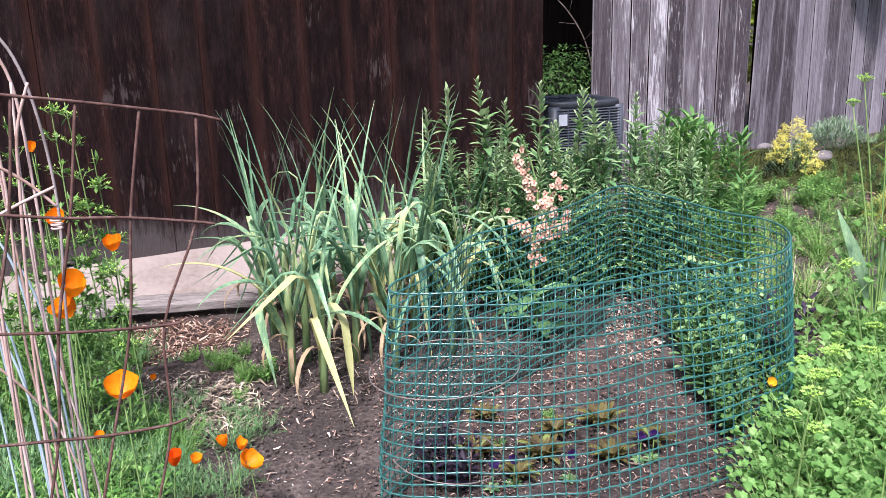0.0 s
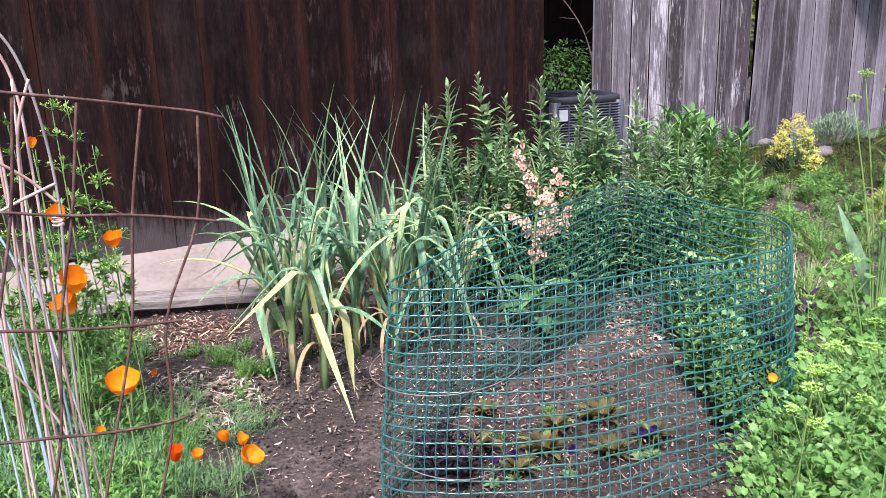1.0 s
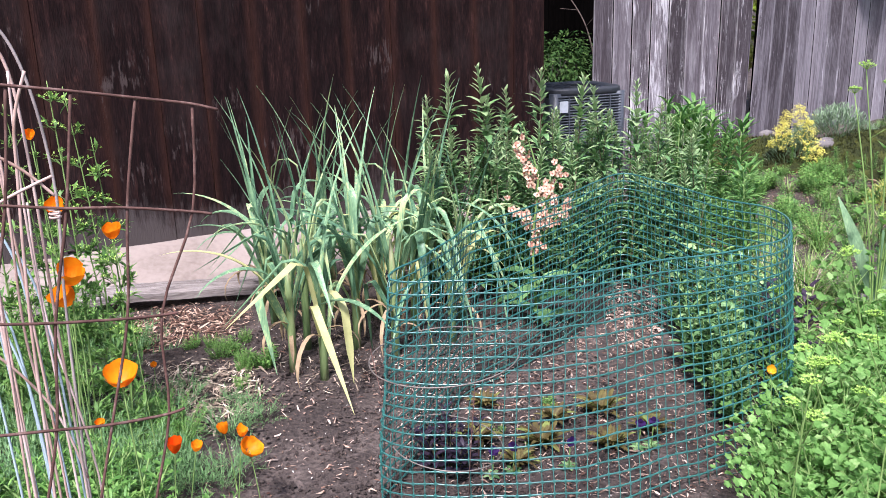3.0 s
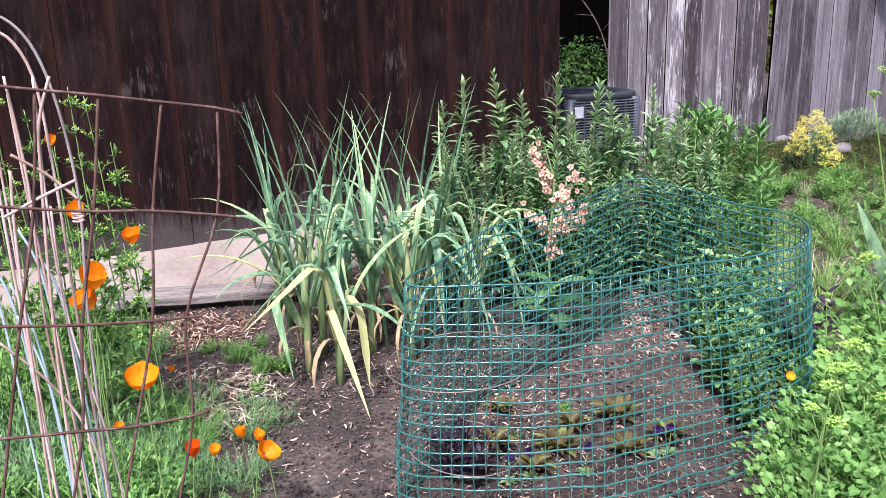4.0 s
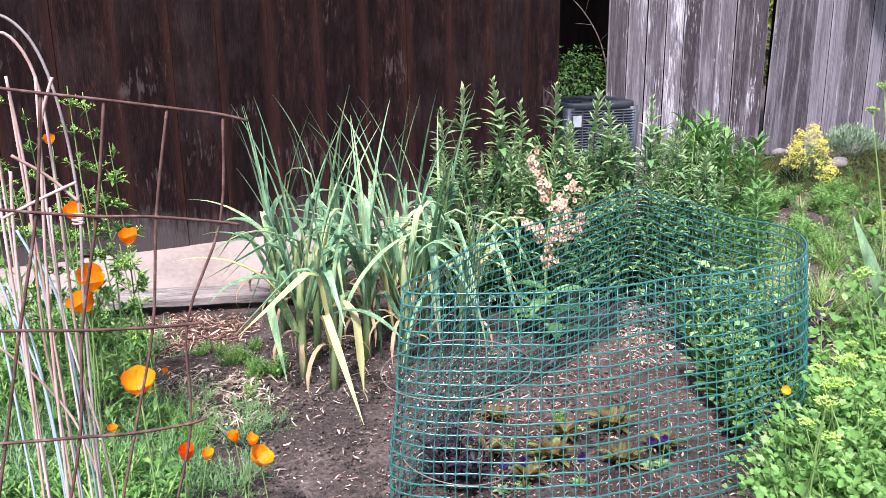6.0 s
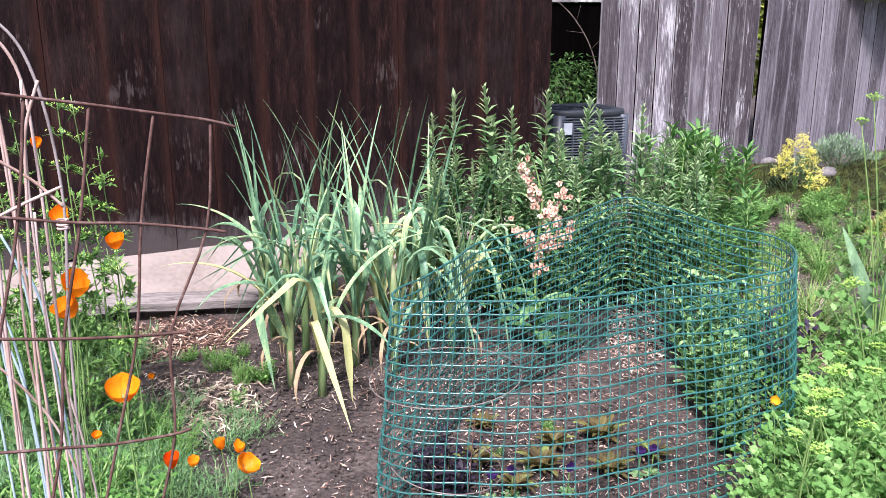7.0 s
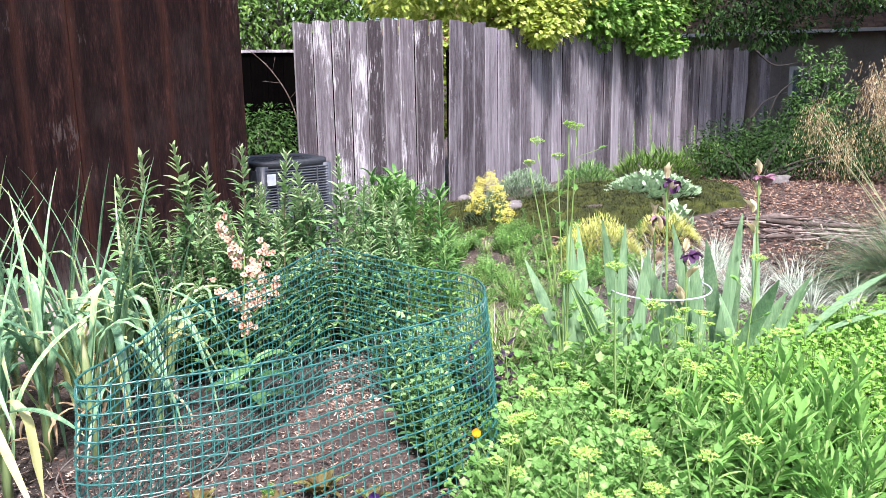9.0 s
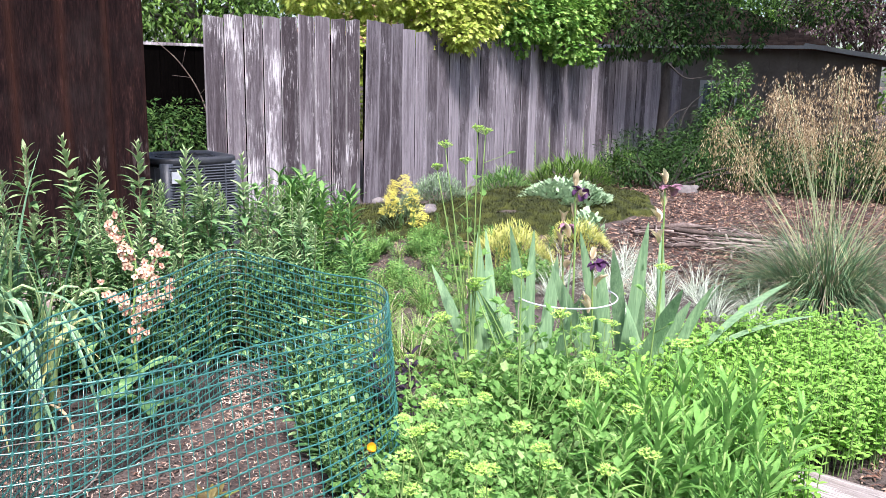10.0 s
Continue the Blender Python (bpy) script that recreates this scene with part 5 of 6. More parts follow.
# ---- salmon flower spike ----
def build_mullein():
    fl = thing("mullein", "flower spike crowded with salmon-pink open flowers", "flower", (0.38, 3.5, 0))
    path = smooth_path([(0, 0, 0), (-0.02, 0, 0.35), (0.0, 0, 0.62), (-0.06, 0.02, 0.84)], 5)
    g = Geo()
    g.tube(path, [0.007 - 0.0003 * k for k in range(len(path))], 6)
    part("stem", g, M["green_stem"], fl)
    for a, b in (((0, 0, 0.45), (0.09, 0, 0.64)), ((0, 0, 0.38), (-0.1, -0.01, 0.5)), ((0, 0, 0.35), (0.1, 0, 0.49))):
        g = Geo()
        g.tube([a, b], [0.004, 0.002], 5)
        part("branch", g, M["green_stem"], fl)
    g = Geo()
    for k in range(60):
        p = path[8].lerp(path[15], uni(0.35, 1.0)) + Vector((uni(-0.012, 0.012), uni(-0.012, 0.012), 0))
        g.leaf(p, (uni(-1, 1), uni(-1, 1), uni(0.1, 1)), UP, 0.02, 0.01, 0.4, 2, "oval")
    for k in range(10):
        a = k * 2.4
        g.leaf((0, 0, 0.02 + 0.02 * k), (math.cos(a), math.sin(a), 0.4), UP, 0.2, 0.07, 1.0, 4, "lance")
    part("foliage", g, M["tall"], fl)["kind"] = "stuff"
    arms = [((-0.01, 0, 0.55), (-0.07, 0.02, 0.78), 0.028), ((0.01, 0, 0.5), (0.09, -0.01, 0.66), 0.035), ((-0.02, 0, 0.42), (-0.11, -0.02, 0.52), 0.03), ((0.0, 0, 0.4), (0.1, 0.0, 0.5), 0.04), ((0.0, 0, 0.3), (0.0, 0, 0.45), 0.03)]
    for k in range(150):
        a0, a1, rr = arms[(0, 1, 1, 3, 3, 2, 0, 4)[k % 8]]
        p = Vector(a0).lerp(Vector(a1), uni(0.1, 1.0)) + Vector((uni(-rr, rr), uni(-rr, rr), uni(-rr, rr)))
        a = uni(0, 6.28)
        d = Vector((uni(-0.7, 0.7), -1, uni(-0.2, 0.7))).normalized()
        s1 = d.orthogonal().normalized()
        s2 = d.cross(s1)
        g, e = Geo(), Geo()
        for q in range(5):
            t = a + q * 1.2566
            o2 = s1 * math.cos(t) + s2 * math.sin(t)
            g.leaf(p + o2 * 0.002, o2 + d * 0.35, d, uni(0.0085, 0.0145), 0.0125, 0.5, 3, "oval", 0.1)
        f = part("flower", g, M["verb"], fl)
        e.blob(p + d * 0.003, (0.0028, 0.0028, 0.0028), 0.2, k, 4, 6)
        part("flower_eye", e, M["verb_eye"], f)


build_mullein()


# ---- green netting ----
RIM = [(-0.14, 2.25), (-0.05, 2.215), (0.1, 2.22), (0.35, 2.25), (0.586, 2.345), (0.813, 2.42), (0.975, 2.52), (1.055, 2.66), (1.09, 2.8), (1.06, 2.92), (0.99, 3.02), (0.91, 3.18), (0.84, 3.37), (0.745, 3.56), (0.61, 3.43), (0.477, 3.24), (0.344, 3.066), (0.198, 2.905), (0.09, 2.8), (0.02, 2.61), (-0.06, 2.43), (-0.125, 2.33)]


def build_net():
    net = thing("netting_cage", "ring of green plastic garden netting round a vegetable bed", "netting")
    ring = smooth_path([(x, y, 0) for x, y in RIM], 30, True)
    # even steps round the ring
    lens = [0.0]
    for i in range(len(ring)):
        lens.append(lens[-1] + (ring[(i + 1) % len(ring)] - ring[i]).length)
    count = int(lens[-1] / 0.0285)
    cols, i = [], 0
    for k in range(count):
        s = lens[-1] * k / count
        while lens[i + 1] < s:
            i += 1
        t = (s - lens[i]) / (lens[i + 1] - lens[i])
        cols.append(ring[i].lerp(ring[(i + 1) % len(ring)], t))
    centre = Vector((0.45, 2.7, 0))
    rows, tall = 20, 0.61

    def node(k, r):
        p = cols[k % count]
        z = tall * (1 - r / (rows - 1))
        out = (p - centre).normalized()
        # the sheet sags a little between its high points, and its rows run uneven
        low = 1 - z / tall
        bulge = 0.05 * low ** 0.8 + low ** 0.5 * (0.02 * noise.noise((p.x * 3.1, p.y * 3.1, z * 3)) + 0.008 * noise.noise((p.x * 13, p.y * 13, z * 9)))
        dz = 0.005 * noise.noise((p.x * 5, p.y * 5, 7.7)) + min(1, low * 4) * 0.007 * noise.noise((p.x * 11, p.y * 11, z * 14))
        slip = Vector((-out.y, out.x, 0)) * (0.007 * noise.noise((p.x * 9, p.y * 9, z * 6 + 3)))
        return p + out * bulge + slip + Vector((0, -0.12 * low * max(0.0, -out.y), z + dz + 0.008))
    for r in range(rows):
        g = Geo()
        g.tube([node(k, r) for k in range(count + 1)], 0.0024 if r else 0.0029, 5, False)
        part("cross_strand", g, M["net"], net)
    for k in range(count):
        g = Geo()
        g.tube([node(k, r) for r in range(rows)], 0.0015, 4)
        part("upright_strand", g, M["net"], net)
    g = Geo()
    for k in range(count):
        for r in range(0, rows):
            p = node(k, r)
            g.box(p, (0.0065, 0.0065, 0.0055))
    part("knot_mass", g, M["net"], net, smooth=False)["kind"] = "stuff"
    # seam where the sheet's two ends are wired together
    for r in (1, 7, 13):
        g = Geo()
        c = node(8, r)
        g.tube([c + Vector((0.006 * math.cos(a), 0.006 * math.sin(a), 0.003 * a)) for a in range(9)], 0.0011, 5)
        part("wire_tie", g, M["wire"], net, "twist of grey wire")


build_net()


def build_tomato_cage():
    tc = thing("wire_plant_support", "round wire plant support with two rings in the bed", "plant support", (-0.005, 2.21, 0))
    for r, z, tilt in ((0.195, 0.42, 0.01), (0.15, 0.17, -0.02)):
        g = Geo()
        g.tube([(r * math.cos(a * 0.15708), r * math.sin(a * 0.15708), z + tilt * math.cos(a * 0.157)) for a in range(41)], 0.0017, 6, False)
        part("ring", g, M["wire"], tc)
    for a in (0.9, 3.0, 5.1):
        g = Geo()
        g.tube([(0.195 * math.cos(a), 0.195 * math.sin(a), 0.43), (0.15 * math.cos(a), 0.15 * math.sin(a), 0.17), (0.13 * math.cos(a), 0.13 * math.sin(a), -0.05)], 0.0013, 6)
        part("leg", g, M["rust"], tc)


build_tomato_cage()
g = Geo()
for k in range(3):
    g.tube(smooth_path([(0.3 + 0.03 * k, 2.15, 0.0), (0.36 + 0.02 * k, 2.25, 0.1), (0.5, 2.4, 0.17 + 0.015 * k), (0.7, 2.55, 0.1)], 6), 0.0008, 5)
lone("bent_wire", g, M["rust"], "thin rusty wires arched over the seedlings", "wire")


# ---- plants inside the netting ----
def build_lettuce(at, s, mat="lettuce", label="young bronze loose-leaf lettuce in dark soil"):
    le = thing("lettuce", label, "lettuce", at, "lettuces in the netting")
    g = Geo()
    for k in range(36):
        a, t = k * 2.4, k / 36
        g.leaf((0.008 * math.cos(a), 0.008 * math.sin(a), 0.008), (math.cos(a), math.sin(a), mix(0.7, 2.6, t)), UP, mix(0.1, 0.06, t) * s * uni(0.8, 1.2), uni(0.016, 0.028) * s, uni(0.2, 1.4), 6, rnd.choice(("oval", "lance")), uni(-0.5, 0.9))
    part("leaf_rosette", g, M[mat], le)
    return le


first = build_lettuce((0.09, 2.5, 0), 0.8)
for x, y, s in ((0.28, 2.47, 1.1), (0.49, 2.66, 1.15), (0.48, 2.44, 0.95), (0.34, 2.62, 0.9), (0.62, 2.52, 1.0), (0.2, 2.36, 0.9), (0.12, 2.75, 0.8)):
    q = copy_thing(first, pose(0, 0, 0))
    q.matrix_basis = pose(x, y, ground_z(x, y), 0, 0, uni(0, 360)) @ Matrix.Scale(s, 4)


def build_bush(name, label, category, at, n, h, spread_r, leaf, width, mat, stem_mat, group="", shape="lance", per=9):
    """A low leafy plant of several stems."""
    b = thing(name, label, category, at, group)
    lv = Geo()
    for k in range(n):
        st = Geo()
        a, r = uni(0, 6.28), spread_r * uni(0, 1) ** 0.6
        e = Vector((r * math.cos(a), r * math.sin(a), h * uni(0.6, 1.05) * (1 - 0.3 * r / spread_r)))
        base = Vector((e.x * 0.35, e.y * 0.35, -0.01))
        st.tube([base, base.lerp(e, 0.5) + Vector((0, 0, 0.02)), e], [0.003, 0.0025, 0.0015], 4)
        part("stem", st, M[stem_mat], b)
        for q in range(per):
            u = (q + 1) / per
            p = base.lerp(e, 0.15 + 0.85 * u)
            for sgn in (0, math.pi):
                t = q * 1.571 + sgn + uni(-0.3, 0.3)
                out = Vector((math.cos(t), math.sin(t), 0))
                if shape == "lobed":
                    lv.lobed(p + out * 0.012, out + UP * uni(0.1, 0.8), UP, leaf * uni(0.7, 1.2), 4, 0.6)
                else:
                    lv.leaf(p, out + UP * mix(0.2, 1.3, u), UP, leaf * mix(1.1, 0.65, u) * uni(0.8, 1.2), width * mix(1.1, 0.7, u), uni(0.3, 1.0), 3, shape, 0.25)
    part("foliage", lv, M[mat], b)["kind"] = "stuff"
    return b


# the duller leaf colour here holds the shadow inside the netting
green_in = build_bush("leafy_vegetable", "leafy green plant growing by the netting", "vegetable", (0.93, 3.0, 0), 16, 0.36, 0.14, 0.055, 0.026, "tall", "green_stem", "greens in the netting", "oval")
for x, y, s in ((0.9, 2.78, 0.95), (1.0, 3.2, 1.0), (1.12, 3.3, 1.0), (0.9, 2.6, 0.7), (1.13, 3.05, 0.9), (0.98, 3.4, 1.0)):
    q = copy_thing(green_in, pose(0, 0, 0))
    q.matrix_basis = pose(x, y, ground_z(x, y), 0, 0, uni(0, 360)) @ Matrix.Scale(s, 4)
build_bush("basil", "small plant with dark purple leaves beside the netting", "herb", (0.0, 2.34, 0), 12, 0.2, 0.12, 0.05, 0.02, "basil", "stem", "", "lance", 7)
build_bush("purple_leaf_plant", "dark purple-leaved stem at the end of the netting", "perennial", (1.24, 3.0, 0), 5, 0.42, 0.12, 0.1, 0.035, "basil", "stem", "", "lance", 5)


def build_pansy(at):
    p = thing("pansy", "small deep violet pansy near the soil", "flower", at, "pansies in the bed")
    g = Geo()
    g.tube([(0, 0, -0.01), (0.005, 0, 0.09)], 0.0018, 5)
    part("stem", g, M["green_stem"], p)
    g = Geo()
    for q in range(5):
        t = 1.57 + q * 1.2566
        o2 = Vector((math.cos(t), -0.2, math.sin(t)))
        g.leaf((0.005, -0.004, 0.09), o2, (0, -1, 0.3), 0.016, 0.017, 0.3, 3, "oval", 0.1)
    part("corolla", g, M["pansy"], p)
    g = Geo()
    for q in range(7):
        g.leaf((0, 0, 0.005), (math.cos(q * 0.9), math.sin(q * 0.9), 0.5), UP, 0.03, 0.014, 0.7, 3, "oval")
    part("foliage", g, M["tall"], p)["kind"] = "stuff"
    return p


first = build_pansy((0.12, 2.3, 0))
for x, y in ((0.18, 2.32), (0.56, 2.42), (0.6, 2.43), (0.34, 2.33)):
    copy_thing(first, pose(x, y, ground_z(x, y), 0, 0, uni(-40, 40)))


# ---- poppies ----
def build_poppy(at, face, size, mat="poppy", cup=0.6, label="open orange poppy on a thin stem"):
    """The flower head stands at the given place; its stem reaches the soil."""
    x, y, z = at
    p = thing("poppy", label, "flower", (x, y, 0), "orange poppies")
    g = Geo()
    dx, dy = uni(-0.05, 0.05), uni(-0.05, 0.05)
    g.tube(smooth_path([(dx, dy, -0.01), (dx * 0.6, dy * 0.6, z * 0.5), (0, 0, z - size * 0.1)], 5), 0.0009 if mat == "gold" else 0.0014, 5)
    part("stem", g, M["green_stem"], p)
    axis = Vector(face).normalized()
    s1 = axis.orthogonal().normalized()
    s2 = axis.cross(s1)
    a0 = uni(0, 6.28)
    wide, deep = size * (0.66 - 0.25 * cup), size * (0.5 + 0.32 * cup)
    base = Vector((0, 0, z)) - axis * deep * 0.45
    for q in range(4):
        t0 = a0 + q * 1.571 + uni(-0.15, 0.15)
        grow, tuck, seed = uni(0.88, 1.1), 1.0 - 0.07 * (q % 2), uni(0, 50)
        g = Geo()
        nu, nv = 8, 6
        for j in range(nv + 1):
            v = j / nv
            for i in range(nu + 1):
                u = -1 + 2 * i / nu
                rim = v * grow * (1 - 0.13 * u * u + 0.1 * noise.noise((u * 2.3, seed, 0.3)))
                t = t0 + u * 1.15 * (0.4 + 0.6 * v ** 0.6)
                r = wide * tuck * (0.1 + 0.9 * math.sin(min(1.5, rim * 1.35))) * (1 + 0.06 * noise.noise((u * 3, v * 2, seed)))
                hgt = deep * (rim ** 1.5) * (1 - 0.05 * math.cos(u * 5 + seed) * v)
                g.v.append(base + axis * hgt + (s1 * math.cos(t) + s2 * math.sin(t)) * r)
        for j in range(nv):
            for i in range(nu):
                a = j * (nu + 1) + i
                g.f.append((a, a + 1, a + nu + 2, a + nu + 1))
        part("petal", g, M[mat], p)
    return p


for at, face, size, mat, cup in (
    ((-0.97, 2.18, 1.02), (0.3, -0.6, 0.7), 0.03, "poppy", 0.8), ((-0.81, 1.92, 0.9), (0.1, -0.6, 0.8), 0.04, "poppy", 0.5),
    ((-0.87, 2.33, 0.74), (0.1, -0.35, 1), 0.052, "poppy", 0.75), ((-0.58, 1.46, 0.89), (0.3, -0.4, 1), 0.045, "poppy", 0.6),
    ((-0.595, 1.46, 0.855), (-0.3, -0.5, 0.8), 0.045, "poppy", 0.6), ((-0.462, 1.314, 0.783), (0.15, -0.3, 1), 0.05, "poppy", 0.45),
    ((-0.58, 1.8, 0.4), (0.1, -0.2, 1), 0.042, "poppy_red", 1.0), ((-0.59, 1.96, 0.31), (0.3, -0.1, 1), 0.032, "poppy", 0.8),
    ((-0.57, 2.12, 0.27), (-0.2, -0.1, 1), 0.036, "poppy", 0.95), ((-0.53, 2.14, 0.25), (0.2, -0.1, 1), 0.038, "poppy", 0.95),
    ((-0.51, 2.12, 0.215), (0.7, -0.25, 0.8), 0.058, "poppy", 0.3), ((-0.75, 1.84, 0.44), (0.2, -0.4, 0.9), 0.022, "poppy", 0.6),
    ((-0.95, 2.7, 0.2), (0, -0.5, 1), 0.022, "poppy", 0.6), ((0.8, 2.1, 0.4), (0, -0.6, 0.8), 0.025, "gold", 0.6),
):
    if mat == "gold":
        build_poppy(at, face, size, mat, cup, "small yellow-orange flower beside the netting")
    else:
        build_poppy(at, face, size, mat, cup)


def build_ferny(form):
    f = thing("poppy_foliage", "clump of finely divided grey-green poppy leaves", "foliage", (0, 0, 0), "ferny clumps")
    g = Geo()
    for k in range(26):
        a, el = uni(0, 6.28), uni(0.3, 2.2)
        d = Vector((math.cos(a), math.sin(a), el)).normalized()
        L = uni(0.14, 0.26)
        pts = [d * (L * t) + Vector((0, 0, -0.25 * L * t * t)) for t in (0.0, 0.35, 0.65, 1.0)]
        for i in range(3):
            g.leaf(pts[i], pts[i + 1] - pts[i], UP, (pts[i + 1] - pts[i]).length * 1.05, 0.0035, 0.0, 1, "strap", flat=True)
        for q in range(14):
            u = uni(0.35, 1.0)
            p = d * (L * u) + Vector((0, 0, -0.25 * L * u * u))
            g.leaf(p, d + Vector((uni(-1, 1), uni(-1, 1), uni(-0.6, 1))), UP, uni(0.02, 0.05), 0.0035, uni(-0.6, 0.8), 2, "blade", flat=True)
    part("foliage", g, M["poppy_leaf"], f)["kind"] = "stuff"
    return f


ferny = [build_ferny(i) for i in range(3)]
places = []
for k in range(80):
    if k >= 66:
        x, y = oval(-0.8, 2.78, 0.24, 0.26)()
    elif k < 42:
        x, y = oval(-1.14, 2.1, 0.32, 0.55)()
    elif k < 52:
        x, y = oval(-0.72, 2.42, 0.12, 0.22)()
    else:
        x, y = oval(-1.4, 2.85, 0.3, 0.45)()
    places.append((x, y, uni(0.35, 0.65) if k >= 66 else uni(0.6, 1.15) if not 42 <= k < 52 else uni(0.5, 0.8)))
for k, (x, y, s) in enumerate(places):
    m = pose(x, y, ground_z(x, y) - 0.005, 0, 0, uni(0, 360)) @ Matrix.Scale(s, 4)
    q = ferny[k] if k < 3 else copy_thing(ferny[k % 3], pose(0, 0, 0))
    q.matrix_basis = m


def build_herb(form):
    if form == 1:
        return build_bush("low_herb", "low bright green herb with small cut leaves", "herb", (0, 0, 0), 15, 0.16, 0.13, 0.019, 0.01, "herb", "green_stem", "low herbs among the poppies", "lobed", 12)
    return build_bush("low_herb", "low bright green herb with small soft leaves", "herb", (0, 0, 0), 15, 0.17, 0.13, 0.032, 0.0065, "herb", "green_stem", "low herbs among the poppies", "lance", 13)


herbs = [build_herb(i) for i in range(3)]
for k in range(172):
    if k >= 145:
        x, y = oval(1.85, 4.1, 0.45, 0.9, -0.2)()
        s = uni(0.4, 0.9)
    elif k >= 125:
        x, y = oval(-1.0, 2.45, 0.22, 0.22)()
        s = uni(0.5, 0.85)
    elif k >= 85:
        x, y = oval(2.5, 5.3, 0.8, 0.9)()
        s = uni(0.5, 1.2)
    elif k < 50:
        x, y = oval(-0.92, 1.75, 0.36, 0.45)()
        s = uni(0.9, 1.7)
    elif k < 57:
        x, y = oval(-0.9, 3.3, 0.2, 0.12)()
        s = uni(0.25, 0.5)
    elif k < 62:
        x, y = oval(-1.3, 3.38, 0.1, 0.1)()
        s = uni(0.5, 0.9)
    elif k < 68:
        x, y = oval(-0.76, 3.08, 0.12, 0.14)()
        s = uni(0.35, 0.65)
    elif k < 72:
        x, y = oval(0.3, 2.5, 0.2, 0.3)()
        s = uni(0.15, 0.3)
    else:
        x, y = oval(1.25, 2.2, 0.25, 0.5)()
        s = uni(0.7, 1.2)
    m = pose(x, y, ground_z(x, y) - 0.005, 0, 0, uni(0, 360)) @ Matrix.Scale(s, 4)
    q = herbs[k] if k < 3 else copy_thing(herbs[1 if 85 <= k < 125 or k >= 145 else k % 3], pose(0, 0, 0))
    q.matrix_basis = m


# ---- flowering parsley ----
def build_parsley(form, tall, heads):
    p = thing("parsley", "flowering parsley with toothed leaves and yellow-green umbels", "herb", (0, 0, 0), "parsley plants")
    st, lv = Geo(), Geo()
    tops = []
    for k in range(heads):
        a, r = uni(0, 6.28), uni(0.02, 0.17)
        e = Vector((r * math.cos(a), r * math.sin(a), tall * (uni(0.72, 1.08) if tall < 1 else uni(0.92, 1.07))))
        path = smooth_path([(0, 0, -0.01), (e.x * 0.35, e.y * 0.35, e.z * 0.5), e], 4)
        sg = Geo()
        sg.tube(path, [mix(0.0045, 0.0018, i / 8) for i in range(9)], 5)
        part("stem", sg, M["green_stem"], p)
        tops.append(e)
        for q in range(5):
            u = uni(0.3, 0.95)
            b = path[int(u * 8)]
            t = uni(0, 6.28)
            out = Vector((math.cos(t), math.sin(t), uni(0.2, 0.9)))
            tip = b + out.normalized() * uni(0.04, 0.09)
            st.tube([b, tip], [0.0015, 0.001], 4)
            for w in range(3):
                lv.lobed(tip, out + Vector((uni(-0.9, 0.9), uni(-0.9, 0.9), uni(-0.3, 0.3))), UP, uni(0.02, 0.037), 4, 0.72)
    for k in range(34):
        a = uni(0, 6.28)
        L = uni(0.14, 0.36) * (tall / 0.5) ** 0.5
        d = Vector((math.cos(a), math.sin(a), uni(0.6, 2.2))).normalized()
        tip = d * L
        st.tube([(0, 0, 0), tip * 0.5 + UP * 0.015, tip], [0.0025, 0.002, 0.0012], 4)
        for w in range(9):
            b = tip * uni(0.62, 1.08)
            lv.lobed(b + Vector((uni(-0.035, 0.035), uni(-0.035, 0.035), uni(-0.02, 0.02))), d + Vector((uni(-1, 1), uni(-1, 1), uni(-0.7, 0.3))), UP, uni(0.02, 0.037), 4, 0.72)
    part("stalk_mass", st, M["green_stem"], p)["kind"] = "stuff"
    part("foliage", lv, M["parsley"], p)["kind"] = "stuff"
    for e in tops:
        g = Geo()
        R = uni(0.028, 0.048) if tall < 1 else uni(0.018, 0.03)
        for k in range(20):
            a, r = k * 2.4, R * math.sqrt((k + 0.5) / 20)
            c = e + Vector((r * math.cos(a) + uni(-0.004, 0.004), r * math.sin(a) + uni(-0.004, 0.004), 0.026 - r * 0.5 + uni(-0.004, 0.004)))
            g.tube([e, c], 0.0006, 3, False)
            for w in range(4):
                t = w * 1.57 + k
                g.leaf(c, (math.cos(t), math.sin(t), 0.5), UP, 0.0105, 0.0095, 0.3, 1, "strap", flat=True)
        part("umbel", g, M["umbel"], p, "flat yellow-green flower head")
    return p


pars = [build_parsley(0, 0.5, 1), build_parsley(1, 0.44, 1), build_parsley(2, 0.58, 1), build_parsley(3, 0.4, 1)]
tallp = build_parsley(4, 1.05, 5)
tallp.matrix_basis = pose(1.53, 3.0, 0)
spots = [(1.6, 2.75, 1.2), (1.75, 2.6, 1.15), (1.5, 2.55, 1.15), (1.9, 2.75, 1.1), (1.72, 2.85, 1.25), (1.42, 2.8, 1.1), (2.05, 2.6, 1.1), (2.1, 3.45, 0.8), (2.35, 3.35, 0.75), (2.6, 3.3, 0.7), (1.75, 3.55, 0.8), (2.5, 3.65, 0.6), (0.84, 2.08, 0.8), (0.93, 2.2, 0.85), (0.8, 1.92, 0.8), (1.02, 2.36, 0.9), (0.9, 2.0, 0.7), (0.99, 2.12, 0.75), (0.9, 1.75, 0.8), (1.08, 2.35, 0.8), (1.12, 2.6, 0.85), (1.05, 1.95, 0.9)]
for k in range(48):
    x, y = oval(1.52, 2.65, 0.46, 0.95, -0.35)()
    spots.append((x, y, uni(0.75, 1.0) * (1.0 if y < 2.4 else mix(0.95, 0.6, min(1, (y - 2.4) / 0.8)))))
for k in range(9):
    x, y = oval(1.08, 1.72, 0.22, 0.25)()
    spots.append((x, y, uni(0.6, 0.85)))
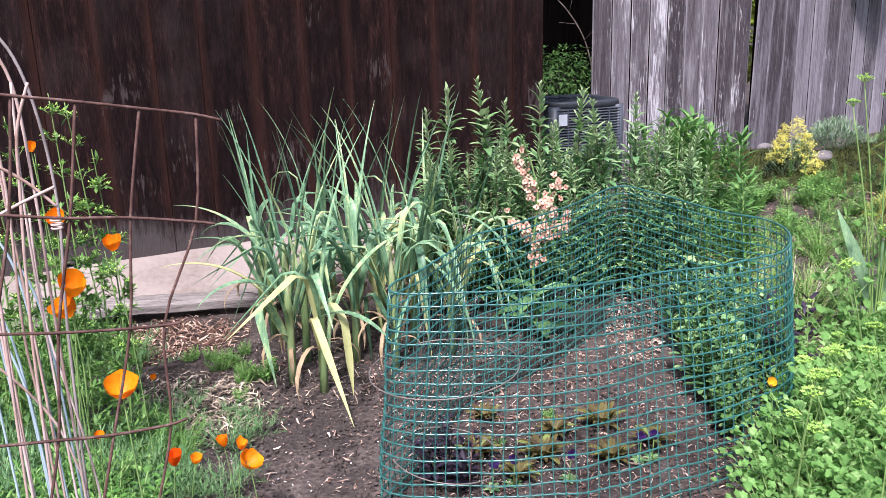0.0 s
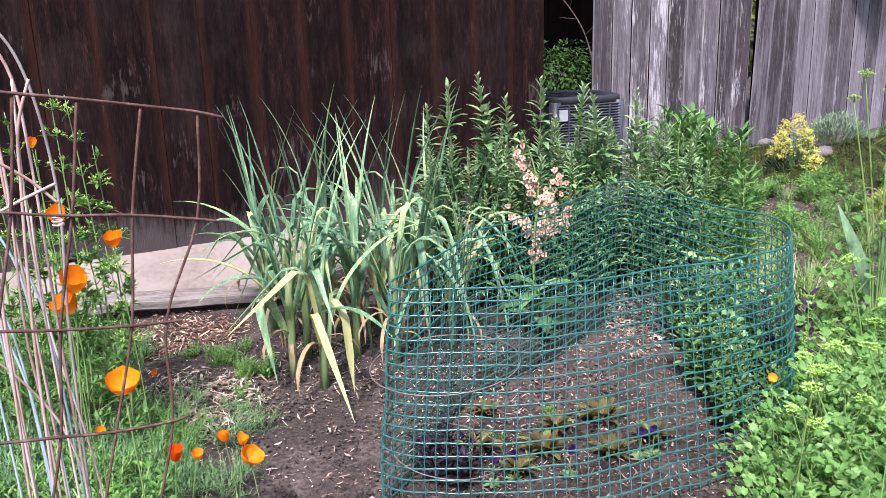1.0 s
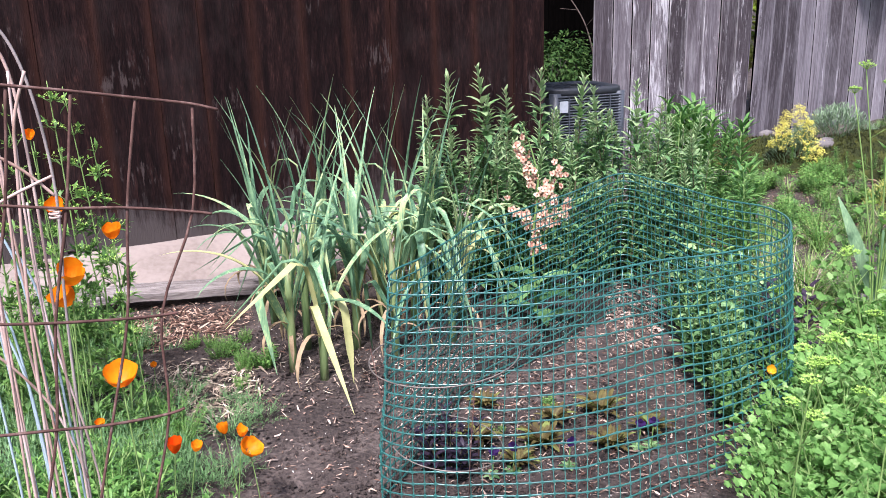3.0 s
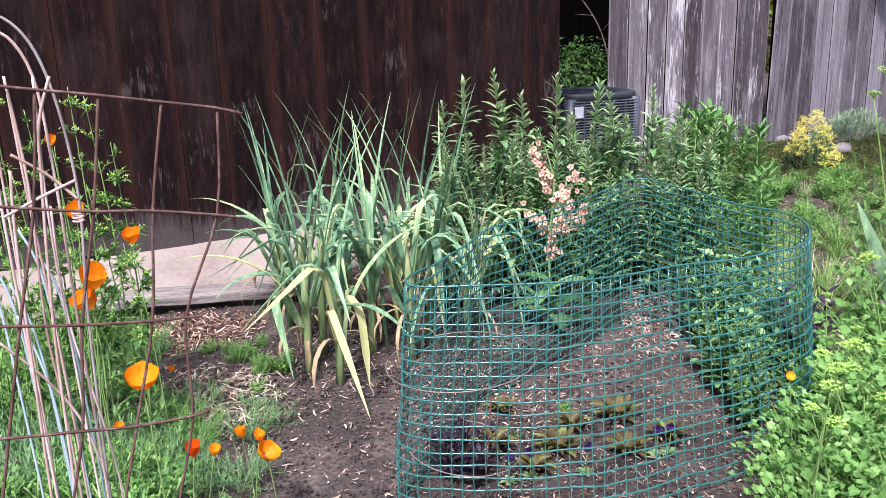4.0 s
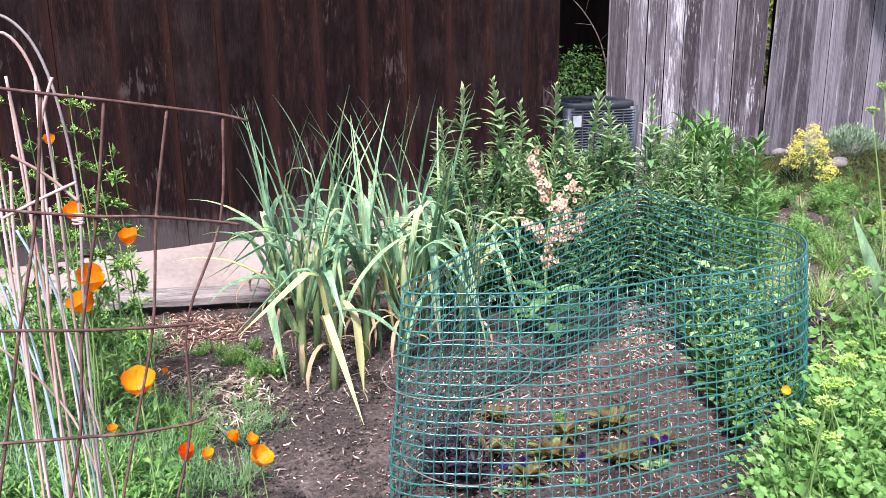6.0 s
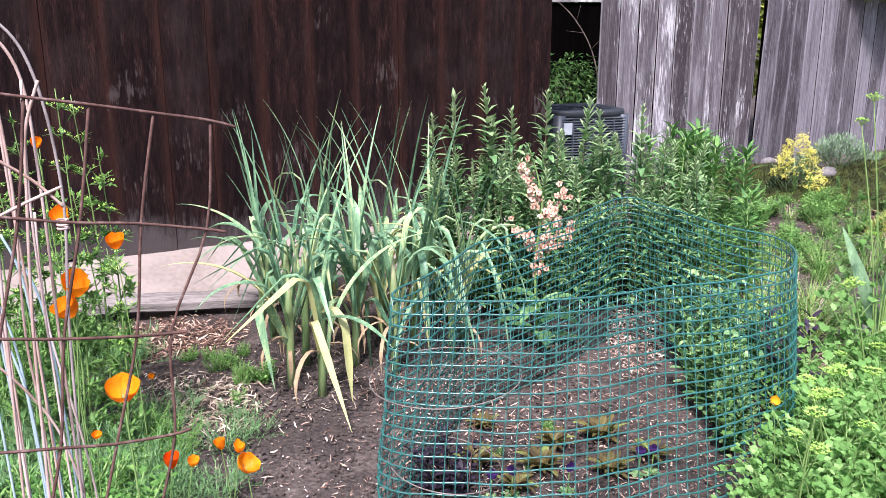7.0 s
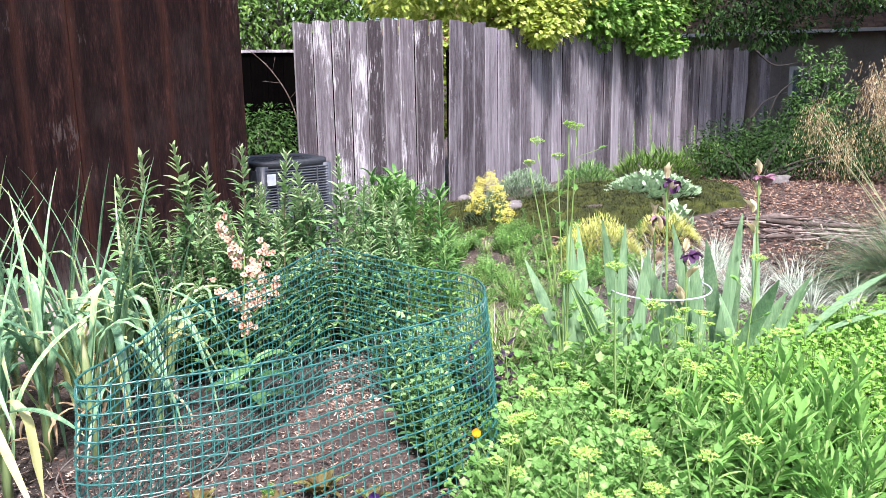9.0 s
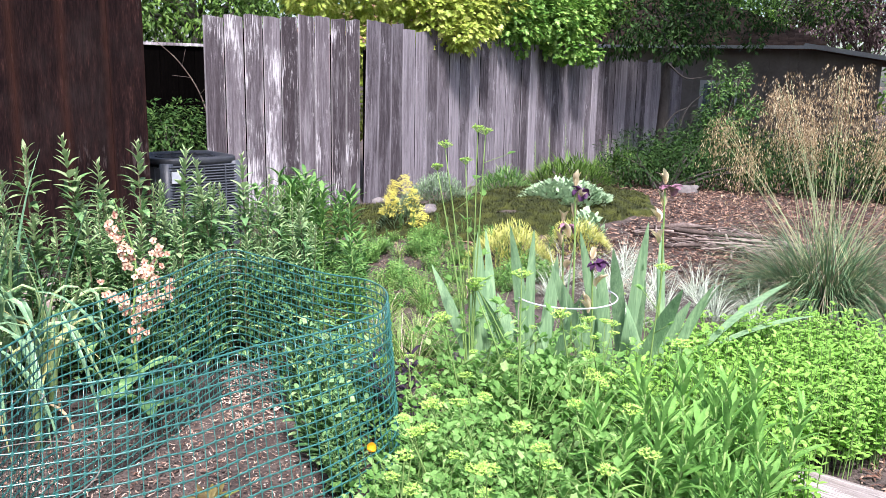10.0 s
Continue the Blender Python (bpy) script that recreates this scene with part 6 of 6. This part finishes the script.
spots = [s for s in spots if not (s[1] > 2.95 and s[0] / (s[1] - 0.21) < 0.52)]
for k, (x, y, s) in enumerate(spots):
    m = pose(x, y, ground_z(x, y) - 0.005, uni(-5, 5), uni(-5, 5), uni(0, 360)) @ Matrix.Scale(s, 4)
    q = pars[k] if k < 4 else copy_thing(pars[k % 4], pose(0, 0, 0))
    q.matrix_basis = m

# tall spindly chervil by the barn
for k, (x, y, h) in enumerate(((-1.12, 2.6, 1.12), (-1.07, 2.64, 1.1), (-1.03, 2.66, 0.95), (-1.2, 2.6, 0.95), (-1.28, 2.7, 1.05), (-1.16, 2.8, 0.8), (-1.32, 2.55, 1.12), (-1.4, 2.62, 1.0), (-1.24, 2.5, 0.9), (-1.1, 2.5, 0.72), (-1.0, 2.58, 0.66))):
    c = thing("chervil", "spindly herb with feathery leaves and tiny yellow-green flowers", "herb", (x, y, 0), "spindly herbs by the barn")
    st, lv, um = Geo(), Geo(), Geo()
    path = smooth_path([(0, 0, -0.01), (0.02, 0.01, h * 0.5), (uni(-0.03, 0.03), 0, h)], 6)
    st.tube(path, [mix(0.004, 0.0013, i / 12) for i in range(13)], 5)
    for q in range(38):
        u = uni(0.12, 0.97)
        b = path[int(u * 12)]
        t = uni(0, 6.28)
        out = Vector((math.cos(t), math.sin(t), uni(0.5, 1.4))).normalized()
        L = uni(0.05, 0.12) * (1.25 - u)
        e = b + out * L
        st.tube([b, e], 0.0011, 4)
        for w in range(9 if u < 0.75 else 3):
            lv.leaf(b.lerp(e, uni(0.4, 1)), out + Vector((uni(-1, 1), uni(-1, 1), uni(-0.8, 0.5))), UP, uni(0.02, 0.045), 0.011, 0.5, 2, "lance", flat=True)
        if u > 0.5:
            for w in range(9):
                um.leaf(e + Vector((uni(-0.012, 0.012), uni(-0.012, 0.012), uni(0, 0.008))), (uni(-1, 1), uni(-1, 1), 0.5), UP, 0.008, 0.007, 0.2, 1, "strap", flat=True)
    part("stem_mass", st, M["green_stem"], c)["kind"] = "stuff"
    part("foliage", lv, M["chervil"], c)["kind"] = "stuff"
    part("bloom_mass", um, M["umbel"], c)["kind"] = "stuff"
for k in range(26):
    x, y = oval(-1.6, 2.95, 0.3, 0.5)()
    q = copy_thing(herbs[k % 3], pose(0, 0, 0))
    q.matrix_basis = pose(x, y, 0, 0, 0, uni(0, 360)) @ Matrix.Diagonal((1.2, 1.2, uni(1.3, 2.4), 1))


# ---- mint patch and lance-leaved shoots ----
def build_mint():
    st, lv = Geo(), Geo()
    for k in range(1600):
        x, y = oval(2.6, 2.5, 0.95, 0.5, 0.45)()
        if x > 2.1 and abs((x - 2.3) * 0.914 + (y - 2.0) * 0.407) < 0.16 and y < 2.1 or (x > 2.4 and y < 2.06):
            continue
        h = uni(0.16, 0.3)
        b = Vector((x, y, ground_z(x, y)))
        e = b + Vector((uni(-0.04, 0.04), uni(-0.04, 0.04), h))
        st.tube([b, e], [0.0022, 0.0014], 4, False)
        for q in range(6):
            u = 0.3 + 0.7 * q / 5
            p = b.lerp(e, u)
            for s in (0, math.pi):
                t = q * 1.571 + s + k
                L = mix(0.032, 0.02, u) * uni(0.7, 1.3)
                lv.leaf(p, (math.cos(t), math.sin(t), mix(0.1, 0.8, u)), UP, L * 1.4, L * 0.72, uni(0.3, 1.1), 4, "lance", uni(0.1, 0.6))
    ob = thing("mint_patch", "dense patch of bright green mint with small paired leaves", "mint", kind="stuff")
    part("stem_mass", st, M["green_stem"], ob)
    part("foliage", lv, M["mint"], ob)["kind"] = "stuff"


build_mint()


def build_lily(form):
    h = uni(0.4, 0.52)
    li = thing("lance_leaved_perennial", "upright perennial with long glossy lance-shaped leaves", "perennial", (0, 0, 0), "lance-leaved shoots")
    g = Geo()
    g.tube([(0, 0, -0.01), (0.01, 0, h)], [0.005, 0.003], 5)
    part("stem", g, M["green_stem"], li)
    g = Geo()
    for k in range(34):
        u = 0.12 + 0.88 * k / 34
        a = k * 2.4
        out = Vector((math.cos(a), math.sin(a), 0))
        L = mix(0.155, 0.095, u) * uni(0.8, 1.15)
        g.leaf((0.01 * u, 0, h * u), out + UP * mix(0.4, 3.0, u ** 2.2), UP, L, uni(0.015, 0.0215), mix(1.3, 0.3, u), 5, "lance", 0.35)
    part("foliage", g, M["lily"], li)["kind"] = "stuff"
    return li


lilies = [build_lily(i) for i in range(3)]
for k in range(34):
    x, y = oval(1.66, 1.94, 0.36, 0.3, 0.5)()
    m = pose(x, y, ground_z(x, y), uni(-14, 14), uni(-14, 14), uni(0, 360)) @ Matrix.Scale(uni(0.72, 1.0), 4)
    q = lilies[k] if k < 3 else copy_thing(lilies[k % 3], pose(0, 0, 0))
    q.matrix_basis = m


# ---- irises ----
def build_iris(at, turn, n, L, label="fan of broad grey-green iris sword leaves"):
    ir = thing("iris_plant", label, "iris", (at[0], at[1], ground_z(*at)), "irises", turn=turn)
    for k in range(n):
        u = (k - (n - 1) / 2) / max(1, (n - 1) / 2)
        g = Geo()
        g.leaf((u * 0.03, uni(-0.01, 0.01), -0.01), (u * 0.36 + uni(-0.1, 0.1), uni(-0.15, 0.15), 1), (uni(-0.5, 0.6), 1, 0), L * uni(0.6, 1.05) * (1 - 0.2 * abs(u)), uni(0.044, 0.062), uni(-0.3, 0.5), 8, "sword", 0.12)
        part("sword_leaf", g, M["iris"], ir)
    return ir


for at, turn, n, L in (((1.68, 3.08), 10, 6, 0.84), ((1.8, 3.02), -50, 5, 0.78), ((2.0, 3.0), 30, 5, 0.72), ((2.14, 2.93), -60, 5, 0.84), ((2.3, 2.82), 15, 5, 0.74), ((1.94, 3.2), -10, 4, 0.74), ((2.28, 3.0), -50, 4, 0.72)):
    build_iris(at, turn, n, L)
for x0, dirn in ((2.55, (0.85, 0.0, 0.62)), (2.62, (0.95, -0.1, 0.3))):
    g = Geo()
    g.leaf((x0, 2.85, 0.22), dirn, (-0.3, 0.2, 1), 0.5, 0.062, 0.3, 6, "sword", 0.12)
    lone("iris_leaf", g, M["iris"], "broad iris leaf leaning out over the mint", "leaf", "irises")


def build_iris_bloom(x, y, h, dark):
    b = thing("fading_iris", "fading iris with withered tan and dark purple blooms", "iris", (x, y, ground_z(x, y)), "iris stalks")
    g = Geo()
    g.tube(smooth_path([(0, 0, 0), (0.015, 0, h * 0.5), (0, 0, h)], 5), [0.006 - 0.00025 * k for k in range(11)], 6)
    part("stalk", g, M["green_stem"], b)
    for k in range(4):
        z = h + 0.03 - k * 0.085 * uni(0.7, 1.3)
        tilt = Vector((uni(-0.35, 0.35), uni(-0.35, 0.35), 0)) * (k > 0)
        g = Geo()
        a = uni(0, 6.28)
        for q in range(4):
            g.leaf((tilt.x * 0.05, tilt.y * 0.05, z - 0.02), (math.cos(a + q) * 0.3 + tilt.x, math.sin(a + q) * 0.3 + tilt.y, 1), UP, uni(0.04, 0.075), uni(0.018, 0.03), uni(-0.3, 0.8), 4, "lance", 0.9)
        part("withered_bloom", g, M["iris_dry"], b, "papery tan withered bloom")
    for q in range(10):
        a = q * 2.4
        g = Geo()
        g.leaf((0.02, -0.01, h - 0.01), (math.cos(a), math.sin(a), uni(-0.6, 0.9)), UP, uni(0.03, 0.05), 0.03, uni(0.5, 1.8), 4, "oval", 0.6)
        part("petal", g, M["iris_bloom" if dark else "iris_pink"], b, "dark purple crumpled petal" if dark else "mauve crumpled petal")


build_iris_bloom(2.0, 3.05, 0.88, True)
build_iris_bloom(2.27, 2.84, 0.9, False)
build_iris_bloom(1.98, 2.88, 0.62, True)
build_iris_bloom(2.08, 3.25, 0.7, False)
# white ring that holds the irises up
sup = thing("ring_support", "white wire ring holding up the iris leaves", "plant support", (1.95, 3.0, 0))
g = Geo()
g.tube([(0.2 * math.cos(a * 0.1745), 0.2 * math.sin(a * 0.1745), 0.46) for a in range(17, 38)], 0.0028, 7)
part("ring", g, M["white_wire"], sup)
for a in (17, 37):
    g = Geo()
    x, y = 0.2 * math.cos(a * 0.1745), 0.2 * math.sin(a * 0.1745)
    g.tube([(x, y, -0.05), (x, y, 0.46)], 0.0018, 6)
    part("leg", g, M["wire"], sup)


# ---- far bed: moss, cushions, grasses ----
def build_moss(cx, cy, rx, ry, d, tufts):
    g = Geo()
    n, m = int(rx * 70), int(ry * 90)
    side = Vector((-d.y, d.x))
    for j in range(m + 1):
        for i in range(n + 1):
            u, w = -1.25 + 2.5 * i / n, -1.15 + 2.3 * j / m
            x, y = cx + d.x * u * rx + side.x * w * ry, cy + d.y * u * rx + side.y * w * ry
            r = u * u + w * w + 0.35 * noise.noise((x * 1.4, y * 1.4, 3))
            z = ground_z(x, y) + (0.04 if r < 1.05 else -0.05) + 0.065 * noise.noise((x * 3.5, y * 3.5, 2)) + 0.02 * noise.noise((x * 19, y * 19, 5))
            g.v.append((x, y, z))
    for j in range(m):
        for i in range(n):
            a = j * (n + 1) + i
            g.f.append((a, a + 1, a + n + 2, a + n + 1))
    for _ in range(tufts):
        u, w = uni(-1, 1), uni(-1, 1)
        if u * u + w * w > 1:
            continue
        x, y = cx + d.x * u * rx * 0.98 + side.x * w * ry * 0.98, cy + d.y * u * rx * 0.98 + side.y * w * ry * 0.98
        g.leaf((x, y, ground_z(x, y) + 0.03 + 0.065 * noise.noise((x * 3.5, y * 3.5, 2))), (uni(-1, 1), uni(-1, 1), 1.2), UP, uni(0.02, 0.045), 0.011, 0.3, 1, "strap", flat=True)
    lone("moss_mound", g, M["moss"], "low mound covered in dark olive-green moss", "moss", kind="stuff")


build_moss(4.15, 6.95, 1.7, 0.85, Vector((0.9, 0.436)), 19000)
build_moss(2.75, 6.98, 0.75, 0.6, Vector((1.0, 0.0)), 6000)


def cushion(name, label, at, r, h, n, leaf, width, mat, shape="lance", up=0.8, category="plant"):
    c = thing(name, label, category, (at[0], at[1], ground_z(*at)))
    g = Geo()
    for k in range(n):
        a, q = uni(0, 6.28), uni(0, 1) ** 0.5
        p = Vector((r * q * math.cos(a), r * q * math.sin(a), h * (1 - q * q) * uni(0.55, 1.05)))
        p += Vector((noise.noise(p * 9), noise.noise(p * 9 + UP), 0)) * 0.04
        d = Vector((math.cos(a) * q, math.sin(a) * q, up)) + Vector((uni(-0.6, 0.6), uni(-0.6, 0.6), uni(-0.3, 0.3)))
        g.leaf(p, d, UP, leaf * uni(0.7, 1.3), width, uni(0.1, 0.7), 2, shape, flat=True)
    part("foliage", g, M[mat], c)["kind"] = "stuff"
    g = Geo()
    for k in range(12):
        a = k * 0.52
        g.tube([(0, 0, -0.01), (r * 0.6 * math.cos(a), r * 0.6 * math.sin(a), h * 0.5)], 0.004, 4)
    part("stem_mass", g, M["stem"], c)["kind"] = "stuff"
    return c


al = cushion("alyssum", "mound of small bright yellow flowers spilling over stones", (2.66, 6.5), 0.19, 0.27, 520, 0.05, 0.014, "santolina")
g = Geo()
for k in range(190):
    a, q = uni(0, 6.28), uni(0, 1) ** 0.5
    if k > 140:
        # a lobe that hangs down in front
        c = Vector((0.04 + uni(-0.06, 0.06), -0.24 + uni(-0.08, 0.05), uni(-0.05, 0.15)))
    else:
        c = Vector((0.18 * q * math.cos(a), 0.18 * q * math.sin(a), 0.34 * (1 - q * q * 0.8) * uni(0.85, 1.2) + 0.04))
    for w in range(rnd.choice((7, 10, 14, 18))):
        p = c + Vector((rnd.gauss(0, 0.014), rnd.gauss(0, 0.014), rnd.gauss(0, 0.011)))
        for t in (0.0, 1.57, 3.14, 4.71):
            g.leaf(p, (math.cos(t + w), math.sin(t + w) - 0.4, 0.5), UP, 0.011, 0.01, 0.3, 1, "strap", flat=True)
part("bloom_mass", g, M["yellow_flower"], al, "clusters of bright yellow flowers")["kind"] = "stuff"
cushion("lavender_cotton", "grey-green cushion plant with tiny yellow buds", (3.3, 7.2), 0.36, 0.3, 3000, 0.045, 0.007, "santolina")
cushion("sedum", "pale grey-green mat of fleshy leaves on moss", (4.45, 6.85), 0.42, 0.17, 1300, 0.055, 0.036, "sedum", "oval")
cushion("sedum", "small pale grey-green leafy rosettes by the moss", (3.95, 5.75), 0.16, 0.26, 160, 0.06, 0.04, "sedum", "oval")
cushion("golden_shrub", "small shrub with feathery golden-yellow leaves", (3.0, 5.3), 0.33, 0.3, 2400, 0.05, 0.0065, "yellow_shrub")
cushion("golden_shrub", "low golden-yellow feathery shrub", (3.75, 5.6), 0.26, 0.22, 1500, 0.05, 0.0065, "yellow_shrub")
cushion("iberis", "fine dark green cushion at the foot of the fence", (4.6, 8.3), 0.35, 0.3, 1200, 0.09, 0.01, "phlox")
cushion("daylily", "arching green strap leaves at the fence foot", (5.9, 9.0), 0.5, 0.3, 700, 0.17, 0.018, "hedge")
cushion("daylily", "green strap leaves beside the dark shrub", (6.9, 9.3), 0.5, 0.3, 600, 0.17, 0.018, "hedge")
for x, y, h in ((5.4, 8.7, 0.75), (5.75, 8.9, 0.8), (6.15, 9.1, 0.7), (6.6, 9.2, 0.62), (5.15, 8.6, 0.6), (7.0, 9.3, 0.6)):
    sp = thing("spiked_perennial", "thin spike of tiny pale buds before the fence", "flower", (x, y, 0), "thin flower spikes")
    g = Geo()
    g.tube([(0, 0, 0), (0.02, 0, h * 0.5), (0.0, 0, h)], [0.004, 0.003, 0.0015], 4)
    part("stem", g, M["green_stem"], sp)
    g = Geo()
    for k in range(40):
        u = uni(0.35, 1)
        a = uni(0, 6.28)
        g.leaf((0, 0, h * u), (math.cos(a), math.sin(a), 0.3), UP, 0.02, 0.014, 0.3, 1, "strap", flat=True)
    part("bud_mass", g, M["umbel"], sp)["kind"] = "stuff"
for c, s, seed in (((2.8, 7.4, 0.06), (0.08, 0.06, 0.05), 1), ((3.1, 6.9, 0.0), (0.09, 0.08, 0.06), 2), ((3.0, 6.75, 0.03), (0.07, 0.06, 0.05), 3), ((6.9, 8.0, 0.03), (0.16, 0.1, 0.08), 4), ((1.75, 3.55, 0.03), (0.09, 0.07, 0.04), 5)):
    g = Geo()
    g.blob((0, 0, 0), s, 0.5, seed, 9, 14)
    lone("pale_rock", g, M["stone"], "pale rough rock set in the garden bed", "rock", "rocks", at=(c[0], c[1], ground_z(c[0], c[1]) + c[2]))


def tuft(name, label, at, n, L, width, mat, lean=0.6, bend=1.2, r=0.06, group="", dry=0.0):
    t = thing(name, label, "grass", (at[0], at[1], ground_z(*at) - 0.01), group)
    g, dr = Geo(), Geo()
    for k in range(n):
        a, q = uni(0, 6.28), uni(0, 1)
        out = Vector((math.cos(a), math.sin(a), 0))
        (dr if uni(0, 1) < dry else g).leaf(out * (r * uni(0, 1)), out * lean * q + UP, UP if q > 0.05 else out, L * uni(0.55, 1.1), width, bend * uni(0.4, 1.4), 5, "blade", flat=True)
    part("foliage", g, M[mat], t)["kind"] = "stuff"
    if dr.v:
        part("dry_foliage", dr, M["straw"], t, "dry straw-coloured blades")["kind"] = "stuff"
    return t


fg = tuft("feather_grass", "fountain of blue-green grass with golden drooping seed heads", (4.25, 3.7), 2600, 0.78, 0.0085, "stipa", 1.6, 1.8, 0.24, dry=0.14)
heads = Geo()
right = Vector((0.653, -0.757, 0))
# drooping plumes: sideways and forward offset, height, spread, stalks
for side, fore, top, wide, count in ((-0.36, 0.1, 1.34, 0.26, 9), (-0.05, -0.1, 1.38, 0.27, 9), (0.3, 0.1, 1.22, 0.25, 8), (-0.68, 0.05, 1.1, 0.2, 5), (0.55, -0.1, 1.05, 0.22, 5), (-0.2, 0.35, 1.12, 0.22, 4)):
    apex = right * side + Vector((-0.653 * 0.0 - right.y, right.x, 0)) * fore + UP * top
    for k in range(count):
        a = uni(0, 6.28)
        e = apex + Vector((math.cos(a), math.sin(a), 0)) * (wide * uni(0.05, 0.4)) + UP * uni(-0.16, 0.02)
        foot = Vector((uni(-0.1, 0.1), uni(-0.1, 0.1), 0.03))
        path = smooth_path([foot, foot.lerp(e, 0.5) + Vector((e.x, e.y, 0)) * -0.06, e], 6)
        g = Geo()
        g.tube(path, [mix(0.0026, 0.0009, i / 12) for i in range(13)], 5)
        part("stalk", g, M["stipa_stem"], fg)
        for w in range(20):
            b = path[9 + int(uni(0, 3.99))]
            t = uni(0, 6.28)
            out = Vector((math.cos(t), math.sin(t), 0))
            reach, fall = wide * uni(0.1, 0.9), uni(0.03, 0.28)
            last = b
            for q in range(1, 8):
                v = q / 7
                c = b + out * (reach * math.sin(v * 1.57)) + UP * (0.07 * math.sin(v * 3.14) - fall * v * v)
                heads.leaf(last, c - last, UP, (c - last).length, 0.0011, 0.0, 1, "strap", flat=True)
                last = c
                for z in range(3 if v > 0.3 else 1):
                    heads.leaf(c + Vector((uni(-0.015, 0.015), uni(-0.015, 0.015), uni(-0.015, 0.01))), (uni(-0.35, 0.35) + out.x * 0.25, uni(-0.35, 0.35) + out.y * 0.25, -1), (uni(-1, 1), uni(-1, 1), 0.2), uni(0.012, 0.024), uni(0.0026, 0.0047), 0.2, 2, "lance", flat=True)
part("seed_heads", heads, M["oat"], fg, "golden drooping spikelets")["kind"] = "stuff"
for x, y, L in ((3.55, 3.95, 0.34), (3.4, 3.7, 0.32), (3.7, 4.2, 0.32), (3.25, 3.95, 0.3), (3.5, 3.5, 0.28), (3.1, 4.3, 0.32), (3.35, 4.55, 0.34), (3.6, 4.75, 0.34), (3.05, 4.75, 0.36), (3.75, 5.0, 0.3), (2.85, 4.5, 0.3), (2.9, 3.8, 0.26), (3.3, 4.2, 0.3), (3.55, 4.4, 0.3), (3.75, 3.75, 0.26)):
    tuft("silver_grass", "tuft of silvery white variegated grass", (x, y), 95, L, 0.005, "white_grass", 1.3, 1.3, 0.06, "silver grass tufts")
for x, y, L, nn in ((1.5, 3.5, 0.3, 120), (1.62, 3.75, 0.26, 110), (1.75, 4.05, 0.22, 90), (1.42, 3.85, 0.32, 150), (1.55, 4.1, 0.26, 120), (1.7, 4.4, 0.2, 90), (1.35, 4.3, 0.2, 80), (1.85, 4.9, 0.2, 70), (2.1, 5.3, 0.16, 60), (1.5, 3.65, 0.34, 150), (2.3, 4.6, 0.2, 70), (2.5, 5.5, 0.16, 60), (2.0, 4.5, 0.24, 90), (2.2, 5.0, 0.2, 80), (1.75, 4.7, 0.22, 90), (2.6, 5.0, 0.18, 70), (2.35, 5.8, 0.16, 60), (2.75, 5.9, 0.15, 60)):
    tuft("grass_tuft", "loose tuft of green and yellow garden grass", (x, y), nn, L, 0.005, "grass", 1.0, 1.1, 0.09, "garden grass tufts", 0.2)
# small weeds with narrow leaves between the netting and the far bed
for k in range(60):
    x, y = oval(2.15, 5.1, 0.8, 1.35, -0.45)()
    q = copy_thing(narrow_forms[k % 3], pose(0, 0, 0))
    q.matrix_basis = pose(x, y, ground_z(x, y) - 0.01, uni(-9, 9), uni(-9, 9), uni(0, 360)) @ Matrix.Scale(uni(0.15, 0.36), 4)

# pile of cut sticks
for k in range(58):
    thick = k < 9
    a = math.radians(uni(-95, -20) if thick else uni(-120, 60))
    L = uni(0.45, 0.95) if thick else uni(0.15, 0.6)
    c = Vector((uni(4.6, 5.3), uni(4.85, 5.8), 0))
    d = Vector((math.cos(a), math.sin(a), uni(-0.05, 0.05)))
    g = Geo()
    r = uni(0.011, 0.02) if thick else uni(0.004, 0.01)
    mid = Vector((uni(-0.05, 0.05), uni(-0.05, 0.05), uni(-0.01, 0.03)))
    g.tube(smooth_path([-d * L / 2, -d * L * 0.2 + mid, d * L * 0.25 - mid * 0.6, d * L / 2], 4), [r * 1.1] * 4 + [r * 0.95] * 4 + [r * 0.75] * 4 + [r * 0.6], 7)
    lone("stick", g, M["stick"], "cut grey-brown stick lying in a pile on mulch", "stick", "stick pile", at=(c.x, c.y, ground_z(c.x, c.y) + r + 0.01 + (k % 4) * 0.025))
